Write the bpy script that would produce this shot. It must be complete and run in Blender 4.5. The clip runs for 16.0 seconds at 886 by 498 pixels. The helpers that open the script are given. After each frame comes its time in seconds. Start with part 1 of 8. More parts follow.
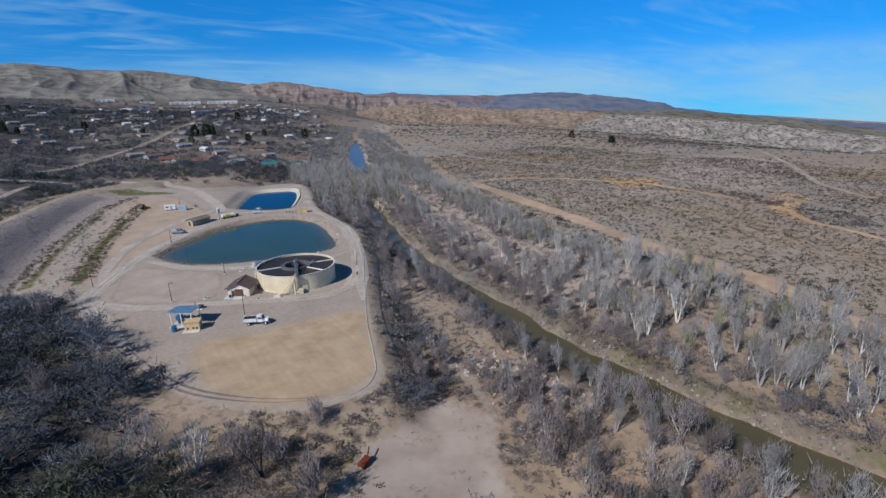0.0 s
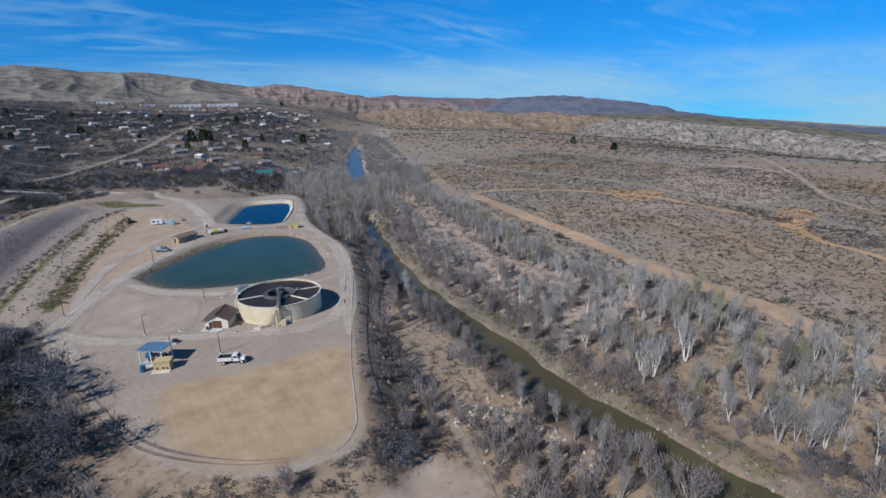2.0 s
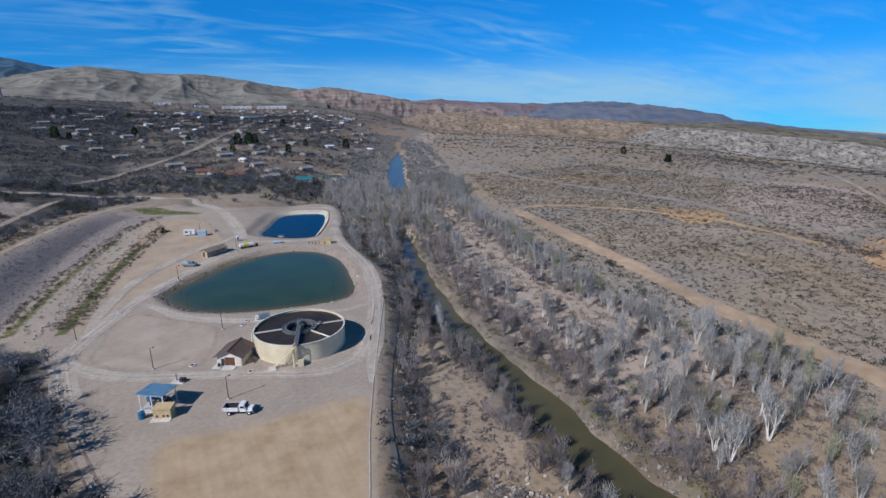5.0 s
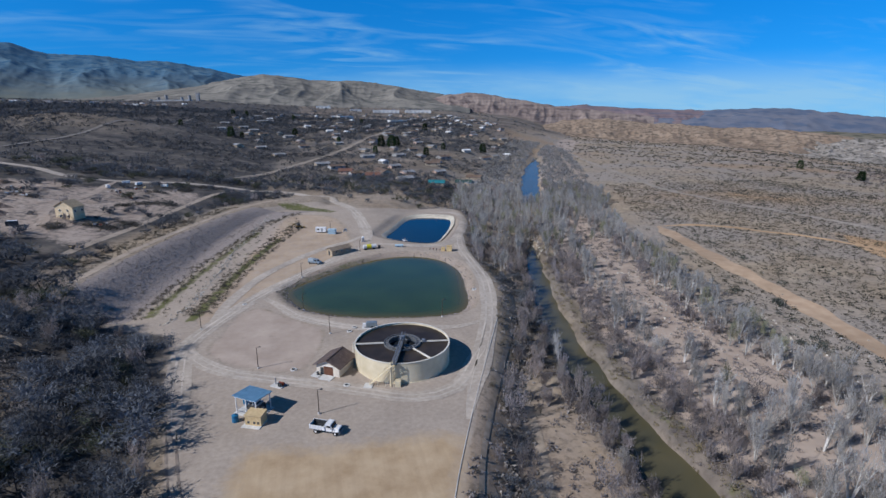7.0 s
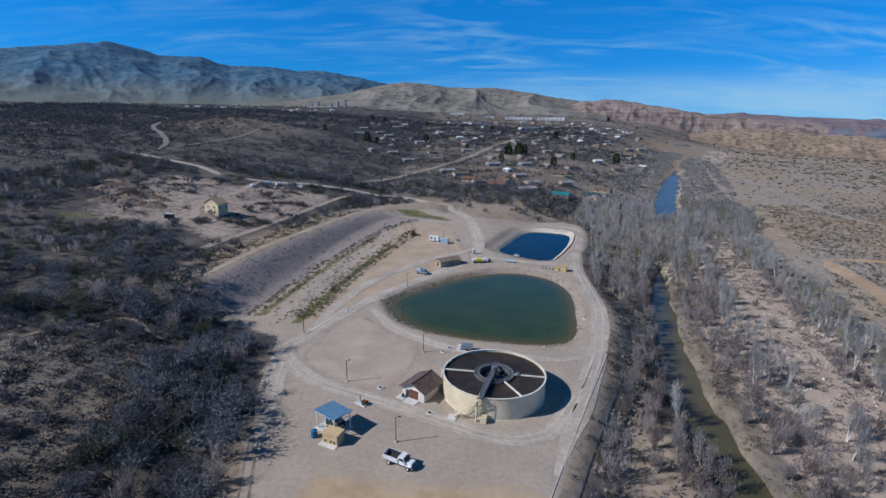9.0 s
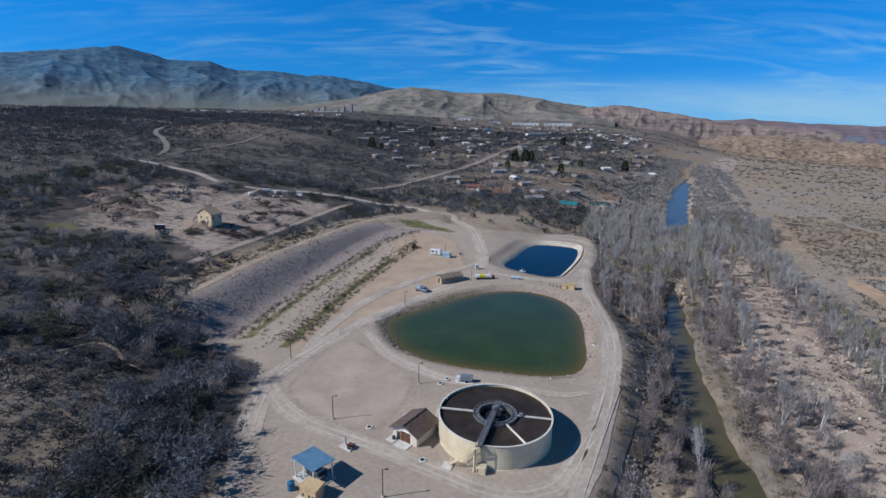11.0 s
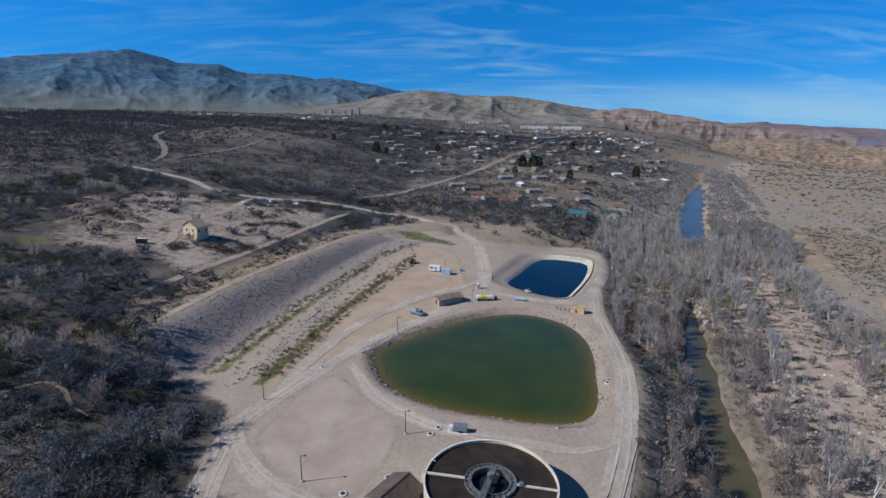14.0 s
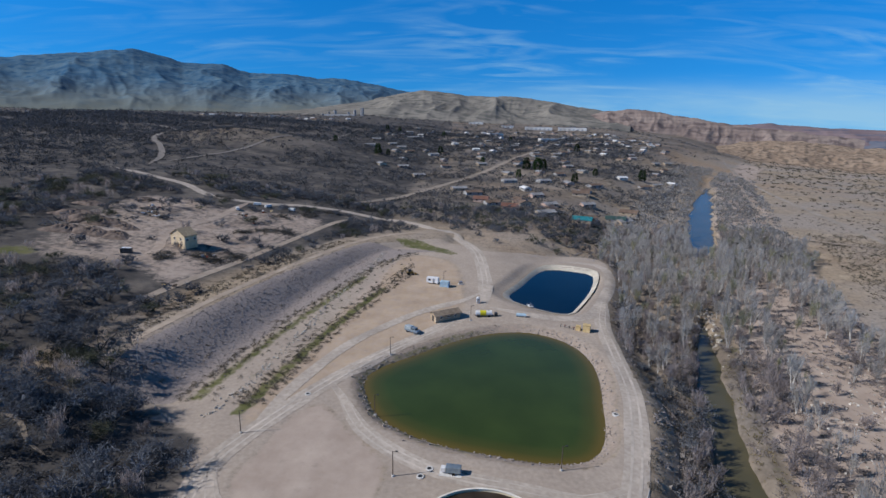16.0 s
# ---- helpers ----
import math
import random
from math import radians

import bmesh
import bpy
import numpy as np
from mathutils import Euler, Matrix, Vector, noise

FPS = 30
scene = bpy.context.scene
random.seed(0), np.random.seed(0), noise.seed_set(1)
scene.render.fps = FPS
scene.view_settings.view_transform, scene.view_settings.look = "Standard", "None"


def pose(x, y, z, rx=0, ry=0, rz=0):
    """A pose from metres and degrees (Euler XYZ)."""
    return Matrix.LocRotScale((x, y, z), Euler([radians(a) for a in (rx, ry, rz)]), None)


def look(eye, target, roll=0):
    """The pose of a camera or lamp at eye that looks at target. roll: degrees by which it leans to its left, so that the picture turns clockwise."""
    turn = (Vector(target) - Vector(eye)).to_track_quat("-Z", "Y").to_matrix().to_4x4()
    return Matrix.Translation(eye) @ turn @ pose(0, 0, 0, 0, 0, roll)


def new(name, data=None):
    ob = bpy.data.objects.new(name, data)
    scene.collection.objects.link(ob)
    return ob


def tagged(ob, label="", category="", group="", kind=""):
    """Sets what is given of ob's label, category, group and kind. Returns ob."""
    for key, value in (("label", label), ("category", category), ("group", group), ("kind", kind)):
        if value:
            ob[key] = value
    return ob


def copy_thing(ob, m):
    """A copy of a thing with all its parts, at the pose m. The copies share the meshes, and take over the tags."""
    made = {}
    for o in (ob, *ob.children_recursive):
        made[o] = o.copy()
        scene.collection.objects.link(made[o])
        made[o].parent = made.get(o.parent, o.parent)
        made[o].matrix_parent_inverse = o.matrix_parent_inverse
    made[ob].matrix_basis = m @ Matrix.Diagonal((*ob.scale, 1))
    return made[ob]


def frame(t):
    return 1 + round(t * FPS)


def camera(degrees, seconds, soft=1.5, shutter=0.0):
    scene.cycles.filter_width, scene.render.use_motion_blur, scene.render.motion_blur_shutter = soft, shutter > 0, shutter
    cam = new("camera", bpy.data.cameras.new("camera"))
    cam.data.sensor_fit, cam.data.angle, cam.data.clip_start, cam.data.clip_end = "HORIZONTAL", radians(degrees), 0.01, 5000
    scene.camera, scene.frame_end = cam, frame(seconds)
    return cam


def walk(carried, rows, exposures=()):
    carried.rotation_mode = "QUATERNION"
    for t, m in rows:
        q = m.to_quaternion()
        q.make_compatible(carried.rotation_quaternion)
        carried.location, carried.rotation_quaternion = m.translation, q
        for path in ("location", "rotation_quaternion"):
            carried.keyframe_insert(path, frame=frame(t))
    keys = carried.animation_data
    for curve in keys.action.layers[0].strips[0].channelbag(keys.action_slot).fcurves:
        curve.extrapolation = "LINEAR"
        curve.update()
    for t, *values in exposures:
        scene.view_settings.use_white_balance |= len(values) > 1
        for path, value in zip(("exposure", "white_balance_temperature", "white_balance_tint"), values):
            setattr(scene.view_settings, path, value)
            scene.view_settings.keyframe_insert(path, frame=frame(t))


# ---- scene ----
cam = camera(82.0, 16.0, soft=1.5)

PATH = [
    (0, (-51.61, -164.76, 58.99), (-24.61, -125.12, 44.86), -1.44),
    (0.5, (-49.22, -162.69, 60.34), (-22.38, -122.93, 46.22), -1.31),
    (1, (-46.80, -160.60, 61.63), (-19.96, -120.84, 47.55), -1.23),
    (1.5, (-44.46, -158.55, 62.85), (-17.58, -118.79, 48.85), -1.22),
    (2, (-42.29, -156.50, 64.04), (-15.37, -116.74, 50.10), -1.23),
    (2.5, (-40.27, -154.27, 65.36), (-13.41, -114.47, 51.40), -1.15),
    (3, (-38.22, -151.87, 66.62), (-11.69, -111.85, 52.69), -1.01),
    (3.5, (-36.21, -149.44, 67.71), (-10.14, -109.11, 53.81), -0.95),
    (6, (-26.14, -133.01, 68.04), (-6.25, -89.10, 54.78), -0.17),
    (6.5, (-23.31, -129.64, 67.53), (-6.51, -84.41, 54.40), -0.13),
    (7, (-20.15, -126.55, 67.08), (-8.39, -79.74, 54.04), 0.02),
    (7.5, (-17.09, -123.87, 66.84), (-11.96, -75.84, 53.93), 0.14),
    (8, (-14.91, -121.43, 67.00), (-13.49, -73.10, 54.25), 0.38),
    (8.5, (-13.33, -119.02, 67.55), (-13.15, -70.64, 54.95), 0.45),
    (9, (-12.29, -116.43, 68.55), (-12.53, -68.03, 56.03), 0.53),
    (11.5, (-9.67, -99.69, 70.48), (-10.64, -51.17, 58.47), 0.78),
    (12, (-9.00, -96.53, 70.74), (-10.12, -47.99, 58.80), 0.78),
    (12.5, (-8.27, -93.28, 71.09), (-9.55, -44.73, 59.20), 0.85),
    (13, (-7.57, -90.03, 71.63), (-9.01, -41.49, 59.72), 0.85),
    (13.5, (-6.96, -86.95, 72.16), (-8.53, -38.41, 60.27), 0.82),
    (14, (-6.43, -83.96, 72.65), (-8.10, -35.43, 60.76), 0.80),
    (14.5, (-5.97, -80.90, 73.17), (-7.70, -32.36, 61.30), 0.87),
    (15, (-5.50, -77.79, 73.65), (-7.31, -29.25, 61.80), 0.93),
    (15.5, (-5.10, -74.72, 74.12), (-6.96, -26.17, 62.30), 0.91),
    (16, (-4.43, -71.47, 74.89), (-6.48, -22.94, 63.01), 0.98),
]

walk(cam, [(t, look(eye, target, roll)) for t, eye, target, roll in PATH],
     [(0, 0.06, 6500, 10), (3.5, 0.06, 6450, 10), (6, 0.06, 6280, 10), (9, 0.06, 6300, 10), (11.5, 0.06, 6450, 10), (16, 0.06, 6560, 10)])

# ---- world and sun ----
SUN_ELEV, SUN_AZ = 38.0, -104.0      # degrees; azimuth from +y towards +x
world = bpy.data.worlds.new("world")
scene.world = world
world.use_nodes = True


def build_world():
    nt = world.node_tree
    nt.nodes.clear()
    N, Lk = nt.nodes.new, nt.links.new
    out, bg = N("ShaderNodeOutputWorld"), N("ShaderNodeBackground")
    sky = N("ShaderNodeTexSky")
    sky.sky_type = "NISHITA"
    sky.sun_disc = False
    sky.sun_elevation = radians(SUN_ELEV)
    sky.sun_rotation = radians(SUN_AZ)
    sky.altitude = 1000
    sky.air_density, sky.dust_density, sky.ozone_density = 1.0, 0.3, 2.0
    tc = N("ShaderNodeTexCoord")
    # the valley floor falls away to the east, so the sky starts a little lower than level
    sep = N("ShaderNodeSeparateXYZ")
    Lk(tc.outputs["Generated"], sep.inputs[0])
    zz = N("ShaderNodeMath"); zz.operation = "ADD"; zz.inputs[1].default_value = 0.07
    Lk(sep.outputs[2], zz.inputs[0])
    zm = N("ShaderNodeMath"); zm.operation = "MAXIMUM"; zm.inputs[1].default_value = 0.012
    Lk(zz.outputs[0], zm.inputs[0])
    comb = N("ShaderNodeCombineXYZ")
    Lk(sep.outputs[0], comb.inputs[0]); Lk(sep.outputs[1], comb.inputs[1]); Lk(zm.outputs[0], comb.inputs[2])
    Lk(comb.outputs[0], sky.inputs[0])
    # thin cirrus: flatten the direction on a high plane and streak it
    def math_node(op, a, b=None):
        m = N("ShaderNodeMath"); m.operation = op
        for i, v in enumerate((a, b)):
            if v is None:
                continue
            if isinstance(v, (int, float)):
                m.inputs[i].default_value = v
            else:
                Lk(v, m.inputs[i])
        return m.outputs[0]
    zc = math_node("ADD", zm.outputs[0], 0.10)
    px, py = math_node("DIVIDE", sep.outputs[0], zc), math_node("DIVIDE", sep.outputs[1], zc)
    pl = N("ShaderNodeCombineXYZ")
    Lk(px, pl.inputs[0]); Lk(py, pl.inputs[1])
    mp = N("ShaderNodeMapping")
    mp.inputs["Rotation"].default_value = (0, 0, radians(28))
    mp.inputs["Scale"].default_value = (0.55, 1.5, 1.0)
    Lk(pl.outputs[0], mp.inputs[0])
    big = N("ShaderNodeTexNoise"); big.inputs["Scale"].default_value = 0.75; big.inputs["Detail"].default_value = 8
    big.inputs["Roughness"].default_value = 0.62; big.inputs["Distortion"].default_value = 0.9
    Lk(mp.outputs[0], big.inputs["Vector"])
    r1 = N("ShaderNodeValToRGB"); r1.color_ramp.elements[0].position = 0.43; r1.color_ramp.elements[1].position = 0.72
    Lk(big.outputs["Fac"], r1.inputs[0])
    fine = N("ShaderNodeTexNoise"); fine.inputs["Scale"].default_value = 2.6; fine.inputs["Detail"].default_value = 6
    fine.inputs["Distortion"].default_value = 1.4
    Lk(mp.outputs[0], fine.inputs["Vector"])
    r2 = N("ShaderNodeValToRGB"); r2.color_ramp.elements[0].position = 0.42; r2.color_ramp.elements[1].position = 0.75
    Lk(fine.outputs["Fac"], r2.inputs[0])
    cl = math_node("MULTIPLY", r1.outputs[0], r2.outputs[0])
    cl = math_node("MULTIPLY", cl, 0.62)
    # a low bank of cloud towards the far end of the valley
    band = N("ShaderNodeMapRange"); band.interpolation_type = "SMOOTHSTEP"
    for k, v in (("From Min", 0.17), ("From Max", 0.085), ("To Min", 0.0), ("To Max", 0.8)):
        band.inputs[k].default_value = v
    Lk(zm.outputs[0], band.inputs["Value"])
    lump = N("ShaderNodeTexNoise"); lump.inputs["Scale"].default_value = 3.2; lump.inputs["Detail"].default_value = 5
    lm = N("ShaderNodeMapping"); lm.inputs["Scale"].default_value = (1.0, 1.0, 5.0)
    Lk(comb.outputs[0], lm.inputs[0]); Lk(lm.outputs[0], lump.inputs["Vector"])
    side = N("ShaderNodeMapRange"); side.interpolation_type = "SMOOTHSTEP"
    side.inputs["From Min"].default_value, side.inputs["From Max"].default_value = -0.12, 0.22
    Lk(sep.outputs[0], side.inputs["Value"])
    r3 = N("ShaderNodeValToRGB"); r3.color_ramp.elements[0].position = 0.28; r3.color_ramp.elements[1].position = 0.60
    Lk(lump.outputs["Fac"], r3.inputs[0])
    low = math_node("MULTIPLY", math_node("MULTIPLY", band.outputs[0], r3.outputs[0]), side.outputs[0])
    tot = math_node("MINIMUM", math_node("ADD", cl, low), 0.75)
    mix = N("ShaderNodeMix"); mix.data_type = "RGBA"
    Lk(tot, mix.inputs["Factor"])
    mix.inputs["B"].default_value = CLOUD
    Lk(mix.outputs["Result"], bg.inputs[0])
    tint = N("ShaderNodeMix"); tint.data_type = "RGBA"; tint.blend_type = "MULTIPLY"; tint.inputs["Factor"].default_value = 1.0
    fade = N("ShaderNodeMapRange"); fade.inputs["From Min"].default_value, fade.inputs["From Max"].default_value = 0.06, 0.34
    Lk(zm.outputs[0], fade.inputs["Value"])
    tm = N("ShaderNodeMix"); tm.data_type = "RGBA"
    tm.inputs["A"].default_value, tm.inputs["B"].default_value = LOW_TINT, SKY_TINT
    Lk(fade.outputs[0], tm.inputs["Factor"]); Lk(tm.outputs["Result"], tint.inputs["B"])
    # the sky deepens towards the zenith
    deep = N("ShaderNodeMapRange"); deep.interpolation_type = "SMOOTHSTEP"
    for k, v in (("From Min", 0.30), ("From Max", 0.85), ("To Min", 1.0), ("To Max", ZENITH)):
        deep.inputs[k].default_value = v
    Lk(zm.outputs[0], deep.inputs["Value"])
    dm = N("ShaderNodeMix"); dm.data_type = "RGBA"; dm.blend_type = "MULTIPLY"; dm.inputs["Factor"].default_value = 1.0
    Lk(sky.outputs[0], dm.inputs["A"]); Lk(deep.outputs[0], dm.inputs["B"])
    Lk(dm.outputs["Result"], tint.inputs["A"])
    Lk(tint.outputs["Result"], mix.inputs["A"])
    bg.inputs[1].default_value = SKY_STRENGTH
    Lk(bg.outputs[0], out.inputs[0])


CLOUD = (3.7, 6.3, 8.3, 1)
SKY_TINT = (0.03, 0.87, 1.66, 1)
LOW_TINT = (0.13, 0.63, 1.17, 1)
ZENITH = 0.24
SKY_STRENGTH = 0.088
build_world()

sun_data = bpy.data.lights.new("sun", "SUN")
sun_data.energy, sun_data.angle, sun_data.color = 4.1, radians(0.53), (1.0, 0.97, 0.96)
sun = new("sun", sun_data)
_a, _e = radians(SUN_AZ), radians(SUN_ELEV)
SUN_DIR = Vector((math.sin(_a) * math.cos(_e), math.cos(_a) * math.cos(_e), math.sin(_e)))
sun.matrix_world = look(SUN_DIR * 400, (0, 0, 0))

# ---- plan: lines on the ground, in metres ----
SITE = [(75, 212), (52, 122), (48, 72), (45, 50), (33, 20), (20, -10), (8, -38), (-1, -60), (-5, -71), (-10, -77), (-24, -76),
        (-34, -69), (-41, -60), (-48, -45), (-54, -22), (-58, -2), (-62, 12), (-66, 34), (-76, 40), (-100, 62), (-96, 105),
        (-84, 160), (-62, 208), (-20, 232), (10, 215), (40, 222)]
RIVER = [(95, -330, 8), (70, -230, 8), (54, -165, 7.5), (48, -135, 7), (46.5, -112, 6.6), (46, -92, 6.4), (46.5, -70, 6.2), (51, -44, 5.6),
         (53.5, -14, 5.2), (59, 18, 5), (67, 48, 4.4), (80, 88, 4.2), (98, 135, 1.6), (112, 170, -3.2), (141, 243, -3.2), (157, 276, 5.5), (176, 316, 9.0),
         (207, 390, 10), (258, 500, 11), (305, 600, 9), (350, 700, 6), (460, 900, 6), (640, 1200, 6)]
LEVEE = [(-109, 58), (-105, 82), (-100, 112), (-91, 145), (-80, 180), (-66, 212), (-46, 232), (-22, 240)]
BIG_POND = [(-33.5, 68), (-27, 51), (-17.5, 42.5), (-8, 38), (2, 35.4), (13, 33.2), (22.5, 33.2), (29, 37), (33, 46), (35.5, 58),
            (38.3, 73), (38.8, 87), (35.5, 99), (28, 107), (18, 110.5), (4, 107), (-9, 98), (-20, 87.5), (-29.5, 78)]
SMALL_POND = [(17, 149), (24, 166), (36, 192), (44, 198), (56, 195), (63, 188), (57, 165), (45, 139), (39, 131), (29, 135)]
BIG_WATER, SMALL_WATER, RIVER_WATER = -1.5, -1.2, -9.0
EYE = (-20.0, -120.0)                 # point from which bearings of the far country are given


def smooth(a, b, v):
    t = np.clip((v - a) / (b - a), 0, 1)
    return t * t * (3 - 2 * t)


def spline(points, step=4.0, closed=False):
    """Catmull-Rom through points of any dimension, resampled about every step metres."""
    p = np.array(points, float)
    n = len(p)
    idx = (lambda i: i % n) if closed else (lambda i: min(max(i, 0), n - 1))
    rows = []
    for i in range(n if closed else n - 1):
        a, b, c, d = p[idx(i - 1)], p[idx(i)], p[idx(i + 1)], p[idx(i + 2)]
        m = max(1, int(round(np.linalg.norm((c - b)[:2]) / step)))
        for k in range(m):
            t = k / m
            rows.append(0.5 * (2 * b + (c - a) * t + (2 * a - 5 * b + 4 * c - d) * t * t + (3 * b - a - 3 * c + d) * t ** 3))
    if not closed:
        rows.append(p[-1])
    return np.array(rows)


def line_distance(x, y, line):
    """Distance to a polyline, signed (left of its run is positive), and the nearest vertex's index."""
    best = np.full(x.shape, 1e9)
    side = np.ones(x.shape)
    near = np.zeros(x.shape, int)
    for i in range(len(line) - 1):
        ax, ay, bx, by = *line[i][:2], *line[i + 1][:2]
        dx, dy = bx - ax, by - ay
        t = np.clip(((x - ax) * dx + (y - ay) * dy) / (dx * dx + dy * dy + 1e-9), 0, 1)
        ex, ey = x - ax - t * dx, y - ay - t * dy
        d = np.hypot(ex, ey)
        cut = d < best
        best = np.where(cut, d, best)
        side = np.where(cut, np.sign(dx * ey - dy * ex), side)
        near = np.where(cut, i + (t > 0.5), near)
    return best * side, near


def inside_distance(x, y, ring):
    """Distance to a closed outline, positive inside."""
    inside = np.zeros(x.shape, bool)
    best = np.full(x.shape, 1e9)
    n = len(ring)
    for i in range(n):
        ax, ay, bx, by = *ring[i][:2], *ring[(i + 1) % n][:2]
        dx, dy = bx - ax, by - ay
        t = np.clip(((x - ax) * dx + (y - ay) * dy) / (dx * dx + dy * dy + 1e-9), 0, 1)
        best = np.minimum(best, np.hypot(x - ax - t * dx, y - ay - t * dy))
        crosses = ((ay > y) != (by > y)) & (x < ax + (y - ay) * dx / (dy if abs(dy) > 1e-9 else 1e-9))
        inside ^= crosses
    return np.where(inside, best, -best)


site_ring = spline(SITE, 6, True)
river_line = spline(RIVER, 8)
levee_line = spline(LEVEE, 8)
big_ring = spline(BIG_POND, 4, True)
small_ring = spline(SMALL_POND, 4, True)

# bearing (degrees) against the angle under which the foot of the far hills is seen
FOOT_AZ = [-180, -100, -60, -10, 5, 15, 22, 28, 41, 53, 63, 75, 110, 180]
FOOT_EL = [0.0, 0.6, 0.85, 1.0, 0.4, 0.15, -0.7, -2.2, -2.9, -3.8, -4.9, -6.1, -4.5, 0.0]


def waves(x, y, seed, size):
    """Cheap smooth relief, about -1 to 1."""
    r = np.random.RandomState(seed)
    s = np.zeros(np.shape(x))
    for k in range(7):
        a, ph, f = r.uniform(0, 6.28), r.uniform(0, 6.28), (0.6 + 0.35 * k) * 6.28 / size
        s = s + np.sin((x * math.cos(a) + y * math.sin(a)) * f + ph + 1.3 * np.sin((x * math.sin(a) - y * math.cos(a)) * f * 0.6)) / (1 + 0.5 * k)
    return s / 3.0


def height(x, y):
    x, y = np.asarray(x, float), np.asarray(y, float)
    shape = x.shape
    x, y = np.atleast_1d(x), np.atleast_1d(y)
    rd, ri = line_distance(x, y, river_line)
    rw = river_line[ri, 2]
    left = rd                                    # positive on the site's side of the river
    rise = 58 * (1 - np.exp(-np.maximum(0, -x - 66) / 330)) + 13 * (1 - np.exp(-np.maximum(0, y - 105) / 300)) * smooth(40, 130, left)
    rise = rise + waves(x, y, 4, 90) * 0.9 * smooth(-70, -160, x)
    low = -6.2 + 0.5 * waves(x, y, 2, 60) + 2.2 * smooth(40, 130, -rd)
    out = low + (rise - low) * smooth(52, 105, left)
    sd = inside_distance(x, y, site_ring)
    inner = 13 * (1 - np.exp(-np.maximum(0, y - 105) / 300)) * smooth(-30, 10, -x + 20)
    z = out + (inner - out) * smooth(-13, 0, sd)
    ld, _ = line_distance(x, y, levee_line)
    outer = ld < 0
    lv = np.where(outer, 8.0 * smooth(26, 2, np.abs(ld)), 8.0 * smooth(70, 4, np.abs(ld)))
    w = smooth(44, 62, y) * smooth(70, 20, np.abs(ld))
    z = np.where(lv > z, z + (lv - z) * w, z)
    # far country
    r = np.hypot(x - EYE[0], y - EYE[1])
    az = np.degrees(np.arctan2(x - EYE[0], y - EYE[1]))
    foot = 66 + 2200 * np.tan(np.radians(np.interp(az, FOOT_AZ, FOOT_EL)))
    f = np.clip((r - 480) / 1700, 0, 1.15)
    f = np.where(f < 0.2, f * f / 0.4, f - 0.1) / 0.9
    z = z + (foot - z) * np.clip(f, 0, 1.1) + waves(x, y, 9, 420) * 5 * smooth(700, 1500, r)
    z = z + 17 * np.exp(-((x + 300) / 95) ** 2 - ((y - 640) / 80) ** 2)        # a low reddish knoll beyond the yard
    # banks and beds
    bank = smooth(rw + 2.4, rw - 1.2, np.abs(rd) + 1.3 * waves(x, y, 5, 26))
    near = smooth(1500, 800, r)
    z = z + (RIVER_WATER - 1.6 - z) * bank * near
    for ring, water in ((big_ring, BIG_WATER), (small_ring, SMALL_WATER)):
        pd = inside_distance(x, y, ring)
        z = np.where(pd > -9, z + (0.2 - z) * smooth(-9, -4.5, pd), z)
        z = np.where(pd > -4.5, 0.2 + (water - 1.6 - 0.2) * smooth(-4.5, 4, pd), z)
    return z.reshape(shape)


def ground(x, y):
    return float(height(np.array([x]), np.array([y]))[0])

# ---- materials ----
def make_material(name, roughness=0.9, metallic=0.0):
    m = bpy.data.materials.new(name)
    m.use_nodes = True
    b = m.node_tree.nodes["Principled BSDF"]
    b.inputs["Roughness"].default_value = roughness
    b.inputs["Metallic"].default_value = metallic
    b.inputs["Specular IOR Level"].default_value = 0.25
    return m, m.node_tree.nodes, m.node_tree.links, b


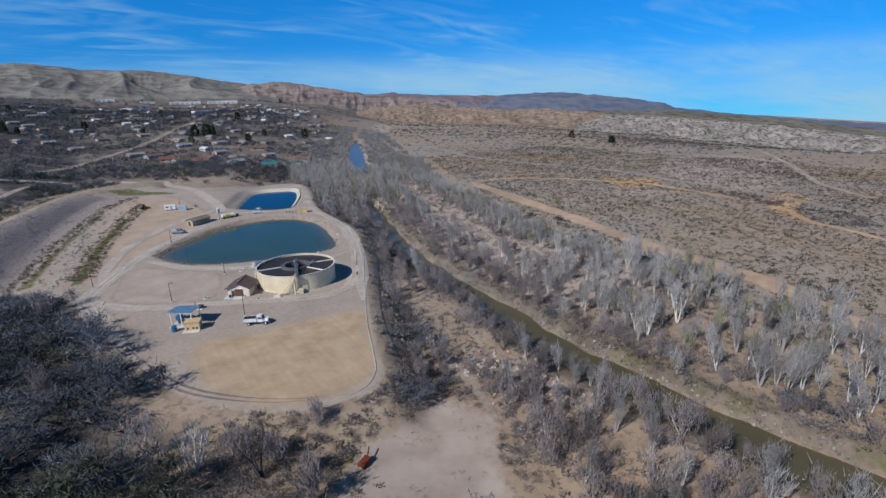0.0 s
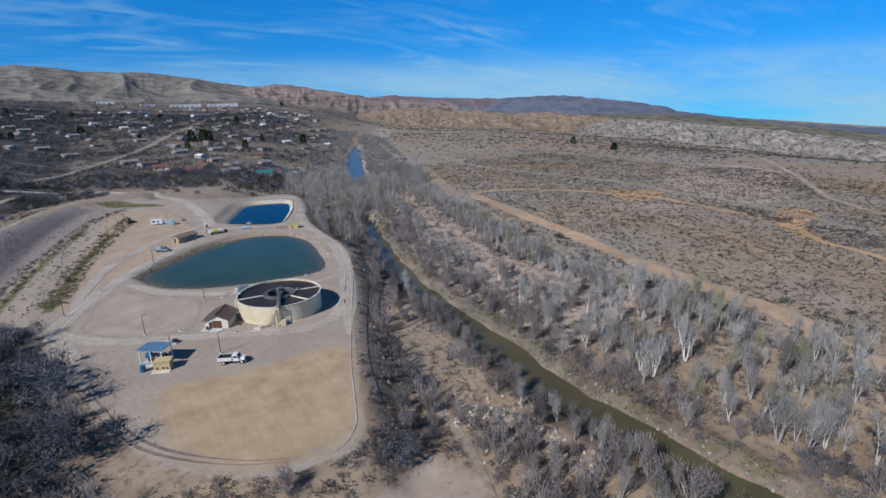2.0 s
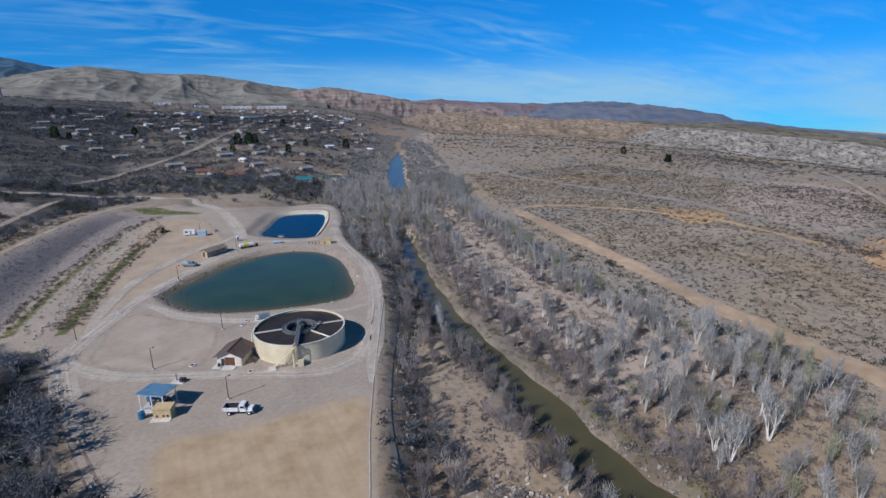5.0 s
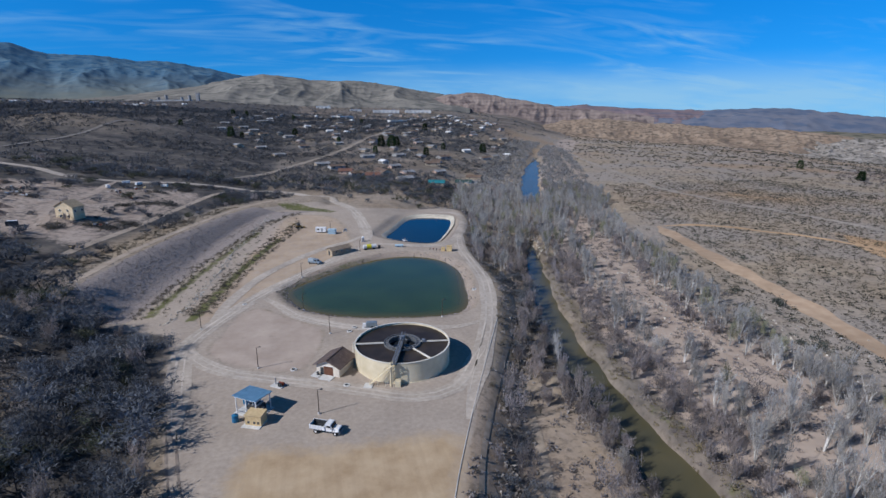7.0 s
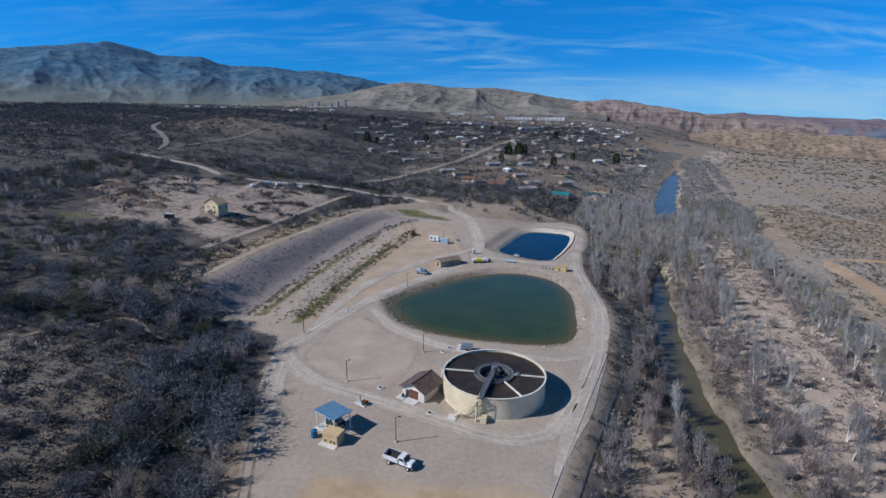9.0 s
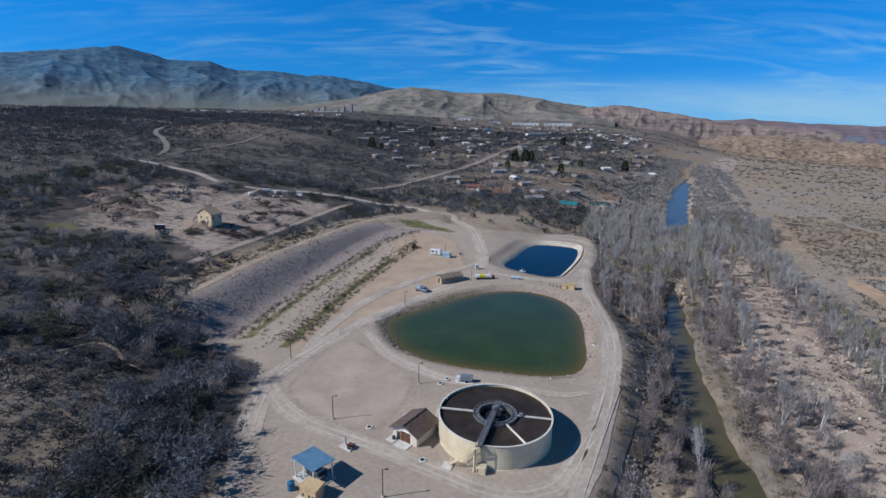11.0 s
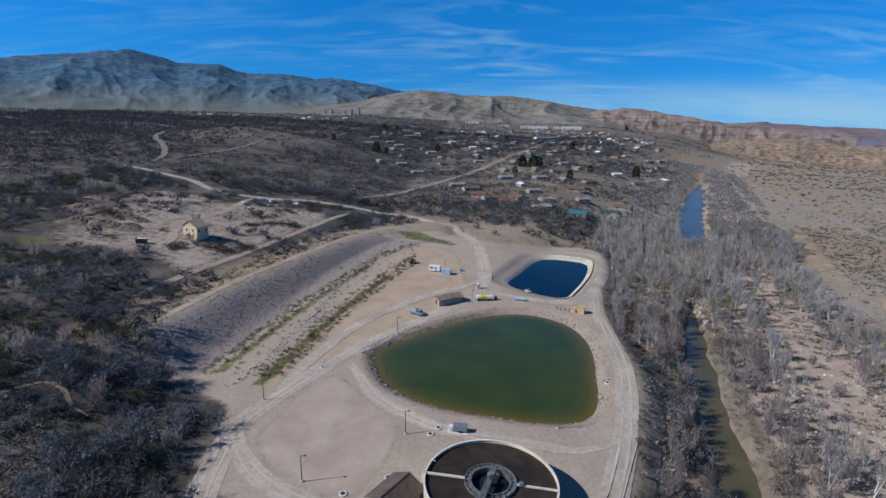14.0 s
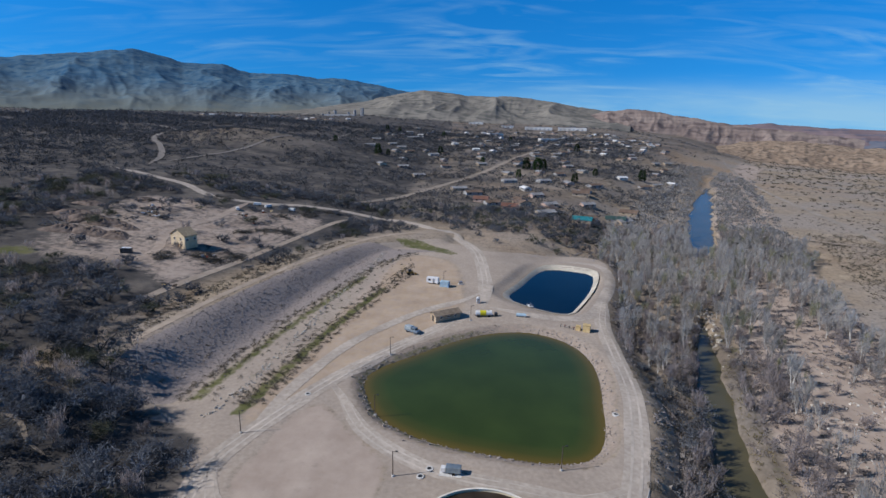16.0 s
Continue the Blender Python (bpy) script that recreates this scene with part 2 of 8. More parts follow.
def tone(name, a, b, scale=1.0, roughness=0.85, metallic=0.0, bump=0.0, detail=5, spread=(0.35, 0.68), per_object=0.0, per_island=0.0):
    """Two colours mixed by grain at one scale and stained at a larger one, with fine relief."""
    m, nodes, links, bsdf = make_material(name, roughness, metallic)
    tc = nodes.new("ShaderNodeTexCoord")
    n1 = nodes.new("ShaderNodeTexNoise")
    n1.inputs["Scale"].default_value, n1.inputs["Detail"].default_value = scale, detail
    links.new(tc.outputs["Object"], n1.inputs["Vector"])
    ramp = nodes.new("ShaderNodeValToRGB")
    ramp.color_ramp.elements[0].position, ramp.color_ramp.elements[1].position = spread
    ramp.color_ramp.elements[0].color, ramp.color_ramp.elements[1].color = (*a, 1), (*b, 1)
    links.new(n1.outputs["Fac"], ramp.inputs[0])
    n2 = nodes.new("ShaderNodeTexNoise")
    n2.inputs["Scale"].default_value, n2.inputs["Detail"].default_value = scale * 0.13, 3
    links.new(tc.outputs["Object"], n2.inputs["Vector"])
    mr = nodes.new("ShaderNodeMapRange")
    for k, v in (("From Min", 0.3), ("From Max", 0.7), ("To Min", 0.8), ("To Max", 1.15)):
        mr.inputs[k].default_value = v
    links.new(n2.outputs["Fac"], mr.inputs["Value"])
    value = mr.outputs[0]
    if per_object or per_island:
        rnd = nodes.new("ShaderNodeObjectInfo").outputs["Random"] if per_object else nodes.new("ShaderNodeNewGeometry").outputs["Random Per Island"]
        k = per_object or per_island
        r2 = nodes.new("ShaderNodeMapRange")
        r2.inputs["To Min"].default_value, r2.inputs["To Max"].default_value = 1 - k, 1 + k
        links.new(rnd, r2.inputs["Value"])
        mu = nodes.new("ShaderNodeMath"); mu.operation = "MULTIPLY"
        links.new(value, mu.inputs[0]); links.new(r2.outputs[0], mu.inputs[1])
        value = mu.outputs[0]
    mix = nodes.new("ShaderNodeMix"); mix.data_type = "RGBA"; mix.blend_type = "MULTIPLY"
    mix.inputs["Factor"].default_value = 1.0
    links.new(ramp.outputs[0], mix.inputs["A"]); links.new(value, mix.inputs["B"])
    links.new(mix.outputs["Result"], bsdf.inputs["Base Color"])
    if bump:
        bp = nodes.new("ShaderNodeBump"); bp.inputs["Strength"].default_value = bump; bp.inputs["Distance"].default_value = 0.05
        links.new(n1.outputs["Fac"], bp.inputs["Height"]); links.new(bp.outputs[0], bsdf.inputs["Normal"])
    return m


def leafy(m, share=0.5):
    """Lets light through the thin blades of a plant material."""
    nodes, links = m.node_tree.nodes, m.node_tree.links
    bsdf = nodes["Principled BSDF"]
    out = next(n for n in nodes if n.type == "OUTPUT_MATERIAL")
    tr, mix = nodes.new("ShaderNodeBsdfTranslucent"), nodes.new("ShaderNodeMixShader")
    links.new(bsdf.inputs["Base Color"].links[0].from_socket, tr.inputs["Color"])
    mix.inputs[0].default_value = share
    links.new(bsdf.outputs[0], mix.inputs[1]); links.new(tr.outputs[0], mix.inputs[2])
    links.new(mix.outputs[0], out.inputs["Surface"])
    return m


def zone_paint(name):
    """The ground: scrub soil, and by two colour attributes gravel, tan dirt, orange sand, riprap, grass and pale sand."""
    m, nodes, links, bsdf = make_material(name, 0.95)
    bsdf.inputs["Specular IOR Level"].default_value = 0.1
    N, Lk = nodes.new, links.new
    tc = N("ShaderNodeTexCoord")

    def noise_node(scale, detail=6, rough=0.6):
        n = N("ShaderNodeTexNoise")
        n.inputs["Scale"].default_value, n.inputs["Detail"].default_value, n.inputs["Roughness"].default_value = scale, detail, rough
        Lk(tc.outputs["Object"], n.inputs["Vector"])
        return n.outputs["Fac"]

    def ramp(fac, stops):
        r = N("ShaderNodeValToRGB")
        el = r.color_ramp.elements
        while len(el) < len(stops):
            el.new(0.5)
        for e, (pos, col) in zip(el, stops):
            e.position, e.color = pos, (*col, 1)
        Lk(fac, r.inputs[0])
        return r.outputs[0]

    def mix(fac, a, b, mode="MIX"):
        x = N("ShaderNodeMix"); x.data_type = "RGBA"; x.blend_type = mode
        if isinstance(fac, float):
            x.inputs["Factor"].default_value = fac
        else:
            Lk(fac, x.inputs["Factor"])
        Lk(a, x.inputs["A"]); Lk(b, x.inputs["B"])
        return x.outputs["Result"]

    fine, mid, big = noise_node(0.9, 8), noise_node(0.11, 7), noise_node(0.011, 5)
    huge = noise_node(0.0032, 5)
    scrub = ramp(mid, [(0.30, (0.225, 0.178, 0.130)), (0.5, (0.325, 0.260, 0.190)), (0.72, (0.42, 0.345, 0.255))])
    grey = ramp(fine, [(0.3, (0.25, 0.215, 0.182)), (0.7, (0.38, 0.33, 0.282))])
    base = mix(ramp(big, [(0.42, (0, 0, 0)), (0.6, (1, 1, 1))]), scrub, grey)
    red = ramp(mid, [(0.3, (0.26, 0.165, 0.095)), (0.7, (0.42, 0.28, 0.165))])
    base = mix(ramp(huge, [(0.50, (0, 0, 0)), (0.66, (0.5, 0.5, 0.5))]), base, red)
    spots = ramp(noise_node(0.5, 4, 0.7), [(0.38, (0.55, 0.55, 0.54)), (0.50, (1, 1, 1))])
    base = mix(0.7, base, spots, "MULTIPLY")
    a1, a2 = N("ShaderNodeVertexColor"), N("ShaderNodeVertexColor")
    a1.layer_name, a2.layer_name = "zone_a", "zone_b"
    s1, s2 = N("ShaderNodeSeparateColor"), N("ShaderNodeSeparateColor")
    Lk(a1.outputs[0], s1.inputs[0]); Lk(a2.outputs[0], s2.inputs[0])
    edge = noise_node(0.35, 6, 0.7)

    def ragged(v, lo=0.85, hi=1.12):
        ad = N("ShaderNodeMath"); ad.operation = "ADD"; Lk(v, ad.inputs[0]); Lk(edge, ad.inputs[1])
        mr = N("ShaderNodeMapRange"); mr.inputs["From Min"].default_value, mr.inputs["From Max"].default_value = lo, hi
        Lk(ad.outputs[0], mr.inputs["Value"])
        return mr.outputs[0]

    gravel = ramp(fine, [(0.3, (0.325, 0.275, 0.232)), (0.7, (0.43, 0.367, 0.308))])
    gravel = mix(0.55, gravel, ramp(noise_node(0.06, 6), [(0.35, (0.78, 0.76, 0.74)), (0.65, (1.1, 1.08, 1.05))]), "MULTIPLY")
    dirt = ramp(noise_node(0.16, 7, 0.65), [(0.3, (0.345, 0.246, 0.150)), (0.5, (0.432, 0.322, 0.208)), (0.72, (0.49, 0.378, 0.255))])
    st = N("ShaderNodeMapping"); st.inputs["Scale"].default_value = (0.9, 0.07, 1.0); st.inputs["Rotation"].default_value = (0, 0, radians(-62))
    Lk(tc.outputs["Object"], st.inputs[0])
    sn = N("ShaderNodeTexNoise"); sn.inputs["Scale"].default_value = 0.8; sn.inputs["Detail"].default_value = 5
    Lk(st.outputs[0], sn.inputs["Vector"])
    dirt = mix(0.3, dirt, ramp(sn.outputs["Fac"], [(0.38, (0.86, 0.83, 0.80)), (0.6, (1.12, 1.11, 1.09))]), "MULTIPLY")
    sand = ramp(mid, [(0.3, (0.40, 0.235, 0.115)), (0.7, (0.50, 0.325, 0.18))])
    riprap = ramp(noise_node(1.3, 5, 0.8), [(0.32, (0.190, 0.163, 0.150)), (0.6, (0.335, 0.290, 0.268))])
    grass = ramp(mid, [(0.3, (0.075, 0.085, 0.03)), (0.7, (0.17, 0.165, 0.075))])
    pale = ramp(mid, [(0.3, (0.33, 0.262, 0.215)), (0.7, (0.47, 0.388, 0.325))])
    # brush-covered ground, its dark tones also standing for shade between the trees
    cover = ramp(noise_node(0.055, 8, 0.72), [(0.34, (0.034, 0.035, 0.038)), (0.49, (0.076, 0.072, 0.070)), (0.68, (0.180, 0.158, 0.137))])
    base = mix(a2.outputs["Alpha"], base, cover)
    for v, col in ((s2.outputs[2], pale), (s1.outputs[2], sand), (s2.outputs[0], riprap), (s1.outputs[0], gravel), (s1.outputs[1], dirt), (s2.outputs[1], grass)):
        base = mix(ragged(v, 0.70, 1.28) if col is dirt else ragged(v), base, col)
    Lk(base, bsdf.inputs["Base Color"])
    bp = N("ShaderNodeBump"); bp.inputs["Strength"].default_value = 0.5; bp.inputs["Distance"].default_value = 0.4
    Lk(mid, bp.inputs["Height"]); Lk(bp.outputs[0], bsdf.inputs["Normal"])
    return m


def add_mesh(name, verts, faces, material=None, smooth_shade=False):
    me = bpy.data.meshes.new(name)
    me.from_pydata([tuple(v) for v in verts], [], [tuple(f) for f in faces])
    if material:
        me.materials.append(material)
    if smooth_shade:
        me.polygons.foreach_set("use_smooth", [True] * len(me.polygons))
    me.update()
    return new(name, me)


def axis(lo, hi, step, far, grow):
    core = list(np.arange(lo, hi + step, step))
    d, a, b = step, [], []
    v = hi + step
    while v < far:
        d *= grow
        v += d
        b.append(v)
    d, v = step, lo
    while v > -far:
        d *= grow
        v -= d
        a.append(v)
    return np.array(a[::-1] + core + b)


MAT_GROUND = zone_paint("desert_ground")

YARD = [(-37, -30), (-22, -33), (-5, -33), (7, -36), (1, -54), (-5, -69), (-12, -74), (-26, -73), (-36, -63), (-40, -48)]
FIELD = [(-53, 30), (-55, 20), (-48, 10), (-36, 3), (-26, 1), (-20, 18), (-20, 30), (-31, 42), (-42, 54), (-50, 46)]
SLOPE = [(-58, 40), (-44, 64), (-24, 92), (-6, 118), (-2, 150), (-8, 190), (-28, 205), (-42, 190), (-52, 140), (-60, 85), (-66, 55)]


OPEN_SCRUB = [(-82, -50), (-84, -20), (-90, 2), (-102, 10), (-120, 14), (-150, 10), (-200, 0), (-215, -40), (-190, -80), (-130, -90), (-104, -76)]
BARE_SOUTH = [(-26, -90), (-18, -85), (-7, -84), (6, -77), (9, -86), (11, -93), (3, -104), (-1, -114), (-18, -112), (-30, -98)]
DIRT_YARD = [(-176, 124), (-196, 122), (-210, 142), (-226, 200), (-222, 258), (-190, 266), (-161, 258), (-113, 270), (-92, 262), (-92, 215), (-104, 173), (-112, 128), (-124, 112), (-140, 122), (-160, 126)]


def build_ground():
    xs, ys = axis(-150, 130, 2.0, 4700, 1.055), axis(-130, 262, 2.0, 4700, 1.055)
    X, Y = np.meshgrid(xs, ys)
    x, y = X.ravel(), Y.ravel()
    z = height(x, y)
    nx, ny = len(xs), len(ys)
    i = np.arange(nx * ny).reshape(ny, nx)
    quads = np.stack([i[:-1, :-1], i[:-1, 1:], i[1:, 1:], i[1:, :-1]], -1).reshape(-1, 4)
    me = bpy.data.meshes.new("ground")
    me.vertices.add(len(x)); me.vertices.foreach_set("co", np.stack([x, y, z], 1).ravel())
    me.loops.add(quads.size); me.loops.foreach_set("vertex_index", quads.ravel())
    me.polygons.add(len(quads)); me.polygons.foreach_set("loop_start", np.arange(len(quads)) * 4)
    me.polygons.foreach_set("use_smooth", np.ones(len(quads), bool))
    me.update(calc_edges=True)
    me.materials.append(MAT_GROUND)
    sd = inside_distance(x, y, site_ring)
    rd, ri = line_distance(x, y, river_line)
    ld, _ = line_distance(x, y, levee_line)
    gravel = smooth(-1.5, 1.0, sd)
    dirt = smooth(-5.5, 6.5, inside_distance(x, y, spline(YARD, 5, True)))
    slope = smooth(-3, 5, inside_distance(x, y, spline(SLOPE, 6, True)))
    bare = np.maximum(slope, smooth(-2, 3, inside_distance(x, y, spline(FIELD, 5, True))))
    dirt = np.maximum(dirt, 0.45 * slope)
    gravel = gravel * (1 - 0.7 * bare)
    chan = smooth(28, 32, -ld) * smooth(46, 40, -ld) * (y > 40) * (y < 190)
    rip = smooth(2, 5, -ld) * smooth(30, 26, -ld) * (y > 48) * (y < 215)
    rip = np.maximum(rip, 0.5 * smooth(46, 48, -ld) * smooth(54, 51, -ld) * (y > 45) * (y < 175))
    grs = 0.62 * smooth(28, 31, -ld) * smooth(36, 32, -ld) * (y > 50) * (y < 165) + 0.66 * smooth(44, 46.5, -ld) * smooth(51, 48.5, -ld) * (y > 45) * (y < 150) + 0.3 * smooth(34, 37, -ld) * smooth(45, 42, -ld) * (y > 60) * (y < 190)
    gravel = gravel * (1 - rip)
    # banks of the big pond, pale floodplain, orange tracks in the plain
    pb = inside_distance(x, y, big_ring)
    rim_soil = smooth(-5, -3.5, pb)
    dirt = np.maximum(dirt, 0.32 * rim_soil)
    rip = np.maximum(rip, 0.56 * rim_soil)
    gravel = gravel * (1 - 0.8 * rim_soil)
    lawn = inside_distance(x, y, spline([(-46, 226), (-36, 229), (-26, 227), (-14, 217), (-7, 208), (-12, 206), (-22, 212), (-36, 218)], 5, True))
    grs = np.maximum(grs, 0.62 * smooth(-2.5, 1.5, lawn))
    grs = np.maximum(grs, 0.6 * smooth(10, 4, np.hypot((x + 196) * 0.7, y - 131)))
    gully = inside_distance(x, y, spline([(-55, 128), (-44, 134), (-43, 165), (-42, 192), (-50, 198), (-55, 180), (-57, 150)], 6, True))
    dirt = dirt * (1 - 0.7 * smooth(-2, 4, gully))
    grs = np.maximum(grs, 0.47 * smooth(-4.2, -2.0, pb) * smooth(4, -6, x - 6))
    w = 0.5 + 0.5 * waves(x, y, 21, 46)
    grs = np.maximum(grs, 0.46 * smooth(5.5, 8, -rd) * smooth(14, 10, -rd) * smooth(-0.2, 0.3, waves(x, y, 23, 40)) * (y < 130))
    flood = smooth(6, 16, -rd) * smooth(78, 48, -rd) * (0.66 + 0.34 * w) * smooth(-85, -50, y) + 0.3 * smooth(4, 10, rd) * smooth(44, 30, rd) * (y < 40) * (y > -72) * (1 - gravel)
    wr = river_line[ri, 2]
    cut = smooth(wr + 8.0, wr + 5.0, np.abs(rd)) * smooth(wr - 1.5, wr, np.abs(rd)) * smooth(150, 110, y)
    flood = flood * (1 - 0.8 * cut)
    scrap = 0.68 * smooth(-6, 14, inside_distance(x, y, spline(DIRT_YARD, 8, True))) * (0.62 + 0.38 * (0.5 + 0.5 * waves(x, y, 33, 40))) * (0.55 + 0.45 * smooth(-212, -180, x + 0.25 * (y - 150)))
    south = 0.7 * smooth(-4, 5, inside_distance(x, y, spline(BARE_SOUTH, 8, True)))
    pale = np.clip(np.maximum.reduce([flood, chan, scrap, south, 0.7 * bare, 0.25 * rim_soil]), 0, 1) * (1 - gravel * (1 - chan) * (1 - bare) * (1 - rim_soil))
    orange = 0.47 * smooth(0.62, 0.9, 0.5 + 0.5 * waves(x, y, 41, 120)) * smooth(120, 190, -rd) * smooth(700, 400, np.hypot(x, y))
    knoll = np.exp(-((x + 300) / 110) ** 2 - ((y - 640) / 95) ** 2)
    orange = np.maximum(orange, 0.26 * smooth(0.3, 0.6, knoll))
    r = np.hypot(x, y)
    pale = np.maximum(pale, 0.55 * smooth(0.6, 0.9, 0.5 + 0.5 * waves(x, y, 43, 210)) * smooth(60, 200, -rd))
    flat = inside_distance(x, y, spline([(385, 121), (485, 136), (499, 67), (364, -5), (289, -1), (293, 34)], 12, True))
    pale = np.maximum(pale, 0.6 * smooth(-12, 12, flat))
    za = np.stack([gravel, dirt, orange, np.ones_like(x)], 1)
    # where the ground is dark: far brush, and thicket floor with shade painted in
    brush_shade = smooth(70, 130, rd) * np.maximum(smooth(255, 300, y), smooth(-125, -190, x)) * (1 - smooth(-25, 5, scrap * 30 - 20)) * (0.72 + 0.55 * waves(x, y, 47, 150))
    brush_shade = np.maximum(np.clip(brush_shade, 0, 1) * 0.9, 0.95 * smooth(-52, -62, x) * smooth(-110, -80, y) * (1 - gravel) * np.maximum(smooth(13, 22, ld), smooth(52, 40, y)) * (1 - 0.45 * smooth(-8, 8, inside_distance(x, y, spline(OPEN_SCRUB, 8, True)))))
    brush_shade = brush_shade * (1 - 0.35 * smooth(0.25, 0.6, knoll))
    # the river bank takes the same dark tone
    brush_shade = np.maximum(brush_shade, 0.62 * cut)
    zb = np.stack([rip, np.clip(grs, 0, 1), pale, brush_shade * (1 - gravel)], 1)
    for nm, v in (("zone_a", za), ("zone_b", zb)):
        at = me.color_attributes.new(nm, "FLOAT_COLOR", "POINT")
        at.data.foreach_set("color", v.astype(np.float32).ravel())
    ob = new("ground", me)
    return tagged(ob, "brown desert soil with scrub, pale sand and gravel pads", "ground", kind="structure")


build_ground()


def water_material(name, shallow, deep, rough=0.08, bump=0.06, scale=1.2, gloss=0.25):
    m, nodes, links, bsdf = make_material(name, rough)
    bsdf.inputs["Specular IOR Level"].default_value = gloss
    tc = nodes.new("ShaderNodeTexCoord")
    n = nodes.new("ShaderNodeTexNoise"); n.inputs["Scale"].default_value = 0.06; n.inputs["Detail"].default_value = 4
    links.new(tc.outputs["Object"], n.inputs["Vector"])
    r = nodes.new("ShaderNodeValToRGB")
    r.color_ramp.elements[0].position, r.color_ramp.elements[1].position = 0.38, 0.66
    r.color_ramp.elements[0].color, r.color_ramp.elements[1].color = (*deep, 1), (*shallow, 1)
    links.new(n.outputs["Fac"], r.inputs[0])
    at = nodes.new("ShaderNodeVertexColor"); at.layer_name = "shore"
    mx = nodes.new("ShaderNodeMix"); mx.data_type = "RGBA"
    mx.inputs["B"].default_value = (0.115, 0.085, 0.02, 1)
    links.new(at.outputs[0], mx.inputs["Factor"]); links.new(r.outputs[0], mx.inputs["A"])
    links.new(mx.outputs["Result"], bsdf.inputs["Base Color"])
    w = nodes.new("ShaderNodeTexNoise"); w.inputs["Scale"].default_value = scale; w.inputs["Detail"].default_value = 4
    links.new(tc.outputs["Object"], w.inputs["Vector"])
    bp = nodes.new("ShaderNodeBump"); bp.inputs["Strength"].default_value = bump; bp.inputs["Distance"].default_value = 0.1
    links.new(w.outputs["Fac"], bp.inputs["Height"]); links.new(bp.outputs[0], bsdf.inputs["Normal"])
    return m


MAT_POND = water_material("pond_water", (0.041, 0.064, 0.014), (0.032, 0.051, 0.011), 0.14)
MAT_LINED = water_material("lined_pond_water", (0.004, 0.011, 0.020), (0.003, 0.008, 0.015), 0.1, gloss=0.14)
MAT_RIVER = water_material("river_water", (0.105, 0.092, 0.05), (0.075, 0.07, 0.04), 0.22, 0.12, 0.7)


def pond_sheet(name, ring, z, material, label, shore, reach=7.0):
    """Water with shallows of algae along its edge, as rings of the outline drawn in."""
    ring = np.array(ring)[:, :2]
    c = ring.mean(0)
    t = np.roll(ring, -1, 0) - np.roll(ring, 1, 0)
    nrm = np.stack([t[:, 1], -t[:, 0]], 1) / np.linalg.norm(t, axis=1)[:, None]
    if ((c - ring) * nrm).sum() > 0:
        nrm = -nrm
    rows = [ring + nrm * 1.5, ring - nrm * 0.11 * reach, ring - nrm * 0.45 * reach, ring - nrm * reach]
    verts = [(q[0], q[1], z) for row in rows for q in row] + [(c[0], c[1], z)]
    n = len(ring)
    faces = [(k * n + i, k * n + (i + 1) % n, (k + 1) * n + (i + 1) % n, (k + 1) * n + i) for k in range(3) for i in range(n)]
    faces += [(3 * n + i, 3 * n + (i + 1) % n, 4 * n) for i in range(n)]
    ob = add_mesh(name, verts, faces, material)
    at = ob.data.color_attributes.new("shore", "FLOAT_COLOR", "POINT")
    v = []
    for k in range(3 + 1):
        v += [(shore * (1.0, 0.9, 0.3, 0.0)[k],) * 3 + (1,)] * n
    v.append((0, 0, 0, 1))
    at.data.foreach_set("color", np.array(v, np.float32).ravel())
    return tagged(ob, label, "pond", kind="structure")


pond_sheet("pond_water", big_ring, BIG_WATER, MAT_POND, "still green pond water with brown algae at its edge", 1.0)
pond_sheet("lined_pond_water", small_ring, SMALL_WATER, MAT_LINED, "dark blue water in a lined pond", 0.0, 2.0)


def strip(name, line, widths, z, material, label, category, drape=0.0, cols=4):
    """A band along a line. drape: laid that far over the ground, else level at z."""
    line = np.array(line)
    d = np.gradient(line[:, :2], axis=0)
    d /= np.linalg.norm(d, axis=1)[:, None] + 1e-9
    nrm = np.stack([-d[:, 1], d[:, 0]], 1)
    w = np.broadcast_to(np.asarray(widths, float), (len(line),))
    s = np.linspace(-1, 1, cols)
    P = line[:, None, :2] + nrm[:, None, :] * (w[:, None] * s[None, :])[..., None]
    zz = height(P[..., 0].ravel(), P[..., 1].ravel()).reshape(P.shape[:2]) + drape if drape else np.full(P.shape[:2], z)
    verts = np.concatenate([P, zz[..., None]], -1).reshape(-1, 3)
    n = len(line)
    faces = [(i * cols + k, i * cols + k + 1, (i + 1) * cols + k + 1, (i + 1) * cols + k) for i in range(n - 1) for k in range(cols - 1)]
    return tagged(add_mesh(name, verts, faces, material, True), label, category, kind="structure")


near_river = river_line[river_line[:, 1] < 760]
strip("river_water", near_river, near_river[:, 2] + 3.5, RIVER_WATER, MAT_RIVER, "slow brown-green river between wooded banks", "river", cols=3)

# ---- far hills ----
def lattice(x, y, seed):
    """Smooth value noise, 0 to 1, on a unit lattice."""
    tab = np.random.RandomState(seed).uniform(0, 1, (256, 256))
    xi, yi = np.floor(x).astype(int), np.floor(y).astype(int)
    fx, fy = x - xi, y - yi
    fx, fy = fx * fx * (3 - 2 * fx), fy * fy * (3 - 2 * fy)
    g = lambda i, j: tab[(xi + i) % 256, (yi + j) % 256]
    return (g(0, 0) * (1 - fx) + g(1, 0) * fx) * (1 - fy) + (g(0, 1) * (1 - fx) + g(1, 1) * fx) * fy


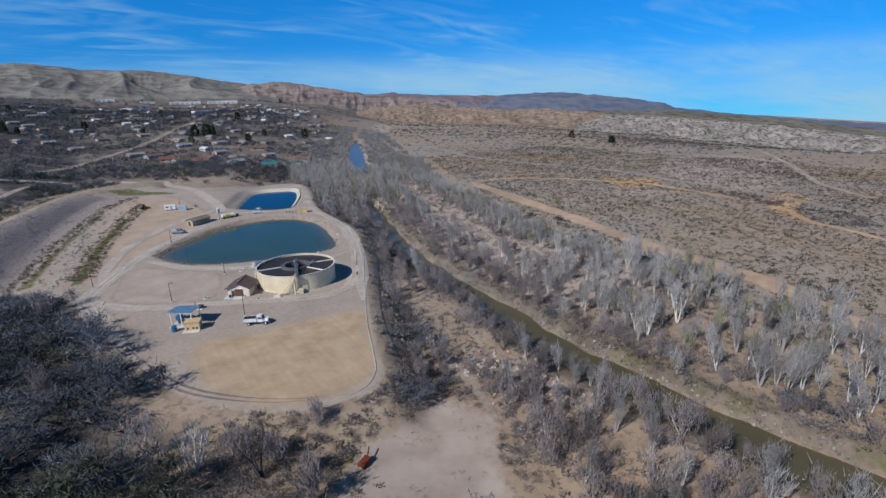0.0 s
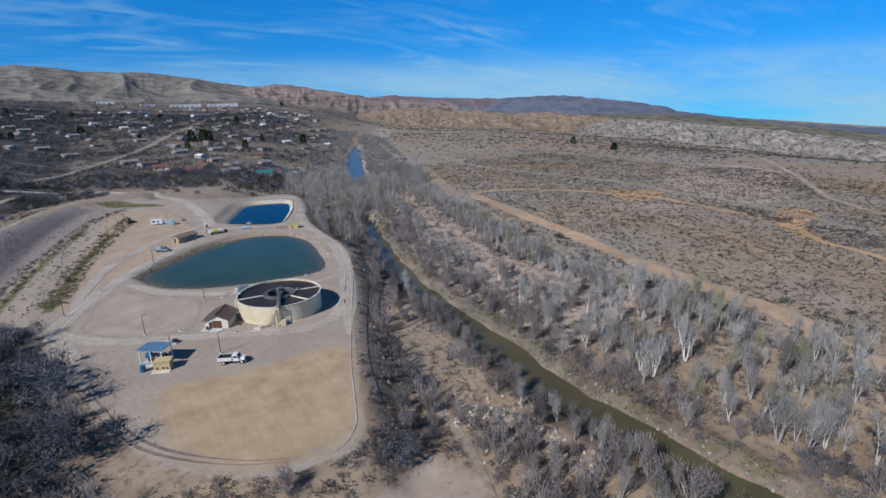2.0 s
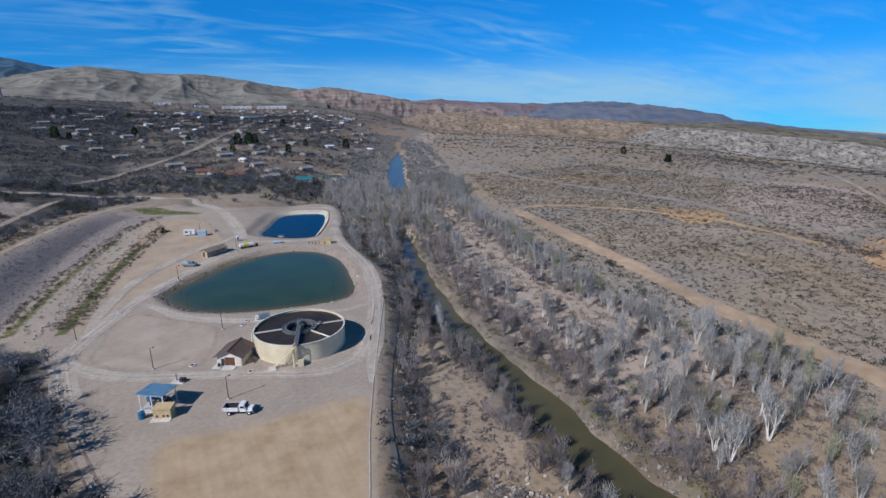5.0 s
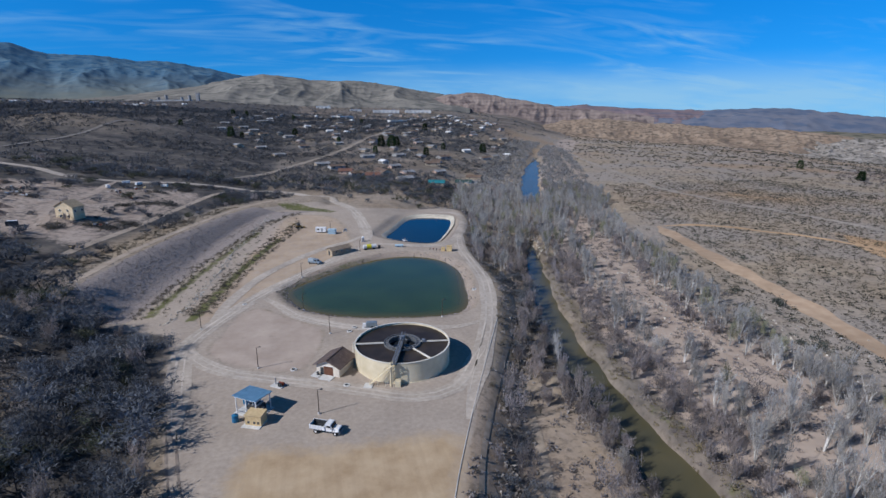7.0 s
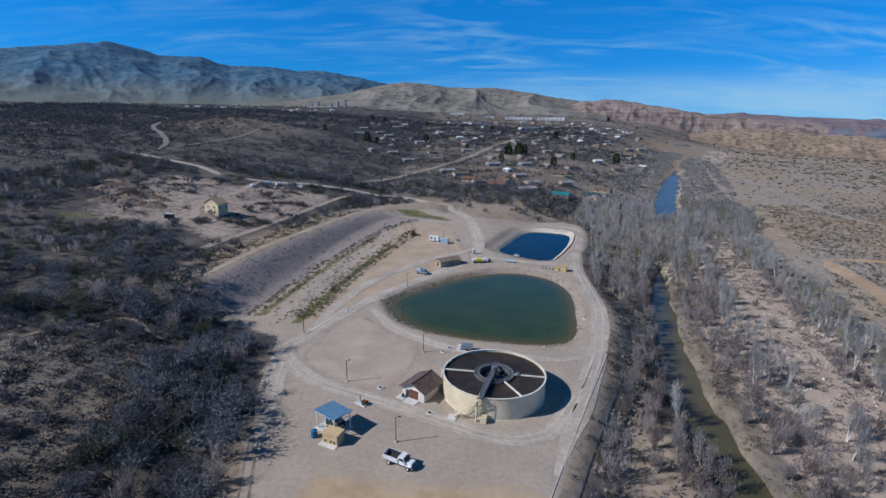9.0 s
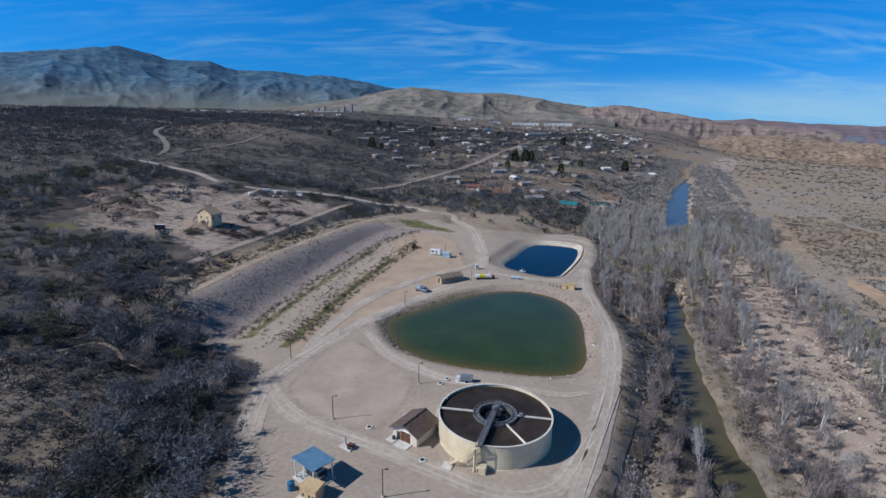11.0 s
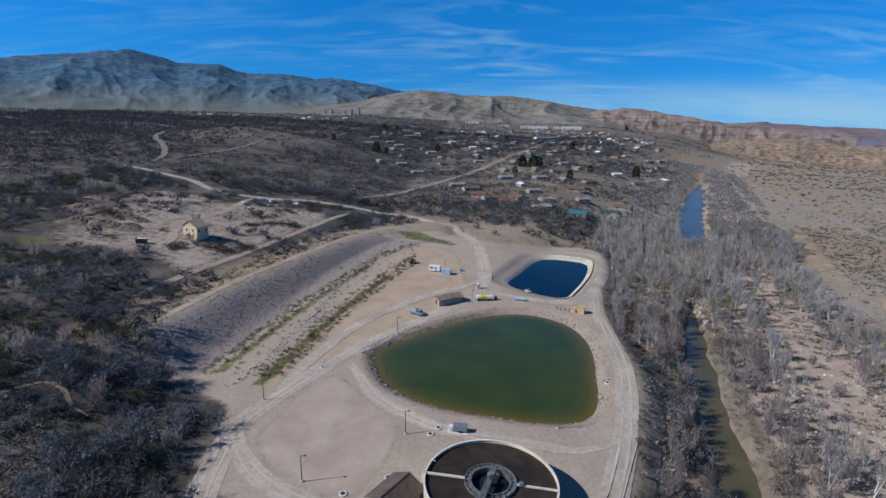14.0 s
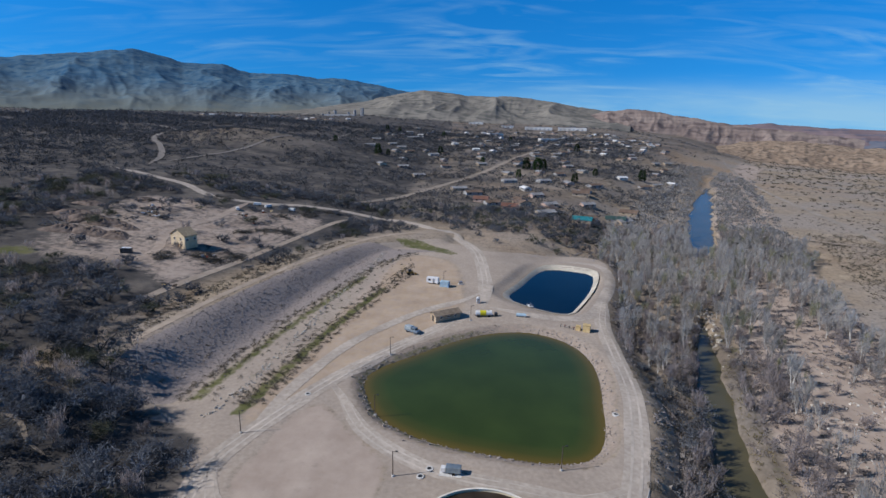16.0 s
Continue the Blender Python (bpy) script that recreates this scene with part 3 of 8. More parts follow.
def spurs(x, y, seed, octaves=5):
    """Ridged relief, 0 to 1: sharp crests with worn valleys between."""
    t, amp, tot = 0, 1.0, 0
    for k in range(octaves):
        n = 1 - np.abs(2 * lattice(x * 2 ** k + 17 * k, y * 2 ** k + 31 * k, seed + k) - 1)
        t, tot, amp = t + n * n * amp, tot + amp, amp * 0.52
    return t / tot


def ridge(name, az, el, r_foot, r_top, material, label, gully=0.3, spur=320.0, step=0.14, back=350, steep=1.0, seed=1, rows=26, stretch=2.2, octaves=5):
    """A range seen under bearings az (degrees) with its crest at elevation angles el: foot, flank cut by gullies, crest and back."""
    A = np.arange(az[0], az[-1] + step, step)
    n = len(A)
    crest = 67 + r_top * np.tan(np.radians(np.interp(A, az, el)))
    rough = (lattice(A * 1.3, A * 0 + 5, seed) - 0.5) * 0.0022 * r_top + (lattice(A * 3.3, A * 0 + 9, seed) - 0.5) * 0.0010 * r_top
    S = np.concatenate([np.linspace(0, 1, rows + 1), [1.0, 1.0]])
    R = r_foot + (r_top - r_foot) * S[:, None] + back * np.array([0] * (rows + 1) + [0.5, 1.0])[:, None] + 0 * A[None, :]
    ax = np.radians(A)[None, :]
    X, Y = EYE[0] + R * np.sin(ax), EYE[1] + R * np.cos(ax)
    foot = height(X.ravel(), Y.ravel()).reshape(X.shape) - 4
    h = np.maximum(crest[None, :] - foot, 5)
    along, across = ax * r_top / spur, R / (spur * stretch)
    wob = lattice(along * 0.7, across * 2, seed + 40) - 0.5
    g = spurs(along + wob * 0.5, across + wob * 0.3, seed + 50, octaves)
    s = S[:, None]
    env = np.maximum(np.sin(3.14159 * np.clip(s, 0, 1)), 0) ** 0.8 + 0.10 * (s >= 1)
    Z = foot + h * (s ** steep + gully * (g - 0.62) * env)
    Z = Z + rough[None, :] * np.clip(s, 0, 1) ** 7
    Z[rows + 1] -= h[rows + 1] * 0.25
    Z[rows + 2] -= h[rows + 2] * 0.7
    Z[0] = foot[0] - 5
    V = np.stack([X, Y, Z], -1).reshape(-1, 3)
    faces = [(j * n + i, j * n + i + 1, (j + 1) * n + i + 1, (j + 1) * n + i) for j in range(rows + 2) for i in range(n - 1)]
    return tagged(add_mesh(name, V, faces, material, True), label, "hills", kind="structure")


def hill_material(name, a, b, c, scale=0.012, bands=0.0, patch=0.03, foot=None):
    """Earth and rock with scrub: broad mottling, small dots of brush and, where wanted, level rock bands."""
    m, nodes, links, bsdf = make_material(name, 1.0)
    bsdf.inputs["Specular IOR Level"].default_value = 0.0
    tc = nodes.new("ShaderNodeTexCoord")
    n1 = nodes.new("ShaderNodeTexNoise"); n1.inputs["Scale"].default_value, n1.inputs["Detail"].default_value = scale, 9
    n1.inputs["Roughness"].default_value = 0.65
    links.new(tc.outputs["Object"], n1.inputs["Vector"])
    r1 = nodes.new("ShaderNodeValToRGB")
    r1.color_ramp.elements[0].position, r1.color_ramp.elements[1].position = 0.36, 0.64
    r1.color_ramp.elements[0].color, r1.color_ramp.elements[1].color = (*a, 1), (*b, 1)
    links.new(n1.outputs["Fac"], r1.inputs[0])
    n2 = nodes.new("ShaderNodeTexNoise"); n2.inputs["Scale"].default_value, n2.inputs["Detail"].default_value = patch, 5
    links.new(tc.outputs["Object"], n2.inputs["Vector"])
    r2 = nodes.new("ShaderNodeValToRGB")
    r2.color_ramp.elements[0].position, r2.color_ramp.elements[1].position = 0.5, 0.62
    links.new(n2.outputs["Fac"], r2.inputs[0])
    mx = nodes.new("ShaderNodeMix"); mx.data_type = "RGBA"
    mx.inputs["B"].default_value = (*c, 1)
    links.new(r2.outputs[0], mx.inputs["Factor"]); links.new(r1.outputs[0], mx.inputs["A"])
    col = mx.outputs["Result"]
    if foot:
        # grassy lower slopes give way with height to scrub and rock tinted haze-blue
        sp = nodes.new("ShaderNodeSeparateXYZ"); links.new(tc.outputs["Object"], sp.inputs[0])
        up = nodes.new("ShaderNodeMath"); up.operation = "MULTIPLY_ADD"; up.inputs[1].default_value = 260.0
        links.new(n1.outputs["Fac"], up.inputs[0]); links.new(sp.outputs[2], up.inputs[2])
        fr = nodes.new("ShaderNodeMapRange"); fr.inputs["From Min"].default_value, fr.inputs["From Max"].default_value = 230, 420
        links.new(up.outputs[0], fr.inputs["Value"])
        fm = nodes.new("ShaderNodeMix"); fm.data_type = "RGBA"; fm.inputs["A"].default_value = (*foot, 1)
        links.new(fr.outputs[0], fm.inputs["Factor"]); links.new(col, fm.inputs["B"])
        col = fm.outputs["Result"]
    if bands:
        wv = nodes.new("ShaderNodeTexWave"); wv.bands_direction = "Z"
        wv.inputs["Scale"].default_value, wv.inputs["Distortion"].default_value = 0.02, 3.0
        wv.inputs["Detail"].default_value = 3
        links.new(tc.outputs["Object"], wv.inputs["Vector"])
        mr = nodes.new("ShaderNodeMapRange"); mr.inputs["To Min"].default_value = 1 - bands; mr.inputs["To Max"].default_value = 1.1
        links.new(wv.outputs["Fac"], mr.inputs["Value"])
        mu = nodes.new("ShaderNodeMix"); mu.data_type = "RGBA"; mu.blend_type = "MULTIPLY"; mu.inputs["Factor"].default_value = 1
        links.new(col, mu.inputs["A"]); links.new(mr.outputs[0], mu.inputs["B"])
        col = mu.outputs["Result"]
    links.new(col, bsdf.inputs["Base Color"])
    return m


# blue of the distance haze is put into the mountain's base colours
MAT_HAZE_BLUE = hill_material("hazed_mountain_scrub", (0.048, 0.112, 0.188), (0.112, 0.180, 0.232), (0.040, 0.098, 0.172), 0.007, 0.0, 0.02, foot=(0.170, 0.186, 0.165))
MAT_TAN = hill_material("tan_hill", (0.172, 0.164, 0.148), (0.252, 0.236, 0.208), (0.13, 0.13, 0.12), 0.006, 0.0, 0.02)
MAT_CLIFF = hill_material("cliff_rock", (0.20, 0.158, 0.142), (0.285, 0.235, 0.208), (0.14, 0.112, 0.108), 0.01, 0.04, 0.02)
# far range and mesa: rock colours shifted to violet and blue as painted haze
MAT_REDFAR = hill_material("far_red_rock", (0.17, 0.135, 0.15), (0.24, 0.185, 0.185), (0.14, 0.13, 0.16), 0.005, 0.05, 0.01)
MAT_MESA = hill_material("hazed_mesa_slope", (0.12, 0.145, 0.20), (0.19, 0.195, 0.225), (0.10, 0.13, 0.19), 0.004, 0.0, 0.008)
MAT_ORANGE = hill_material("orange_badland", (0.245, 0.180, 0.132), (0.345, 0.268, 0.200), (0.145, 0.118, 0.095), 0.02, 0.0, 0.06)
MAT_WHITE = hill_material("pale_badland", (0.20, 0.178, 0.155), (0.40, 0.365, 0.325), (0.10, 0.095, 0.085), 0.02, 0.0, 0.07)
MAT_BENCH = hill_material("scrub_bench", (0.13, 0.125, 0.10), (0.21, 0.19, 0.15), (0.09, 0.09, 0.07), 0.008, 0.0, 0.02)

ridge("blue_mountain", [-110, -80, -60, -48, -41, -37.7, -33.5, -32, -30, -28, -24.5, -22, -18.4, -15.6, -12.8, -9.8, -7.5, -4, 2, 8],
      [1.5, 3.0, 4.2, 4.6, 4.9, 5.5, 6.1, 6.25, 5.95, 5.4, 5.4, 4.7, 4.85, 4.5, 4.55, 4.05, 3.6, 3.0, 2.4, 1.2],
      2700, 4300, MAT_HAZE_BLUE, "high scrub-covered mountain range tinted blue with painted haze", gully=0.22, spur=430, seed=3, rows=56, step=0.13, stretch=1.5, octaves=5)
ridge("foot_hill", [-75, -55, -40, -30, -20, -12, -7, -4.4, 0.4, 5.3, 8.3, 11.8, 14.7, 17],
      [0.7, 0.75, 0.8, 0.9, 1.15, 2.1, 3.2, 3.65, 3.1, 3.15, 2.75, 2.15, 1.7, 1.1],
      2100, 3000, MAT_TAN, "rounded tan grass hills with dry gullies", gully=0.42, spur=330, seed=5, step=0.11, rows=36, octaves=4, stretch=2.6)
ridge("cliff_butte", [11.5, 14, 15.6, 16.9, 19.6, 23.3, 25.5, 30, 36], [0.9, 1.65, 1.85, 2.05, 1.65, 1.1, 0.7, 0.15, -0.5],
      2380, 2720, MAT_CLIFF, "pale red butte with a banded, gullied cliff face", gully=0.40, spur=120, steep=1.05, seed=7, stretch=4.0, step=0.09)
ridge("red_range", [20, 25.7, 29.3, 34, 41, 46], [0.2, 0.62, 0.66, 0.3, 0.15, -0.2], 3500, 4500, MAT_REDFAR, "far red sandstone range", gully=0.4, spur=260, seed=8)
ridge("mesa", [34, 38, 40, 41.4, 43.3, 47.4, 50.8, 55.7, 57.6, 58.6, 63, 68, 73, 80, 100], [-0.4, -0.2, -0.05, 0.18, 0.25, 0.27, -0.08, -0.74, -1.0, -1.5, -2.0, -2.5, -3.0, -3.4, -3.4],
      3400, 4450, MAT_MESA, "long flat-topped mesa tinted blue-grey with painted haze", gully=0.3, spur=340, seed=9, steep=0.8)
ridge("orange_badland", [24, 27, 28.7, 31.7, 35.4, 38.5, 41.5, 45, 49.8, 53, 56], [-1.6, -0.95, -0.75, -0.75, -1.1, -1.2, -1.5, -1.4, -1.85, -2.25, -2.8],
      1720, 2250, MAT_ORANGE, "orange eroded badland bluffs", gully=0.45, spur=95, steep=1.0, seed=11, stretch=2.0, step=0.08, rows=34)
ridge("pale_badland", [48, 51, 54, 58.4, 63.4, 68, 72, 75, 82, 100, 115], [-2.4, -2.15, -2.2, -2.5, -2.95, -3.4, -3.85, -4.15, -4.4, -4.4, -4.0],
      1620, 2250, MAT_WHITE, "pale grey and white eroded badland slopes", gully=0.6, spur=60, steep=1.0, seed=13, stretch=1.2, step=0.07, rows=36)
ridge("scrub_bench", [44, 50, 54, 58.4, 63.4, 68, 72, 75, 82, 105], [-2.0, -1.75, -1.75, -1.8, -2.3, -2.7, -3.2, -3.6, -3.9, -3.9],
      2300, 3200, MAT_BENCH, "scrub covered bench above pale badlands", gully=0.3, spur=200, seed=15)

# ---- roads ----
MAT_ROAD = tone("gravel_road", (0.37, 0.318, 0.268), (0.48, 0.418, 0.355), 0.7, 0.95, bump=0.3)
MAT_TRACK = tone("tan_track", (0.375, 0.262, 0.172), (0.46, 0.338, 0.232), 0.25, 0.95)
MAT_PALE_TRACK = tone("pale_track", (0.33, 0.268, 0.21), (0.42, 0.348, 0.28), 0.2, 0.95)
MAT_STREET = tone("town_street_dirt", (0.25, 0.21, 0.168), (0.33, 0.282, 0.23), 0.2, 0.95)
MAT_ORANGE_SAND = tone("orange_sand", (0.42, 0.268, 0.145), (0.52, 0.352, 0.205), 0.25, 0.95)
MAT_GREY_TRACK = tone("grey_gravel_track", (0.265, 0.228, 0.19), (0.34, 0.298, 0.25), 0.2, 0.95)
MAT_LANE = tone("grey_dirt_lane", (0.19, 0.172, 0.155), (0.27, 0.245, 0.22), 0.2, 0.95)
MAT_YARD_TRACK = tone("worn_yard_sand", (0.335, 0.268, 0.216), (0.43, 0.352, 0.292), 0.3, 0.95)
MAT_PATH = tone("foot_path", (0.25, 0.205, 0.16), (0.36, 0.30, 0.24), 0.5, 0.95)
MAT_RUT = tone("wheel_rut", (0.43, 0.38, 0.325), (0.54, 0.475, 0.41), 0.6, 0.95)

MAIN_ROAD = [(-290, 336), (-248, 322), (-218, 308), (-183, 279), (-152, 278), (-117, 294), (-81, 298), (-44, 287), (-13, 248),
             (2, 216), (6, 168), (5, 131)]
LEFT_BRANCH = [(5, 131), (-7, 116), (-26, 91), (-42, 67), (-51, 49.5), (-57, 35.5), (-60, 25), (-59, 13), (-56, -4), (-52, -22)]
UPPER_ROAD = [(-56.5, 36), (-54, 56), (-47, 82), (-39.5, 99), (-29, 114), (-18, 126), (-4, 137), (6, 150)]
LOOP_SOUTH = [(-60, 28), (-55, 15.5), (-46, 6), (-33, -1), (-21, -7), (-10, -13), (0, -18), (11, -16), (20, -3), (26, 6), (33, 22)]
POND_SOUTH = [(-44, 66), (-37.5, 56.5), (-29, 41.5), (-17, 31), (-6, 25.5), (8, 22.5), (22, 20), (33, 24)]
EAST_ROAD = [(60, 150), (51, 120), (48, 93), (45.5, 66), (40.5, 45), (34, 25), (26, 6), (17, -14), (10, -30)]
POND_ROAD = [(5, 131), (18.5, 125.5), (34, 121.5), (47, 126), (56, 142), (68, 172), (72, 196), (66, 208), (48, 210)]
LEVEE_ROAD = [(-108, 60), (-105, 82), (-100, 112), (-91, 145), (-80, 180), (-66, 214), (-46, 238), (-20, 246)]
OUTER_ROAD = [(-127, 82), (-124, 104), (-118, 132), (-111, 162), (-101, 212), (-91, 262), (-80, 286)]
TOWN_STREET = [(-95, 330), (-68, 389), (-32, 475), (10, 577), (74, 772), (156, 998), (260, 1300)]
RIGHT_TRACK = [(194, 153), (174, 78), (160, 21), (147, -21), (142, -49), (137, -76), (133, -95), (122, -116), (112, -150), (110, -210)]
RIGHT_TRACK_B = [(194, 153), (221, 147), (249, 115), (262, 94), (270, 75), (279, 60), (280, 45), (273, 15), (271, -10), (266, -33), (254, -49), (238, -65), (231, -84), (214, -120), (200, -160)]
FAR_TRACK = [(470, 905), (454, 856), (392, 690), (330, 541), (285, 430), (254, 354), (254, 312), (277, 294), (286, 262)]
FAR_TRACK_B = [(1180, 470), (747, 216), (600, 125), (522, 77), (442, 26), (365, -21), (330, -60)]
FAR_TRACK_C = [(277, -66), (283, -48), (293, -25), (304, 14), (305, 52), (318, 102), (312, 170), (300, 230), (299, 285), (309, 328), (338, 427), (402, 633), (451, 772), (497, 912), (630, 1238)]
LEFT_LANE = [(-285, 372), (-309, 432), (-350, 500), (-388, 552), (-410, 620), (-432, 680), (-520, 760), (-680, 840)]
LEFT_LANE_B = [(-287, 397), (-275, 501), (-259, 617), (-227, 745), (-242, 1067)]
LEFT_LANE_C = [(-620, 380), (-515, 472), (-442, 556)]
ALL_LINES = []


def road(name, points, half, material, label, lift=0.05, step=5.0, jitter=0.07):
    line = spline(points, step)
    ALL_LINES.append((line, half))
    w = half * (1 + jitter * np.sin(np.arange(len(line)) * 0.9 + len(points)) * np.sin(np.arange(len(line)) * 0.37))
    k = np.minimum(np.arange(len(line)), np.arange(len(line))[::-1])
    w = w * np.clip(0.15 + k / 5.0, 0.15, 1)
    return strip(name, line, w, 0, material, label, "road", drape=lift, cols=5)


def ruts(name, points, half, gap):
    """Two pale wheel tracks worn along a road."""
    line = spline(points, 5.0)
    d = np.gradient(line, axis=0)
    d /= np.linalg.norm(d, axis=1)[:, None] + 1e-9
    nrm = np.stack([-d[:, 1], d[:, 0]], 1)
    for s in (-1, 1):
        k = np.minimum(np.arange(len(line)), np.arange(len(line))[::-1])
        strip(name, line + nrm * s * gap, half * (1 + 0.25 * np.sin(np.arange(len(line)) * 1.3 + s)) * np.clip(k / 8.0, 0.05, 1), 0, MAT_RUT, "pale wheel rut worn into gravel road", "road", drape=0.09, cols=3)


road("road_main", MAIN_ROAD, 3.4, MAT_ROAD, "wide pale gravel road winding up the valley")
road("road_left", LEFT_BRANCH, 3.0, MAT_ROAD, "pale gravel site road beside pond")
road("road_upper", UPPER_ROAD, 2.1, MAT_ROAD, "pale gravel road across bare slope above pond", lift=0.075)
road("road_loop", LOOP_SOUTH, 2.4, MAT_ROAD, "pale gravel loop road round dirt field", lift=0.06)
road("road_pond", POND_SOUTH, 2.2, MAT_ROAD, "pale gravel road along pond bank", lift=0.07)
road("road_east", EAST_ROAD, 3.0, MAT_ROAD, "pale gravel road along the site's river side", lift=0.055)
road("road_small_pond", POND_ROAD, 2.6, MAT_ROAD, "gravel road round lined pond", lift=0.065)
road("road_levee", LEVEE_ROAD, 1.6, MAT_PALE_TRACK, "gravel track along levee crest", lift=0.12)
road("road_outer", OUTER_ROAD, 1.7, MAT_PALE_TRACK, "tan dirt track outside levee", lift=0.12)
for pts, gap in ((LEFT_BRANCH, 1.0), (EAST_ROAD, 1.1), (LOOP_SOUTH, 0.9), (POND_SOUTH, 0.9), (MAIN_ROAD[2:], 1.2)):
    ruts("wheel_rut", pts, 0.32, gap)
MAT_DARK_RUT = tone("dark_worn_rut", (0.19, 0.155, 0.13), (0.27, 0.225, 0.19), 0.6, 0.95)
for off in (0.0, 2.0):
    edge = spline([(-55 + off, -18), (-50.5 + off, -36), (-44.5 + off, -52), (-36 + off, -63), (-27 + off, -70.5), (-19, -74 + 0.4 * off)], 4.0)
    strip("wheel_rut", edge, (0.28 + 0.12 * np.sin(np.arange(len(edge)) * 0.8)) * np.clip(np.minimum(np.arange(len(edge)), np.arange(len(edge))[::-1]) / 4, 0.1, 1), 0, MAT_DARK_RUT, "dark damp wheel rut along site edge", "road", drape=0.05, cols=3)
road("road_town", TOWN_STREET, 3.8, MAT_STREET, "straight dirt street through town", lift=0.4, step=12)
road("track_plain", RIGHT_TRACK, 4.4, MAT_TRACK, "broad orange dirt track across the plain", lift=0.15, jitter=0.3)
road("track_plain_b", RIGHT_TRACK_B, 2.0, MAT_ORANGE_SAND, "narrow orange dirt track through scrub", lift=0.15, jitter=0.4)
road("track_far", FAR_TRACK, 1.7, MAT_PALE_TRACK, "far pale dirt track", lift=0.6, step=15)
road("track_far_b", FAR_TRACK_B, 2.4, MAT_PALE_TRACK, "pale dry wash through scrub", lift=0.4, step=10)
road("track_far_c", FAR_TRACK_C, 2.8, MAT_GREY_TRACK, "long grey track running up the valley", lift=0.25, step=12, jitter=0.35)
road("lane_left", LEFT_LANE, 3.0, MAT_LANE, "grey lane through dark brush", lift=0.5, step=12)
road("lane_left_b", LEFT_LANE_B, 2.0, MAT_LANE, "grey lane over low hill", lift=0.5, step=12)
road("lane_left_c", LEFT_LANE_C, 2.2, MAT_LANE, "grey straight lane through brush", lift=0.5, step=12)
road("path_thicket", [(-129, 7), (-125, 16), (-117, 23), (-112, 30), (-106, 29), (-99, 23), (-90, 19)], 0.55, MAT_PATH, "foot path through thicket", lift=0.12, step=3)
road("yard_track", [(-189, 141), (-171, 138), (-151, 139), (-150, 158), (-157, 175), (-158, 200), (-154, 225), (-155, 255), (-155, 276)], 2.2, MAT_YARD_TRACK, "pale track worn through dirt yard", lift=0.12, step=4)
road("path_bank", [(8, -98), (13, -82), (17, -62), (24, -40), (29, -20), (32, 0)], 1.3, MAT_PATH, "faint dirt track on river terrace", lift=0.12, step=4)
road("ditch_path", [(2, -66), (8, -46), (17, -26), (28, -4), (41, 22), (52, 50), (54, 80)], 0.6, MAT_PATH, "narrow worn path below site bank", lift=0.12, step=3)


def patch_of(name, ring, material, label, lift=0.09, step=2.5):
    """A bare patch laid on the ground inside a soft outline."""
    ring = spline(ring, 4, True)[:, :2]
    c = ring.mean(0)
    rows = [c + (ring - c) * k for k in (1.0, 0.8, 0.6, 0.4, 0.2)]
    n = len(ring)
    V = [(q[0], q[1]) for row in rows for q in row] + [tuple(c)]
    V = np.array(V)
    z = height(V[:, 0], V[:, 1]) + lift
    faces = [(k * n + i, k * n + (i + 1) % n, (k + 1) * n + (i + 1) % n, (k + 1) * n + i) for k in range(4) for i in range(n)]
    faces += [(4 * n + i, 4 * n + (i + 1) % n, 5 * n) for i in range(n)]
    return tagged(add_mesh(name, np.column_stack([V, z]), faces, material, True), label, "ground", kind="structure")


patch_of("bare_patch", [(284, 102), (291, 84), (306, 70), (290, 53), (258, 51), (260, 72)], MAT_ORANGE_SAND, "bare orange patch of sand in scrub")
patch_of("bare_patch", [(300, -19), (312, -28), (296, -43), (268, -45), (248, -60), (236, -66), (240, -54), (256, -38)], MAT_ORANGE_SAND, "bare orange patch of sand in scrub")

# pale concrete lip of the lined pond
MAT_LINER = tone("pond_liner_lip", (0.46, 0.42, 0.34), (0.58, 0.53, 0.44), 0.5, 0.8)
lc = small_ring[:, :2].mean(0)


def lip_sheet():
    ring = small_ring[:, :2]
    n = len(ring)
    rows = [lc + (ring - lc) * k for k in (0.99, 1.07, 1.15)]
    zs = (SMALL_WATER - 0.15, -0.25, 0.42)
    V = [(q[0], q[1], z) for row, z in zip(rows, zs) for q in row]
    F = [(k * n + i, k * n + (i + 1) % n, (k + 1) * n + (i + 1) % n, (k + 1) * n + i) for k in range(2) for i in range(n)]
    tagged(add_mesh("pond_liner", V, F, MAT_LINER, True), "pale liner on the sloped sides of small pond", "liner", kind="structure")


lip_sheet()

# ---- plants ----
def wood(name, a, b, rough=0.9, share=0.5):
    m = tone(name, a, b, 2.0, rough, per_object=0.42)
    return m if "bark" in name else leafy(m, share)


def wood_joined(name, a, b, share=0.5):
    return leafy(tone(name, a, b, 0.12, 0.95, per_island=0.30), share)


MAT_PALE_BARK = wood("pale_bark", (0.40, 0.385, 0.36), (0.56, 0.54, 0.51))
MAT_PALE_TWIG = wood("pale_twig", (0.37, 0.348, 0.320), (0.55, 0.525, 0.485))
MAT_BUD_TWIG = wood("budding_twig", (0.29, 0.285, 0.185), (0.42, 0.41, 0.28))
MAT_GREY_TWIG = wood("grey_twig", (0.285, 0.245, 0.230), (0.435, 0.382, 0.360))
MAT_DARK_BARK = wood("dark_bark", (0.035, 0.032, 0.032), (0.075, 0.068, 0.066))
MAT_GREY_BARK = wood("grey_bark", (0.185, 0.168, 0.16), (0.30, 0.275, 0.262))
MAT_DARK_TWIG = wood("dark_twig", (0.075, 0.082, 0.094), (0.165, 0.176, 0.196), share=0.2)
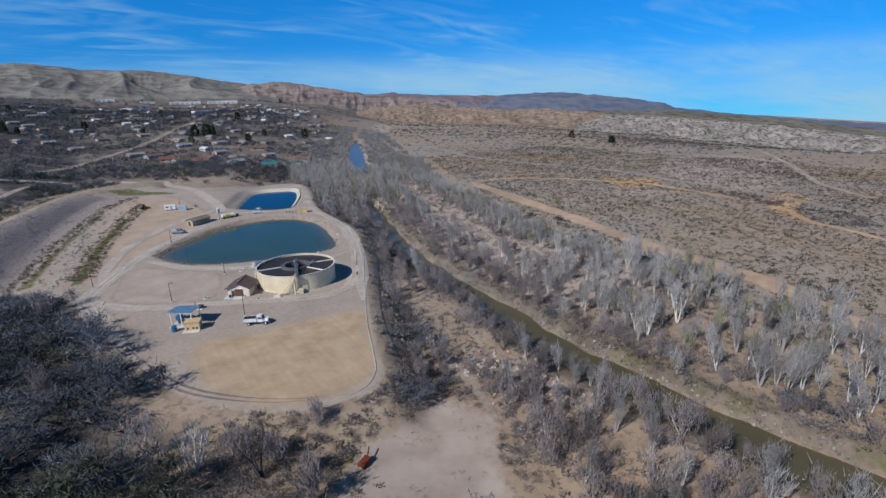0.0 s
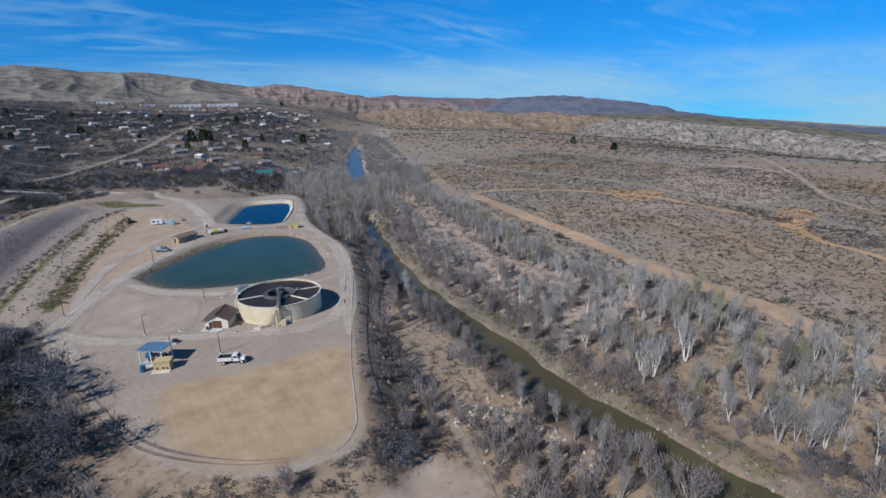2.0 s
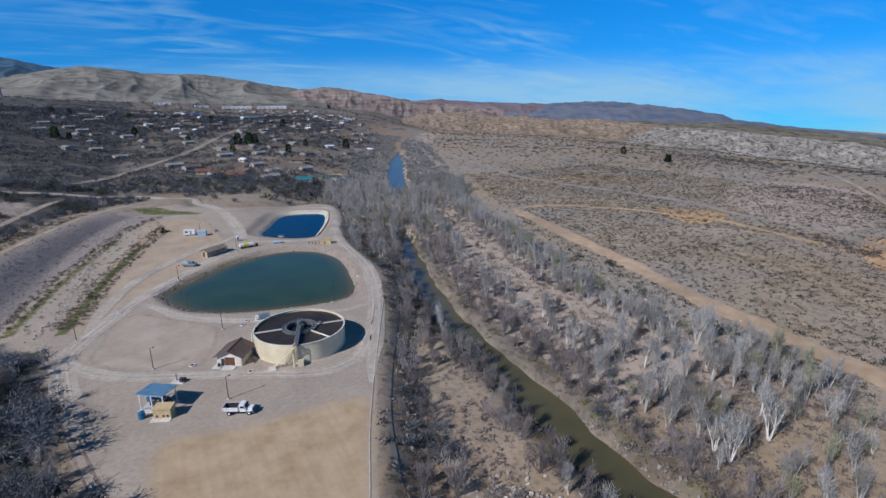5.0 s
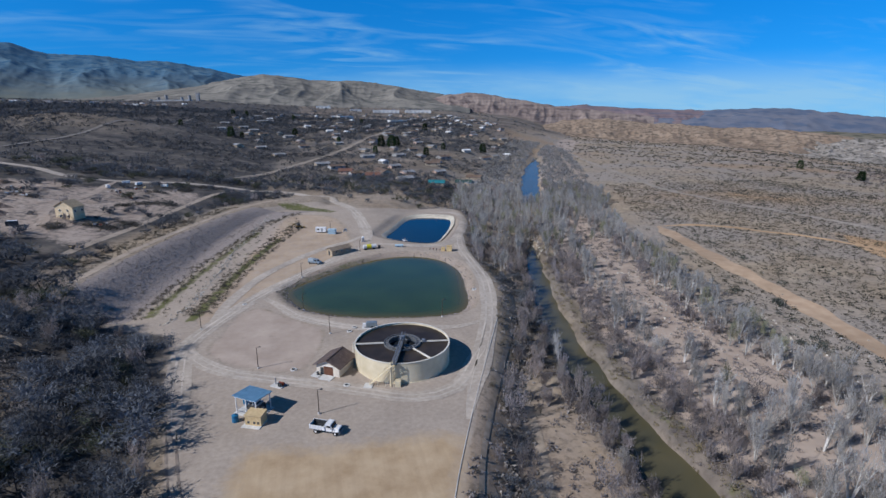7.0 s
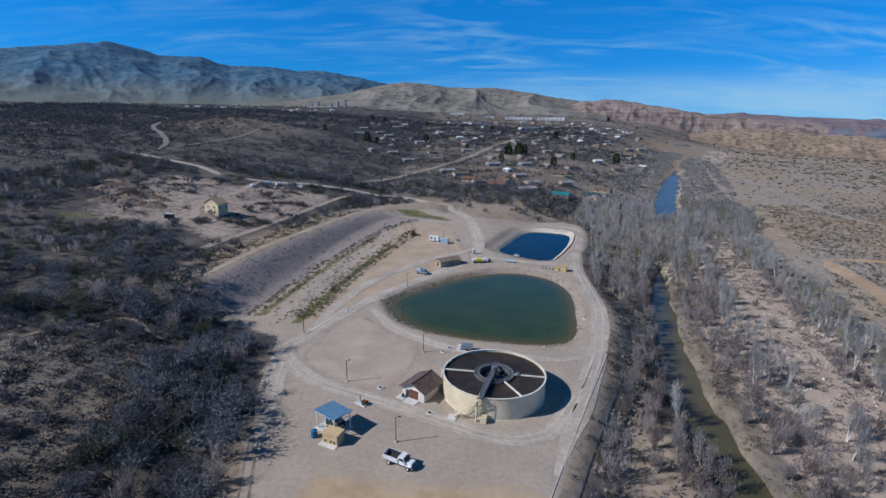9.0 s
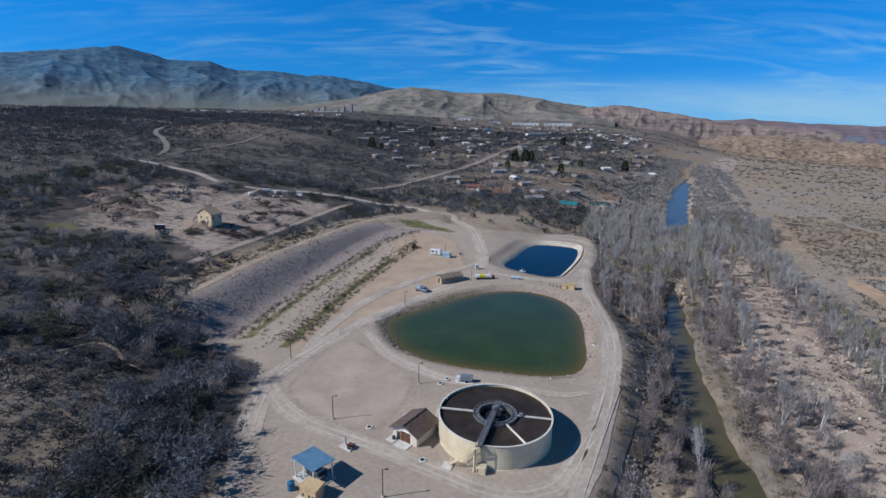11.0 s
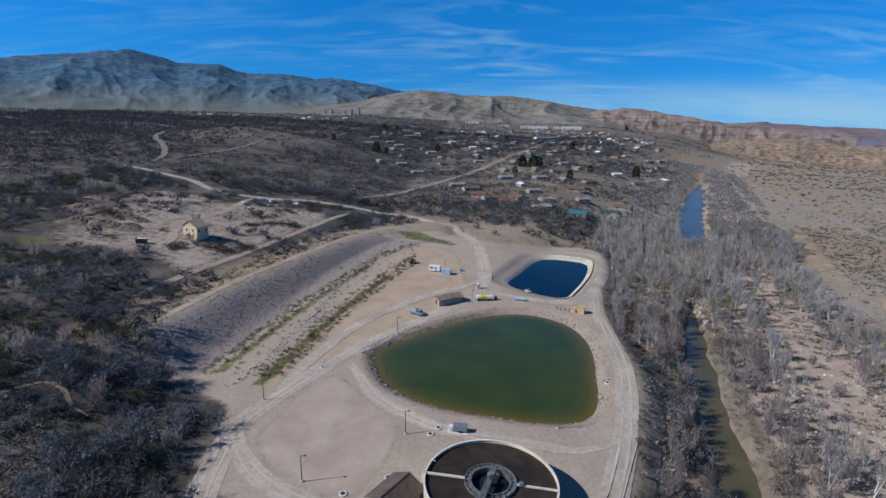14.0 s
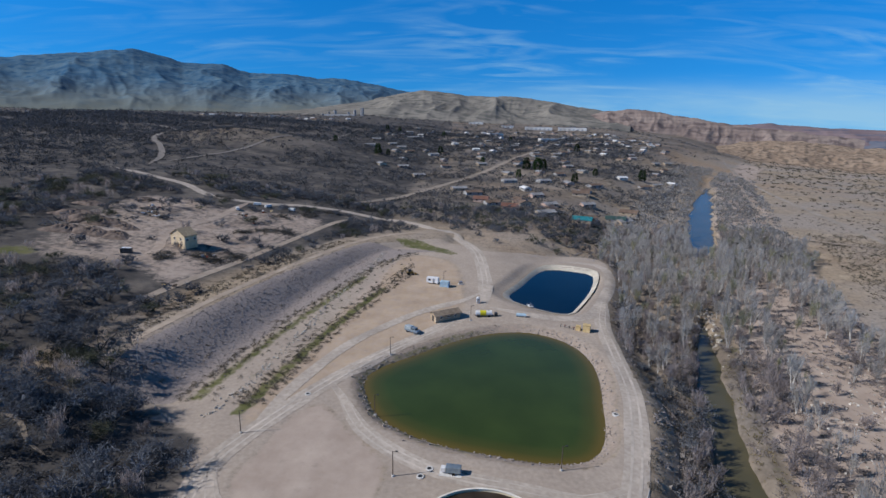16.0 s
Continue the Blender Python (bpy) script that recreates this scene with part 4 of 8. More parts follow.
MAT_OLIVE_TWIG = wood("olive_twig", (0.06, 0.068, 0.046), (0.12, 0.125, 0.085), share=0.2)
MAT_EVERGREEN = wood("evergreen_leaf", (0.022, 0.045, 0.016), (0.05, 0.085, 0.03))
MAT_BRUSH = wood_joined("joined_brush", (0.050, 0.055, 0.062), (0.115, 0.120, 0.130), 0.2)
MAT_SHRUB = wood_joined("plain_shrub", (0.062, 0.060, 0.048), (0.125, 0.115, 0.090), 0.35)
MAT_GREYWOOD = wood_joined("joined_grey_woods", (0.23, 0.205, 0.195), (0.38, 0.345, 0.328))
MAT_FARWOOD = wood_joined("far_river_twigs", (0.24, 0.228, 0.215), (0.40, 0.385, 0.36))
MAT_DRY_GRASS = wood_joined("dry_grass", (0.27, 0.22, 0.14), (0.42, 0.35, 0.23))


class Bag:
    """Collects vertices and faces of many small pieces."""
    def __init__(self):
        self.v, self.f = [], []

    def tube(self, a, b, ra, rb, sides=4):
        a, b = np.array(a, float), np.array(b, float)
        d = b - a
        d = d / (np.linalg.norm(d) + 1e-9)
        u = np.cross(d, (0, 0, 1) if abs(d[2]) < 0.9 else (1, 0, 0)); u /= np.linalg.norm(u)
        w = np.cross(d, u)
        n = len(self.v)
        for c, r in ((a, ra), (b, rb)):
            for k in range(sides):
                t = 6.2832 * k / sides
                self.v.append(c + (u * math.cos(t) + w * math.sin(t)) * r)
        for k in range(sides):
            self.f.append((n + k, n + (k + 1) % sides, n + sides + (k + 1) % sides, n + sides + k))

    def sliver(self, a, d, length, width, rnd):
        n = len(self.v)
        s = np.cross(d, rnd.normal(size=3)); s /= np.linalg.norm(s) + 1e-9
        self.v += [a - s * width / 2, a + s * width / 2, a + d * length + rnd.normal(size=3) * 0.12 * length]
        self.f.append((n, n + 1, n + 2))

    def mesh(self, name, material):
        me = bpy.data.meshes.new(name)
        me.from_pydata([tuple(map(float, p)) for p in self.v], [], self.f)
        me.materials.append(material)
        return me


def tall_tree(seed, h, spread, stems, twigs, lean=0.15, twig_len=2.0, twig_w=0.12, limbs=3, sides=4):
    """A bare riverside tree: pale stems that fork upward and a haze of twigs."""
    rnd = np.random.RandomState(seed)
    trunk, crown = Bag(), Bag()
    tips = []
    for s in range(stems):
        a = rnd.uniform(0, 6.28)
        p = np.array([0, 0, -0.5])
        d = np.array([math.cos(a) * rnd.uniform(0.05, lean + 0.2), math.sin(a) * rnd.uniform(0.05, lean + 0.2), 1.0])
        d /= np.linalg.norm(d)
        r = rnd.uniform(0.19, 0.32) * h / 11
        hh = h * rnd.uniform(0.75, 1.0)
        for k in range(4):
            q = p + d * hh / 4.2
            trunk.tube(p, q, r, r * 0.72, sides)
            if k >= 1:
                for _ in range(limbs):
                    b = rnd.uniform(0, 6.28)
                    bd = np.array([math.cos(b) * 0.6, math.sin(b) * 0.6, rnd.uniform(0.8, 1.3)])
                    bd /= np.linalg.norm(bd)
                    L = spread * rnd.uniform(0.35, 0.72) * (1 - 0.12 * k)
                    m = q + bd * L * 0.55
                    e = m + (bd + np.array([0, 0, 0.35])) * L * 0.5
                    trunk.tube(q, m, r * 0.42, r * 0.28, 3); trunk.tube(m, e, r * 0.28, r * 0.1, 3)
                    tips += [(m, bd), (e, bd), (q + bd * L * 0.25, bd)]
            p, r = q, r * 0.72
            d = d + np.array([rnd.normal() * 0.12, rnd.normal() * 0.12, 0.1]); d /= np.linalg.norm(d)
        tips.append((p, d)); tips.append((p - d * 1.2, d))
    for k in range(twigs):
        c, bd = tips[rnd.randint(len(tips))]
        d = bd * 0.5 + rnd.normal(size=3) * 0.36 + np.array([0, 0, 0.75]); d /= np.linalg.norm(d)
        crown.sliver(c + rnd.normal(size=3) * np.array([0.5, 0.5, 0.8]), d, twig_len * rnd.uniform(0.5, 1.3), twig_w * rnd.uniform(0.7, 1.3), rnd)
    return trunk, crown


def broad_tree(seed, h, spread, twigs, twig_len=1.25, twig_w=0.30):
    """A low, broad, tangled tree of the thickets."""
    rnd = np.random.RandomState(seed)
    trunk, crown = Bag(), Bag()
    for s in range(4):
        a = 1.57 * s + rnd.uniform(-0.6, 0.6)
        p = np.array([0, 0, -0.4])
        out = np.array([math.cos(a), math.sin(a), 0])
        m = p + out * spread * 0.25 + np.array([0, 0, h * 0.42])
        e = m + out * spread * 0.35 + np.array([0, 0, h * 0.3])
        trunk.tube(p, m, 0.17, 0.1, 3); trunk.tube(m, e, 0.1, 0.04, 3)
        for _ in range(2):
            b = a + rnd.uniform(-1, 1)
            trunk.tube(m, m + np.array([math.cos(b), math.sin(b), 0.6]) * spread * 0.4, 0.07, 0.03, 3)
    lumps = [(rnd.normal(size=3) * np.array([spread * 0.36, spread * 0.36, h * 0.15]) + np.array([0, 0, h * 0.60])) for _ in range(9)]
    for c in lumps:
        for _ in range(12):
            d = rnd.normal(size=3); d /= np.linalg.norm(d)
            q = c + rnd.normal(size=3) * spread * 0.05 - np.array([0, 0, h * 0.06])
            crown.sliver(q - d * spread * 0.05, d, spread * 0.11, spread * 0.10, rnd)
    for k in range(twigs):
        c = lumps[rnd.randint(len(lumps))]
        o = rnd.normal(size=3) * np.array([spread * 0.13, spread * 0.13, h * 0.13])
        d = o / (np.linalg.norm(o) + 0.3) + rnd.normal(size=3) * 0.5 + np.array([0, 0, 0.25]); d /= np.linalg.norm(d)
        q = c + o
        q[2] = max(q[2], 0.2)
        crown.sliver(q, d, twig_len * rnd.uniform(0.5, 1.3), twig_w * rnd.uniform(0.7, 1.4), rnd)
    return trunk, crown


TALL = [tall_tree(100 + k, (12, 10, 13.5, 9, 11, 8)[k], (4.0, 3.6, 4.4, 3.2, 3.4, 3.0)[k], (3, 2, 4, 3, 2, 3)[k], (470, 420, 560, 400, 400, 360)[k]) for k in range(6)]
SMALL = [tall_tree(200 + k, (6, 5, 7)[k], (2.9, 2.7, 3.1)[k], 4, 420, 0.4, 1.5, 0.14) for k in range(3)]
BROAD = [broad_tree(300 + k, (6.0, 5.0, 6.8, 4.2)[k], (8.4, 7.4, 9.2, 6.4)[k], (1350, 1200, 1500, 1000)[k], 0.95, 0.13) for k in range(4)]
KINDS = {}
for kind, variants, bark, twig in (("tall", TALL, MAT_PALE_BARK, MAT_PALE_TWIG), ("bud", TALL, MAT_PALE_BARK, MAT_BUD_TWIG), ("small", SMALL, MAT_GREY_BARK, MAT_GREY_TWIG),
                                   ("broad", BROAD, MAT_DARK_BARK, MAT_DARK_TWIG), ("olive", BROAD, MAT_DARK_BARK, MAT_OLIVE_TWIG)):
    KINDS[kind] = [(t.mesh("trunk", bark), c.mesh("crown", twig)) for t, c in variants]
LOW_TALL = [tall_tree(100 + k, (12, 10, 13.5, 9, 11, 8)[k], (4.0, 3.6, 4.4, 3.2, 3.4, 3.0)[k], (3, 2, 3, 3, 2, 3)[k], (270, 240, 300, 230, 230, 210)[k], twig_w=0.19, limbs=1, sides=3, twig_len=2.1) for k in range(6)]
LOW_SMALL = [tall_tree(200 + k, (6, 5, 7)[k], (2.9, 2.7, 3.1)[k], 3, 260, 0.4, 1.5, 0.22, 1, 3) for k in range(3)]
LOW_BROAD = [broad_tree(300 + k, (6.0, 5.0, 6.8, 4.2)[k], (8.4, 7.4, 9.2, 6.4)[k], (430, 380, 480, 320)[k], 1.15, 0.27) for k in range(4)]
RAW = {"tall": LOW_TALL, "bud": LOW_TALL, "small": LOW_SMALL, "broad": LOW_BROAD, "olive": LOW_BROAD}


def plant(kind, name, label, group, x, y, z, size, turn, which):
    root = new(name)
    trunk, crown = KINDS[kind][which % len(KINDS[kind])]
    for nm, me in (("trunk", trunk), ("crown", crown)):
        ob = new(nm, me)
        ob.parent = root
    root.matrix_basis = pose(x, y, z - 0.15, 0, 0, turn) @ Matrix.Diagonal((size, size, size, 1))
    return tagged(root, label, "tree", group)


def joined_tris(name, centres, tri, material, label, category="shrubs"):
    """Many plants of loose triangles. centres: x, y, z, size, turn; tri: list of (k, 3, 3) arrays, one picked for each."""
    rnd = np.random.RandomState(len(centres))
    pick = rnd.randint(len(tri), size=len(centres))
    out = []
    for k in range(len(tri)):
        c = centres[pick == k]
        if not len(c):
            continue
        t = tri[k]
        co, si = np.cos(c[:, 4]), np.sin(c[:, 4])
        x = t[None, :, :, 0] * co[:, None, None] - t[None, :, :, 1] * si[:, None, None]
        y = t[None, :, :, 0] * si[:, None, None] + t[None, :, :, 1] * co[:, None, None]
        z = np.broadcast_to(t[None, :, :, 2], x.shape)
        p = np.stack([x, y, z], -1) * c[:, 3][:, None, None, None] + c[:, None, None, :3]
        out.append(p.reshape(-1, 3))
    V = np.concatenate(out).astype(np.float32)
    m = len(V) // 3
    me = bpy.data.meshes.new(name)
    me.vertices.add(len(V)); me.vertices.foreach_set("co", V.ravel())
    me.loops.add(len(V)); me.loops.foreach_set("vertex_index", np.arange(len(V), dtype=np.int32))
    me.polygons.add(m); me.polygons.foreach_set("loop_start", np.arange(m, dtype=np.int32) * 3)
    me.update(calc_edges=True)
    me.materials.append(material)
    return tagged(new(name, me), label, category, kind="stuff")


def tuft(seed, n, flat=0.6, blade=0.55, wide=0.3):
    """A unit plant of n loose leaf triangles in a dome one metre in radius."""
    rnd = np.random.RandomState(seed)
    t = []
    for _ in range(n):
        o = rnd.normal(size=3) * np.array([0.42, 0.42, 0.3 * flat])
        o[2] = abs(o[2]) + 0.1
        d = o / (np.linalg.norm(o) + 0.2) + rnd.normal(size=3) * 0.5; d /= np.linalg.norm(d)
        s = np.cross(d, rnd.normal(size=3)); s /= np.linalg.norm(s)
        t.append([o - s * wide / 2, o + s * wide / 2, o + d * blade])
    return np.array(t)


def line_gap(x, y):
    """Distance to the nearest road edge."""
    best = np.full(x.shape, 1e9)
    for line, half in ALL_LINES:
        d, _ = line_distance(x, y, line)
        best = np.minimum(best, np.abs(d) - half)
    return best


def scatter(seed, n, x0, x1, y0, y1, chance, apart=0.0):
    """Up to n random spots in a box, kept with the given chance."""
    rnd = np.random.RandomState(seed)
    x, y = rnd.uniform(x0, x1, n), rnd.uniform(y0, y1, n)
    keep = rnd.uniform(0, 1, n) < chance(x, y)
    x, y = x[keep], y[keep]
    if apart:
        cell, out = {}, []
        for i in range(len(x)):
            k = (int(x[i] // apart), int(y[i] // apart))
            if any((x[j] - x[i]) ** 2 + (y[j] - y[i]) ** 2 < apart * apart for a in (-1, 0, 1) for b in (-1, 0, 1) for j in cell.get((k[0] + a, k[1] + b), ())):
                continue
            cell.setdefault(k, []).append(i)
            out.append(i)
        x, y = x[out], y[out]
    return x, y, height(x, y), rnd


OPEN_SOUTH = spline(BARE_SOUTH, 8, True)
SCRAPYARD = spline(DIRT_YARD, 8, True)
SCRUB_RING = spline(OPEN_SCRUB, 8, True)
CLEARING = spline([(15, -70), (22, -48), (29, -26), (33, -4), (35, -6), (33, -32), (31, -56), (28, -70)], 6, True)


def base_mask(x, y, road_room=1.2, site_room=1.5):
    m = (inside_distance(x, y, site_ring) < -site_room).astype(float)
    return m * (line_gap(x, y) > road_room)


def river_chance(x, y):
    rd, ri = line_distance(x, y, river_line)
    w = river_line[ri, 2]
    m = base_mask(x, y, 1.5, 5.0)
    a = np.abs(rd) - w
    sd = -inside_distance(x, y, site_ring)
    lump = 0.5 + 0.5 * waves(x, y, 71, 34)
    leftb = (rd > 0) * (a > 1.5) * np.where(y < 95, np.maximum((a < 11) * 1.0, (y < -86) * (a < 34) * (0.45 + 0.5 * lump)) + (sd < 20) * (sd > 6) * 0.85, (a < 60) * 0.75)
    leftb = leftb * (inside_distance(x, y, CLEARING) < 0) * (inside_distance(x, y, OPEN_SOUTH) < 0)
    r = -rd - w
    rightb = (rd < 0) * ((r > 3.0) * (r < 22) * (0.22 + 0.5 * lump) + (r >= 22) * (r < 44) * (0.01 + 0.08 * lump) + (r >= 44) * (r < 60) * (0.45 + 0.5 * lump))
    rightb = np.where((y < -45) & (rd < 0) & (r > 4) & (r < 68), np.where((r > 20) & (r < 42), 0.12 + 0.3 * lump, 0.35 + 0.5 * lump), rightb)
    north = (y > 190) * (a > 4) * (a < 55) * 0.9
    return m * np.clip(np.maximum.reduce([leftb * 1.0, rightb * (y < 260), north * (rd < 40)]), 0, 1)



def river_woods():
    x, y, z, rnd = scatter(11, 17000, -10, 225, -190, 330, river_chance, 3.5)
    rd, ri = line_distance(x, y, river_line)
    r = -rd - river_line[ri, 2]
    sd = -inside_distance(x, y, site_ring)
    near = np.hypot(x - 40, y + 60)
    order = np.argsort(near)
    count = 0
    pieces = {}
    for i in order:
        u = rnd.uniform()
        belt = 15 < r[i] < 27 or r[i] > 45 or (r[i] > 12 and y[i] < -40)
        if rd[i] > 0 and sd[i] < 21 and y[i] < 90:
            kind = "broad" if u < 0.5 else "small"
        elif rd[i] > 0 and y[i] < 120:
            kind = "tall" if u < 0.25 else "small"
        elif belt or (y[i] > 120 and u < 0.6):
            kind = "bud" if rnd.uniform() < 0.15 else "tall"
        else:
            kind = "small" if u < 0.86 else ("broad" if u < 0.92 else "tall")
        size = rnd.uniform(0.65, 1.12) * {"tall": 0.86, "bud": 0.8, "small": 0.95, "broad": 0.62}[kind]
        turn, which = rnd.uniform(0, 360), rnd.randint(9)
        if count < 300:
            name = {"tall": "cottonwood_tree", "bud": "cottonwood_tree", "small": "willow_tree", "broad": "mesquite_tree"}[kind]
            label = {"tall": "tall bare pale cottonwood on the river bank", "bud": "cottonwood with yellow-green buds by the river",
                     "small": "bare grey multi-stemmed willow near the river", "broad": "dark bare mesquite below the site bank"}[kind]
            plant(kind, name, label, "riverside trees", float(x[i]), float(y[i]), float(z[i]), size, turn, which)
            count += 1
        else:
            pieces.setdefault(kind, []).append((x[i], y[i], z[i], size, turn, which))
    return pieces


def join_rest(pieces, label):
    """All further trees of a kind in two meshes: stems and twigs."""
    for kind, rows in pieces.items():
        rows = np.array(rows, float)
        for part_name, k in (("stems_of_woods", 0), ("twigs_of_woods", 1)):
            V, loops, counts, n = [], [], [], 0
            for w, pair in enumerate(RAW[kind]):
                mine = rows[rows[:, 5].astype(int) % len(RAW[kind]) == w]
                if not len(mine):
                    continue
                base = np.array(pair[k].v)
                flat = np.array([i for f in pair[k].f for i in f])
                size = np.array([len(f) for f in pair[k].f])
                c, sn, s = np.cos(np.radians(mine[:, 4]))[:, None], np.sin(np.radians(mine[:, 4]))[:, None], mine[:, 3][:, None]
                X = (base[None, :, 0] * c - base[None, :, 1] * sn) * s + mine[:, 0][:, None]
                Y = (base[None, :, 0] * sn + base[None, :, 1] * c) * s + mine[:, 1][:, None]
                Z = base[None, :, 2] * s + mine[:, 2][:, None] - 0.15
                V.append(np.stack([X, Y, Z], -1).reshape(-1, 3))
                loops.append((flat[None, :] + (n + np.arange(len(mine)) * len(base))[:, None]).ravel())
                counts.append(np.tile(size, len(mine)))
                n += len(mine) * len(base)
            V, loops, counts = np.concatenate(V), np.concatenate(loops), np.concatenate(counts)
            me = bpy.data.meshes.new(part_name)
            me.vertices.add(len(V)); me.vertices.foreach_set("co", V.astype(np.float32).ravel())
            me.loops.add(len(loops)); me.loops.foreach_set("vertex_index", loops.astype(np.int32))
            me.polygons.add(len(counts)); me.polygons.foreach_set("loop_start", (np.cumsum(counts) - counts).astype(np.int32))
            me.update(calc_edges=True)
            me.materials.append({"tall": (MAT_PALE_BARK, MAT_JOIN_PALE), "bud": (MAT_PALE_BARK, MAT_JOIN_BUD), "small": (MAT_GREY_BARK, MAT_JOIN_GREY),
                                 "broad": (MAT_DARK_BARK, MAT_JOIN_DARK), "olive": (MAT_DARK_BARK, MAT_JOIN_OLIVE)}[kind][k])
            tagged(new(part_name, me), label, "trees", kind="stuff")


MAT_JOIN_PALE = leafy(tone("woods_pale_twig", (0.37, 0.348, 0.320), (0.55, 0.525, 0.485), 0.09, 0.95))
MAT_JOIN_BUD = leafy(tone("woods_budding_twig", (0.29, 0.285, 0.185), (0.42, 0.41, 0.28), 0.09, 0.95))
MAT_JOIN_GREY = leafy(tone("woods_grey_twig", (0.285, 0.245, 0.230), (0.435, 0.382, 0.360), 0.09, 0.95))
MAT_JOIN_DARK = leafy(tone("woods_dark_twig", (0.075, 0.082, 0.094), (0.165, 0.176, 0.196), 0.07, 0.95), 0.2)
MAT_JOIN_OLIVE = leafy(tone("woods_olive_twig", (0.06, 0.068, 0.046), (0.12, 0.125, 0.085), 0.07, 0.95), 0.2)

join_rest(river_woods(), "bare grey riverside woods")


DEAD_SPOTS = ((-46, -80), (-51, -87), (-37, -87))


def thicket_chance(x, y):
    m = base_mask(x, y, 1.6, 4.0)
    rd, _ = line_distance(x, y, river_line)
    lump = 0.5 + 0.5 * waves(x, y, 81, 38)
    clump = smooth(-0.45, 0.35, waves(x, y, 82, 19))
    p = np.where(x < -52, 0.2 + 0.9 * clump * (0.55 + 0.45 * lump), 0.8)
    p = np.where(inside_distance(x, y, site_ring) > -28, np.maximum(p, 0.3 + 0.7 * clump), p)
    p = np.where(inside_distance(x, y, SCRUB_RING) > -2, 0.26, p)
    p = np.where(inside_distance(x, y, SCRAPYARD) > -5, 0.03, p)
    p = np.where((y < -70) & (x > -58), (0.6 + 0.5 * lump) * (inside_distance(x, y, OPEN_SOUTH) < 0), p)
    p = np.where((y < -62) & (x > -60) & (inside_distance(x, y, site_ring) > -10), 0.03, p)
    ld, _ = line_distance(x, y, levee_line)
    p = np.where((np.abs(ld) < 60) & (ld < 0) & (y > 56), 0, p)
    p = np.where((ld > 0) & (ld < 12) & (y > 64), 0, p)
    p = np.where((y > 225) & (y < 262) & (x > -60), 0.1, p)
    for cx, cy in DEAD_SPOTS:
        p = np.where(np.hypot(x - cx, y - cy + 3) < 6.5, 0.0, p)
    road_d, _ = line_distance(x, y, spline(MAIN_ROAD, 8))
    p = np.where(np.abs(road_d) < 13, 0, p)
    return m * p * (rd > 55) * ((x < -52) | (y < -76) | (y > 235))


def thickets():
    x, y, z, rnd = scatter(12, 22000, -290, 110, -170, 345, thicket_chance, 4.9)
    near = np.hypot(x + 75, y - 0)
    scrub = inside_distance(x, y, SCRUB_RING)
    belt = inside_distance(x, y, site_ring)
    clump = smooth(-0.45, 0.35, waves(x, y, 82, 19))
    count, pieces = 0, {}
    for i in np.argsort(near):
        u = rnd.uniform()
        kind = "olive" if u < 0.16 else ("small" if u > 0.84 else "broad")
        if x[i] > -58 and y[i] < -66 and rnd.uniform() < 0.88:
            kind = "small"
        size = rnd.uniform(0.6, 1.15) * (1.08 if belt[i] > -36 and y[i] < 100 else 0.75) * (0.5 if scrub[i] > -2 else 1.0) * (0.65 + 0.55 * clump[i])
        turn, which = rnd.uniform(0, 360), rnd.randint(9)
        if count < 260:
            plant(kind, "mesquite_tree", {"broad": "dense dark leafless mesquite in thicket", "small": "bare grey upright shrub tree beside sandy clearing", "olive": "olive-green evergreen bush in thicket"}[kind], "thicket trees",
                  float(x[i]), float(y[i]), float(z[i]), size, turn, which)
            count += 1
        else:
            pieces.setdefault(kind, []).append((x[i], y[i], z[i], size, turn, which))
    return pieces


join_rest(thickets(), "dark leafless mesquite thicket")

MAT_LEVEE_SCRUB = wood_joined("levee_scrub", (0.12, 0.108, 0.085), (0.205, 0.18, 0.142), 0.4)
MAT_TRACK_BUSH = wood_joined("track_side_bush", (0.065, 0.072, 0.06), (0.13, 0.14, 0.12), 0.3)
FINE = [tuft(480 + k, 52, 1.0, 0.28, 0.16) for k in range(4)]
DOTS = [tuft(460 + k, 11, 0.9, 0.34, 0.38) for k in range(5)]
MAT_TOWNWOOD = wood_joined("town_tree_twigs", (0.085, 0.085, 0.088), (0.17, 0.167, 0.168), 0.3)
MAT_YARD_BRUSH = wood_joined("yard_brush_twigs", (0.080, 0.076, 0.068), (0.155, 0.145, 0.130), 0.3)
MAT_GREEN_GRASS = wood_joined("olive_grass", (0.10, 0.11, 0.045), (0.19, 0.19, 0.085), 0.4)
# brush of the plain, of the far slopes and of the town
SHRUBS = [tuft(400 + k, 13, 0.9, 0.6, 0.42) for k in range(5)]
BUSHES = [tuft(420 + k, 17, 1.1, 0.30, 0.36) for k in range(5)]
GRASSES = [tuft(440 + k, 9, 0.4, 0.7, 0.12) for k in range(3)]


def plain_chance(x, y):
    rd, _ = line_distance(x, y, river_line)
    lump = 0.5 + 0.5 * waves(x, y, 91, 70)
    return (rd < -20) * (line_gap(x, y) > 0.6) * (0.15 + 0.85 * lump) * np.where(rd > -75, 0.45, 1.0)


def bank_room(x, y):
    rd, ri = line_distance(x, y, river_line)
    return np.abs(rd) - river_line[ri, 2]


def bank_band(x, y):
    rd, ri = line_distance(x, y, river_line)
    r = -rd - river_line[ri, 2]
    lump = smooth(-0.35, 0.4, waves(x, y, 84, 24))
    near = smooth(0.3, 2.0, r) * smooth(24, 14, r) * (0.2 + 0.6 * lump)
    belt = smooth(40, 46, r) * smooth(66, 58, r) * (0.25 + 0.75 * lump)
    return np.maximum(near, belt) + 0.5 * (rd > 0) * smooth(1.5, 3.0, -r - 2 * river_line[ri, 2]) * smooth(12, 8, -r - 2 * river_line[ri, 2])


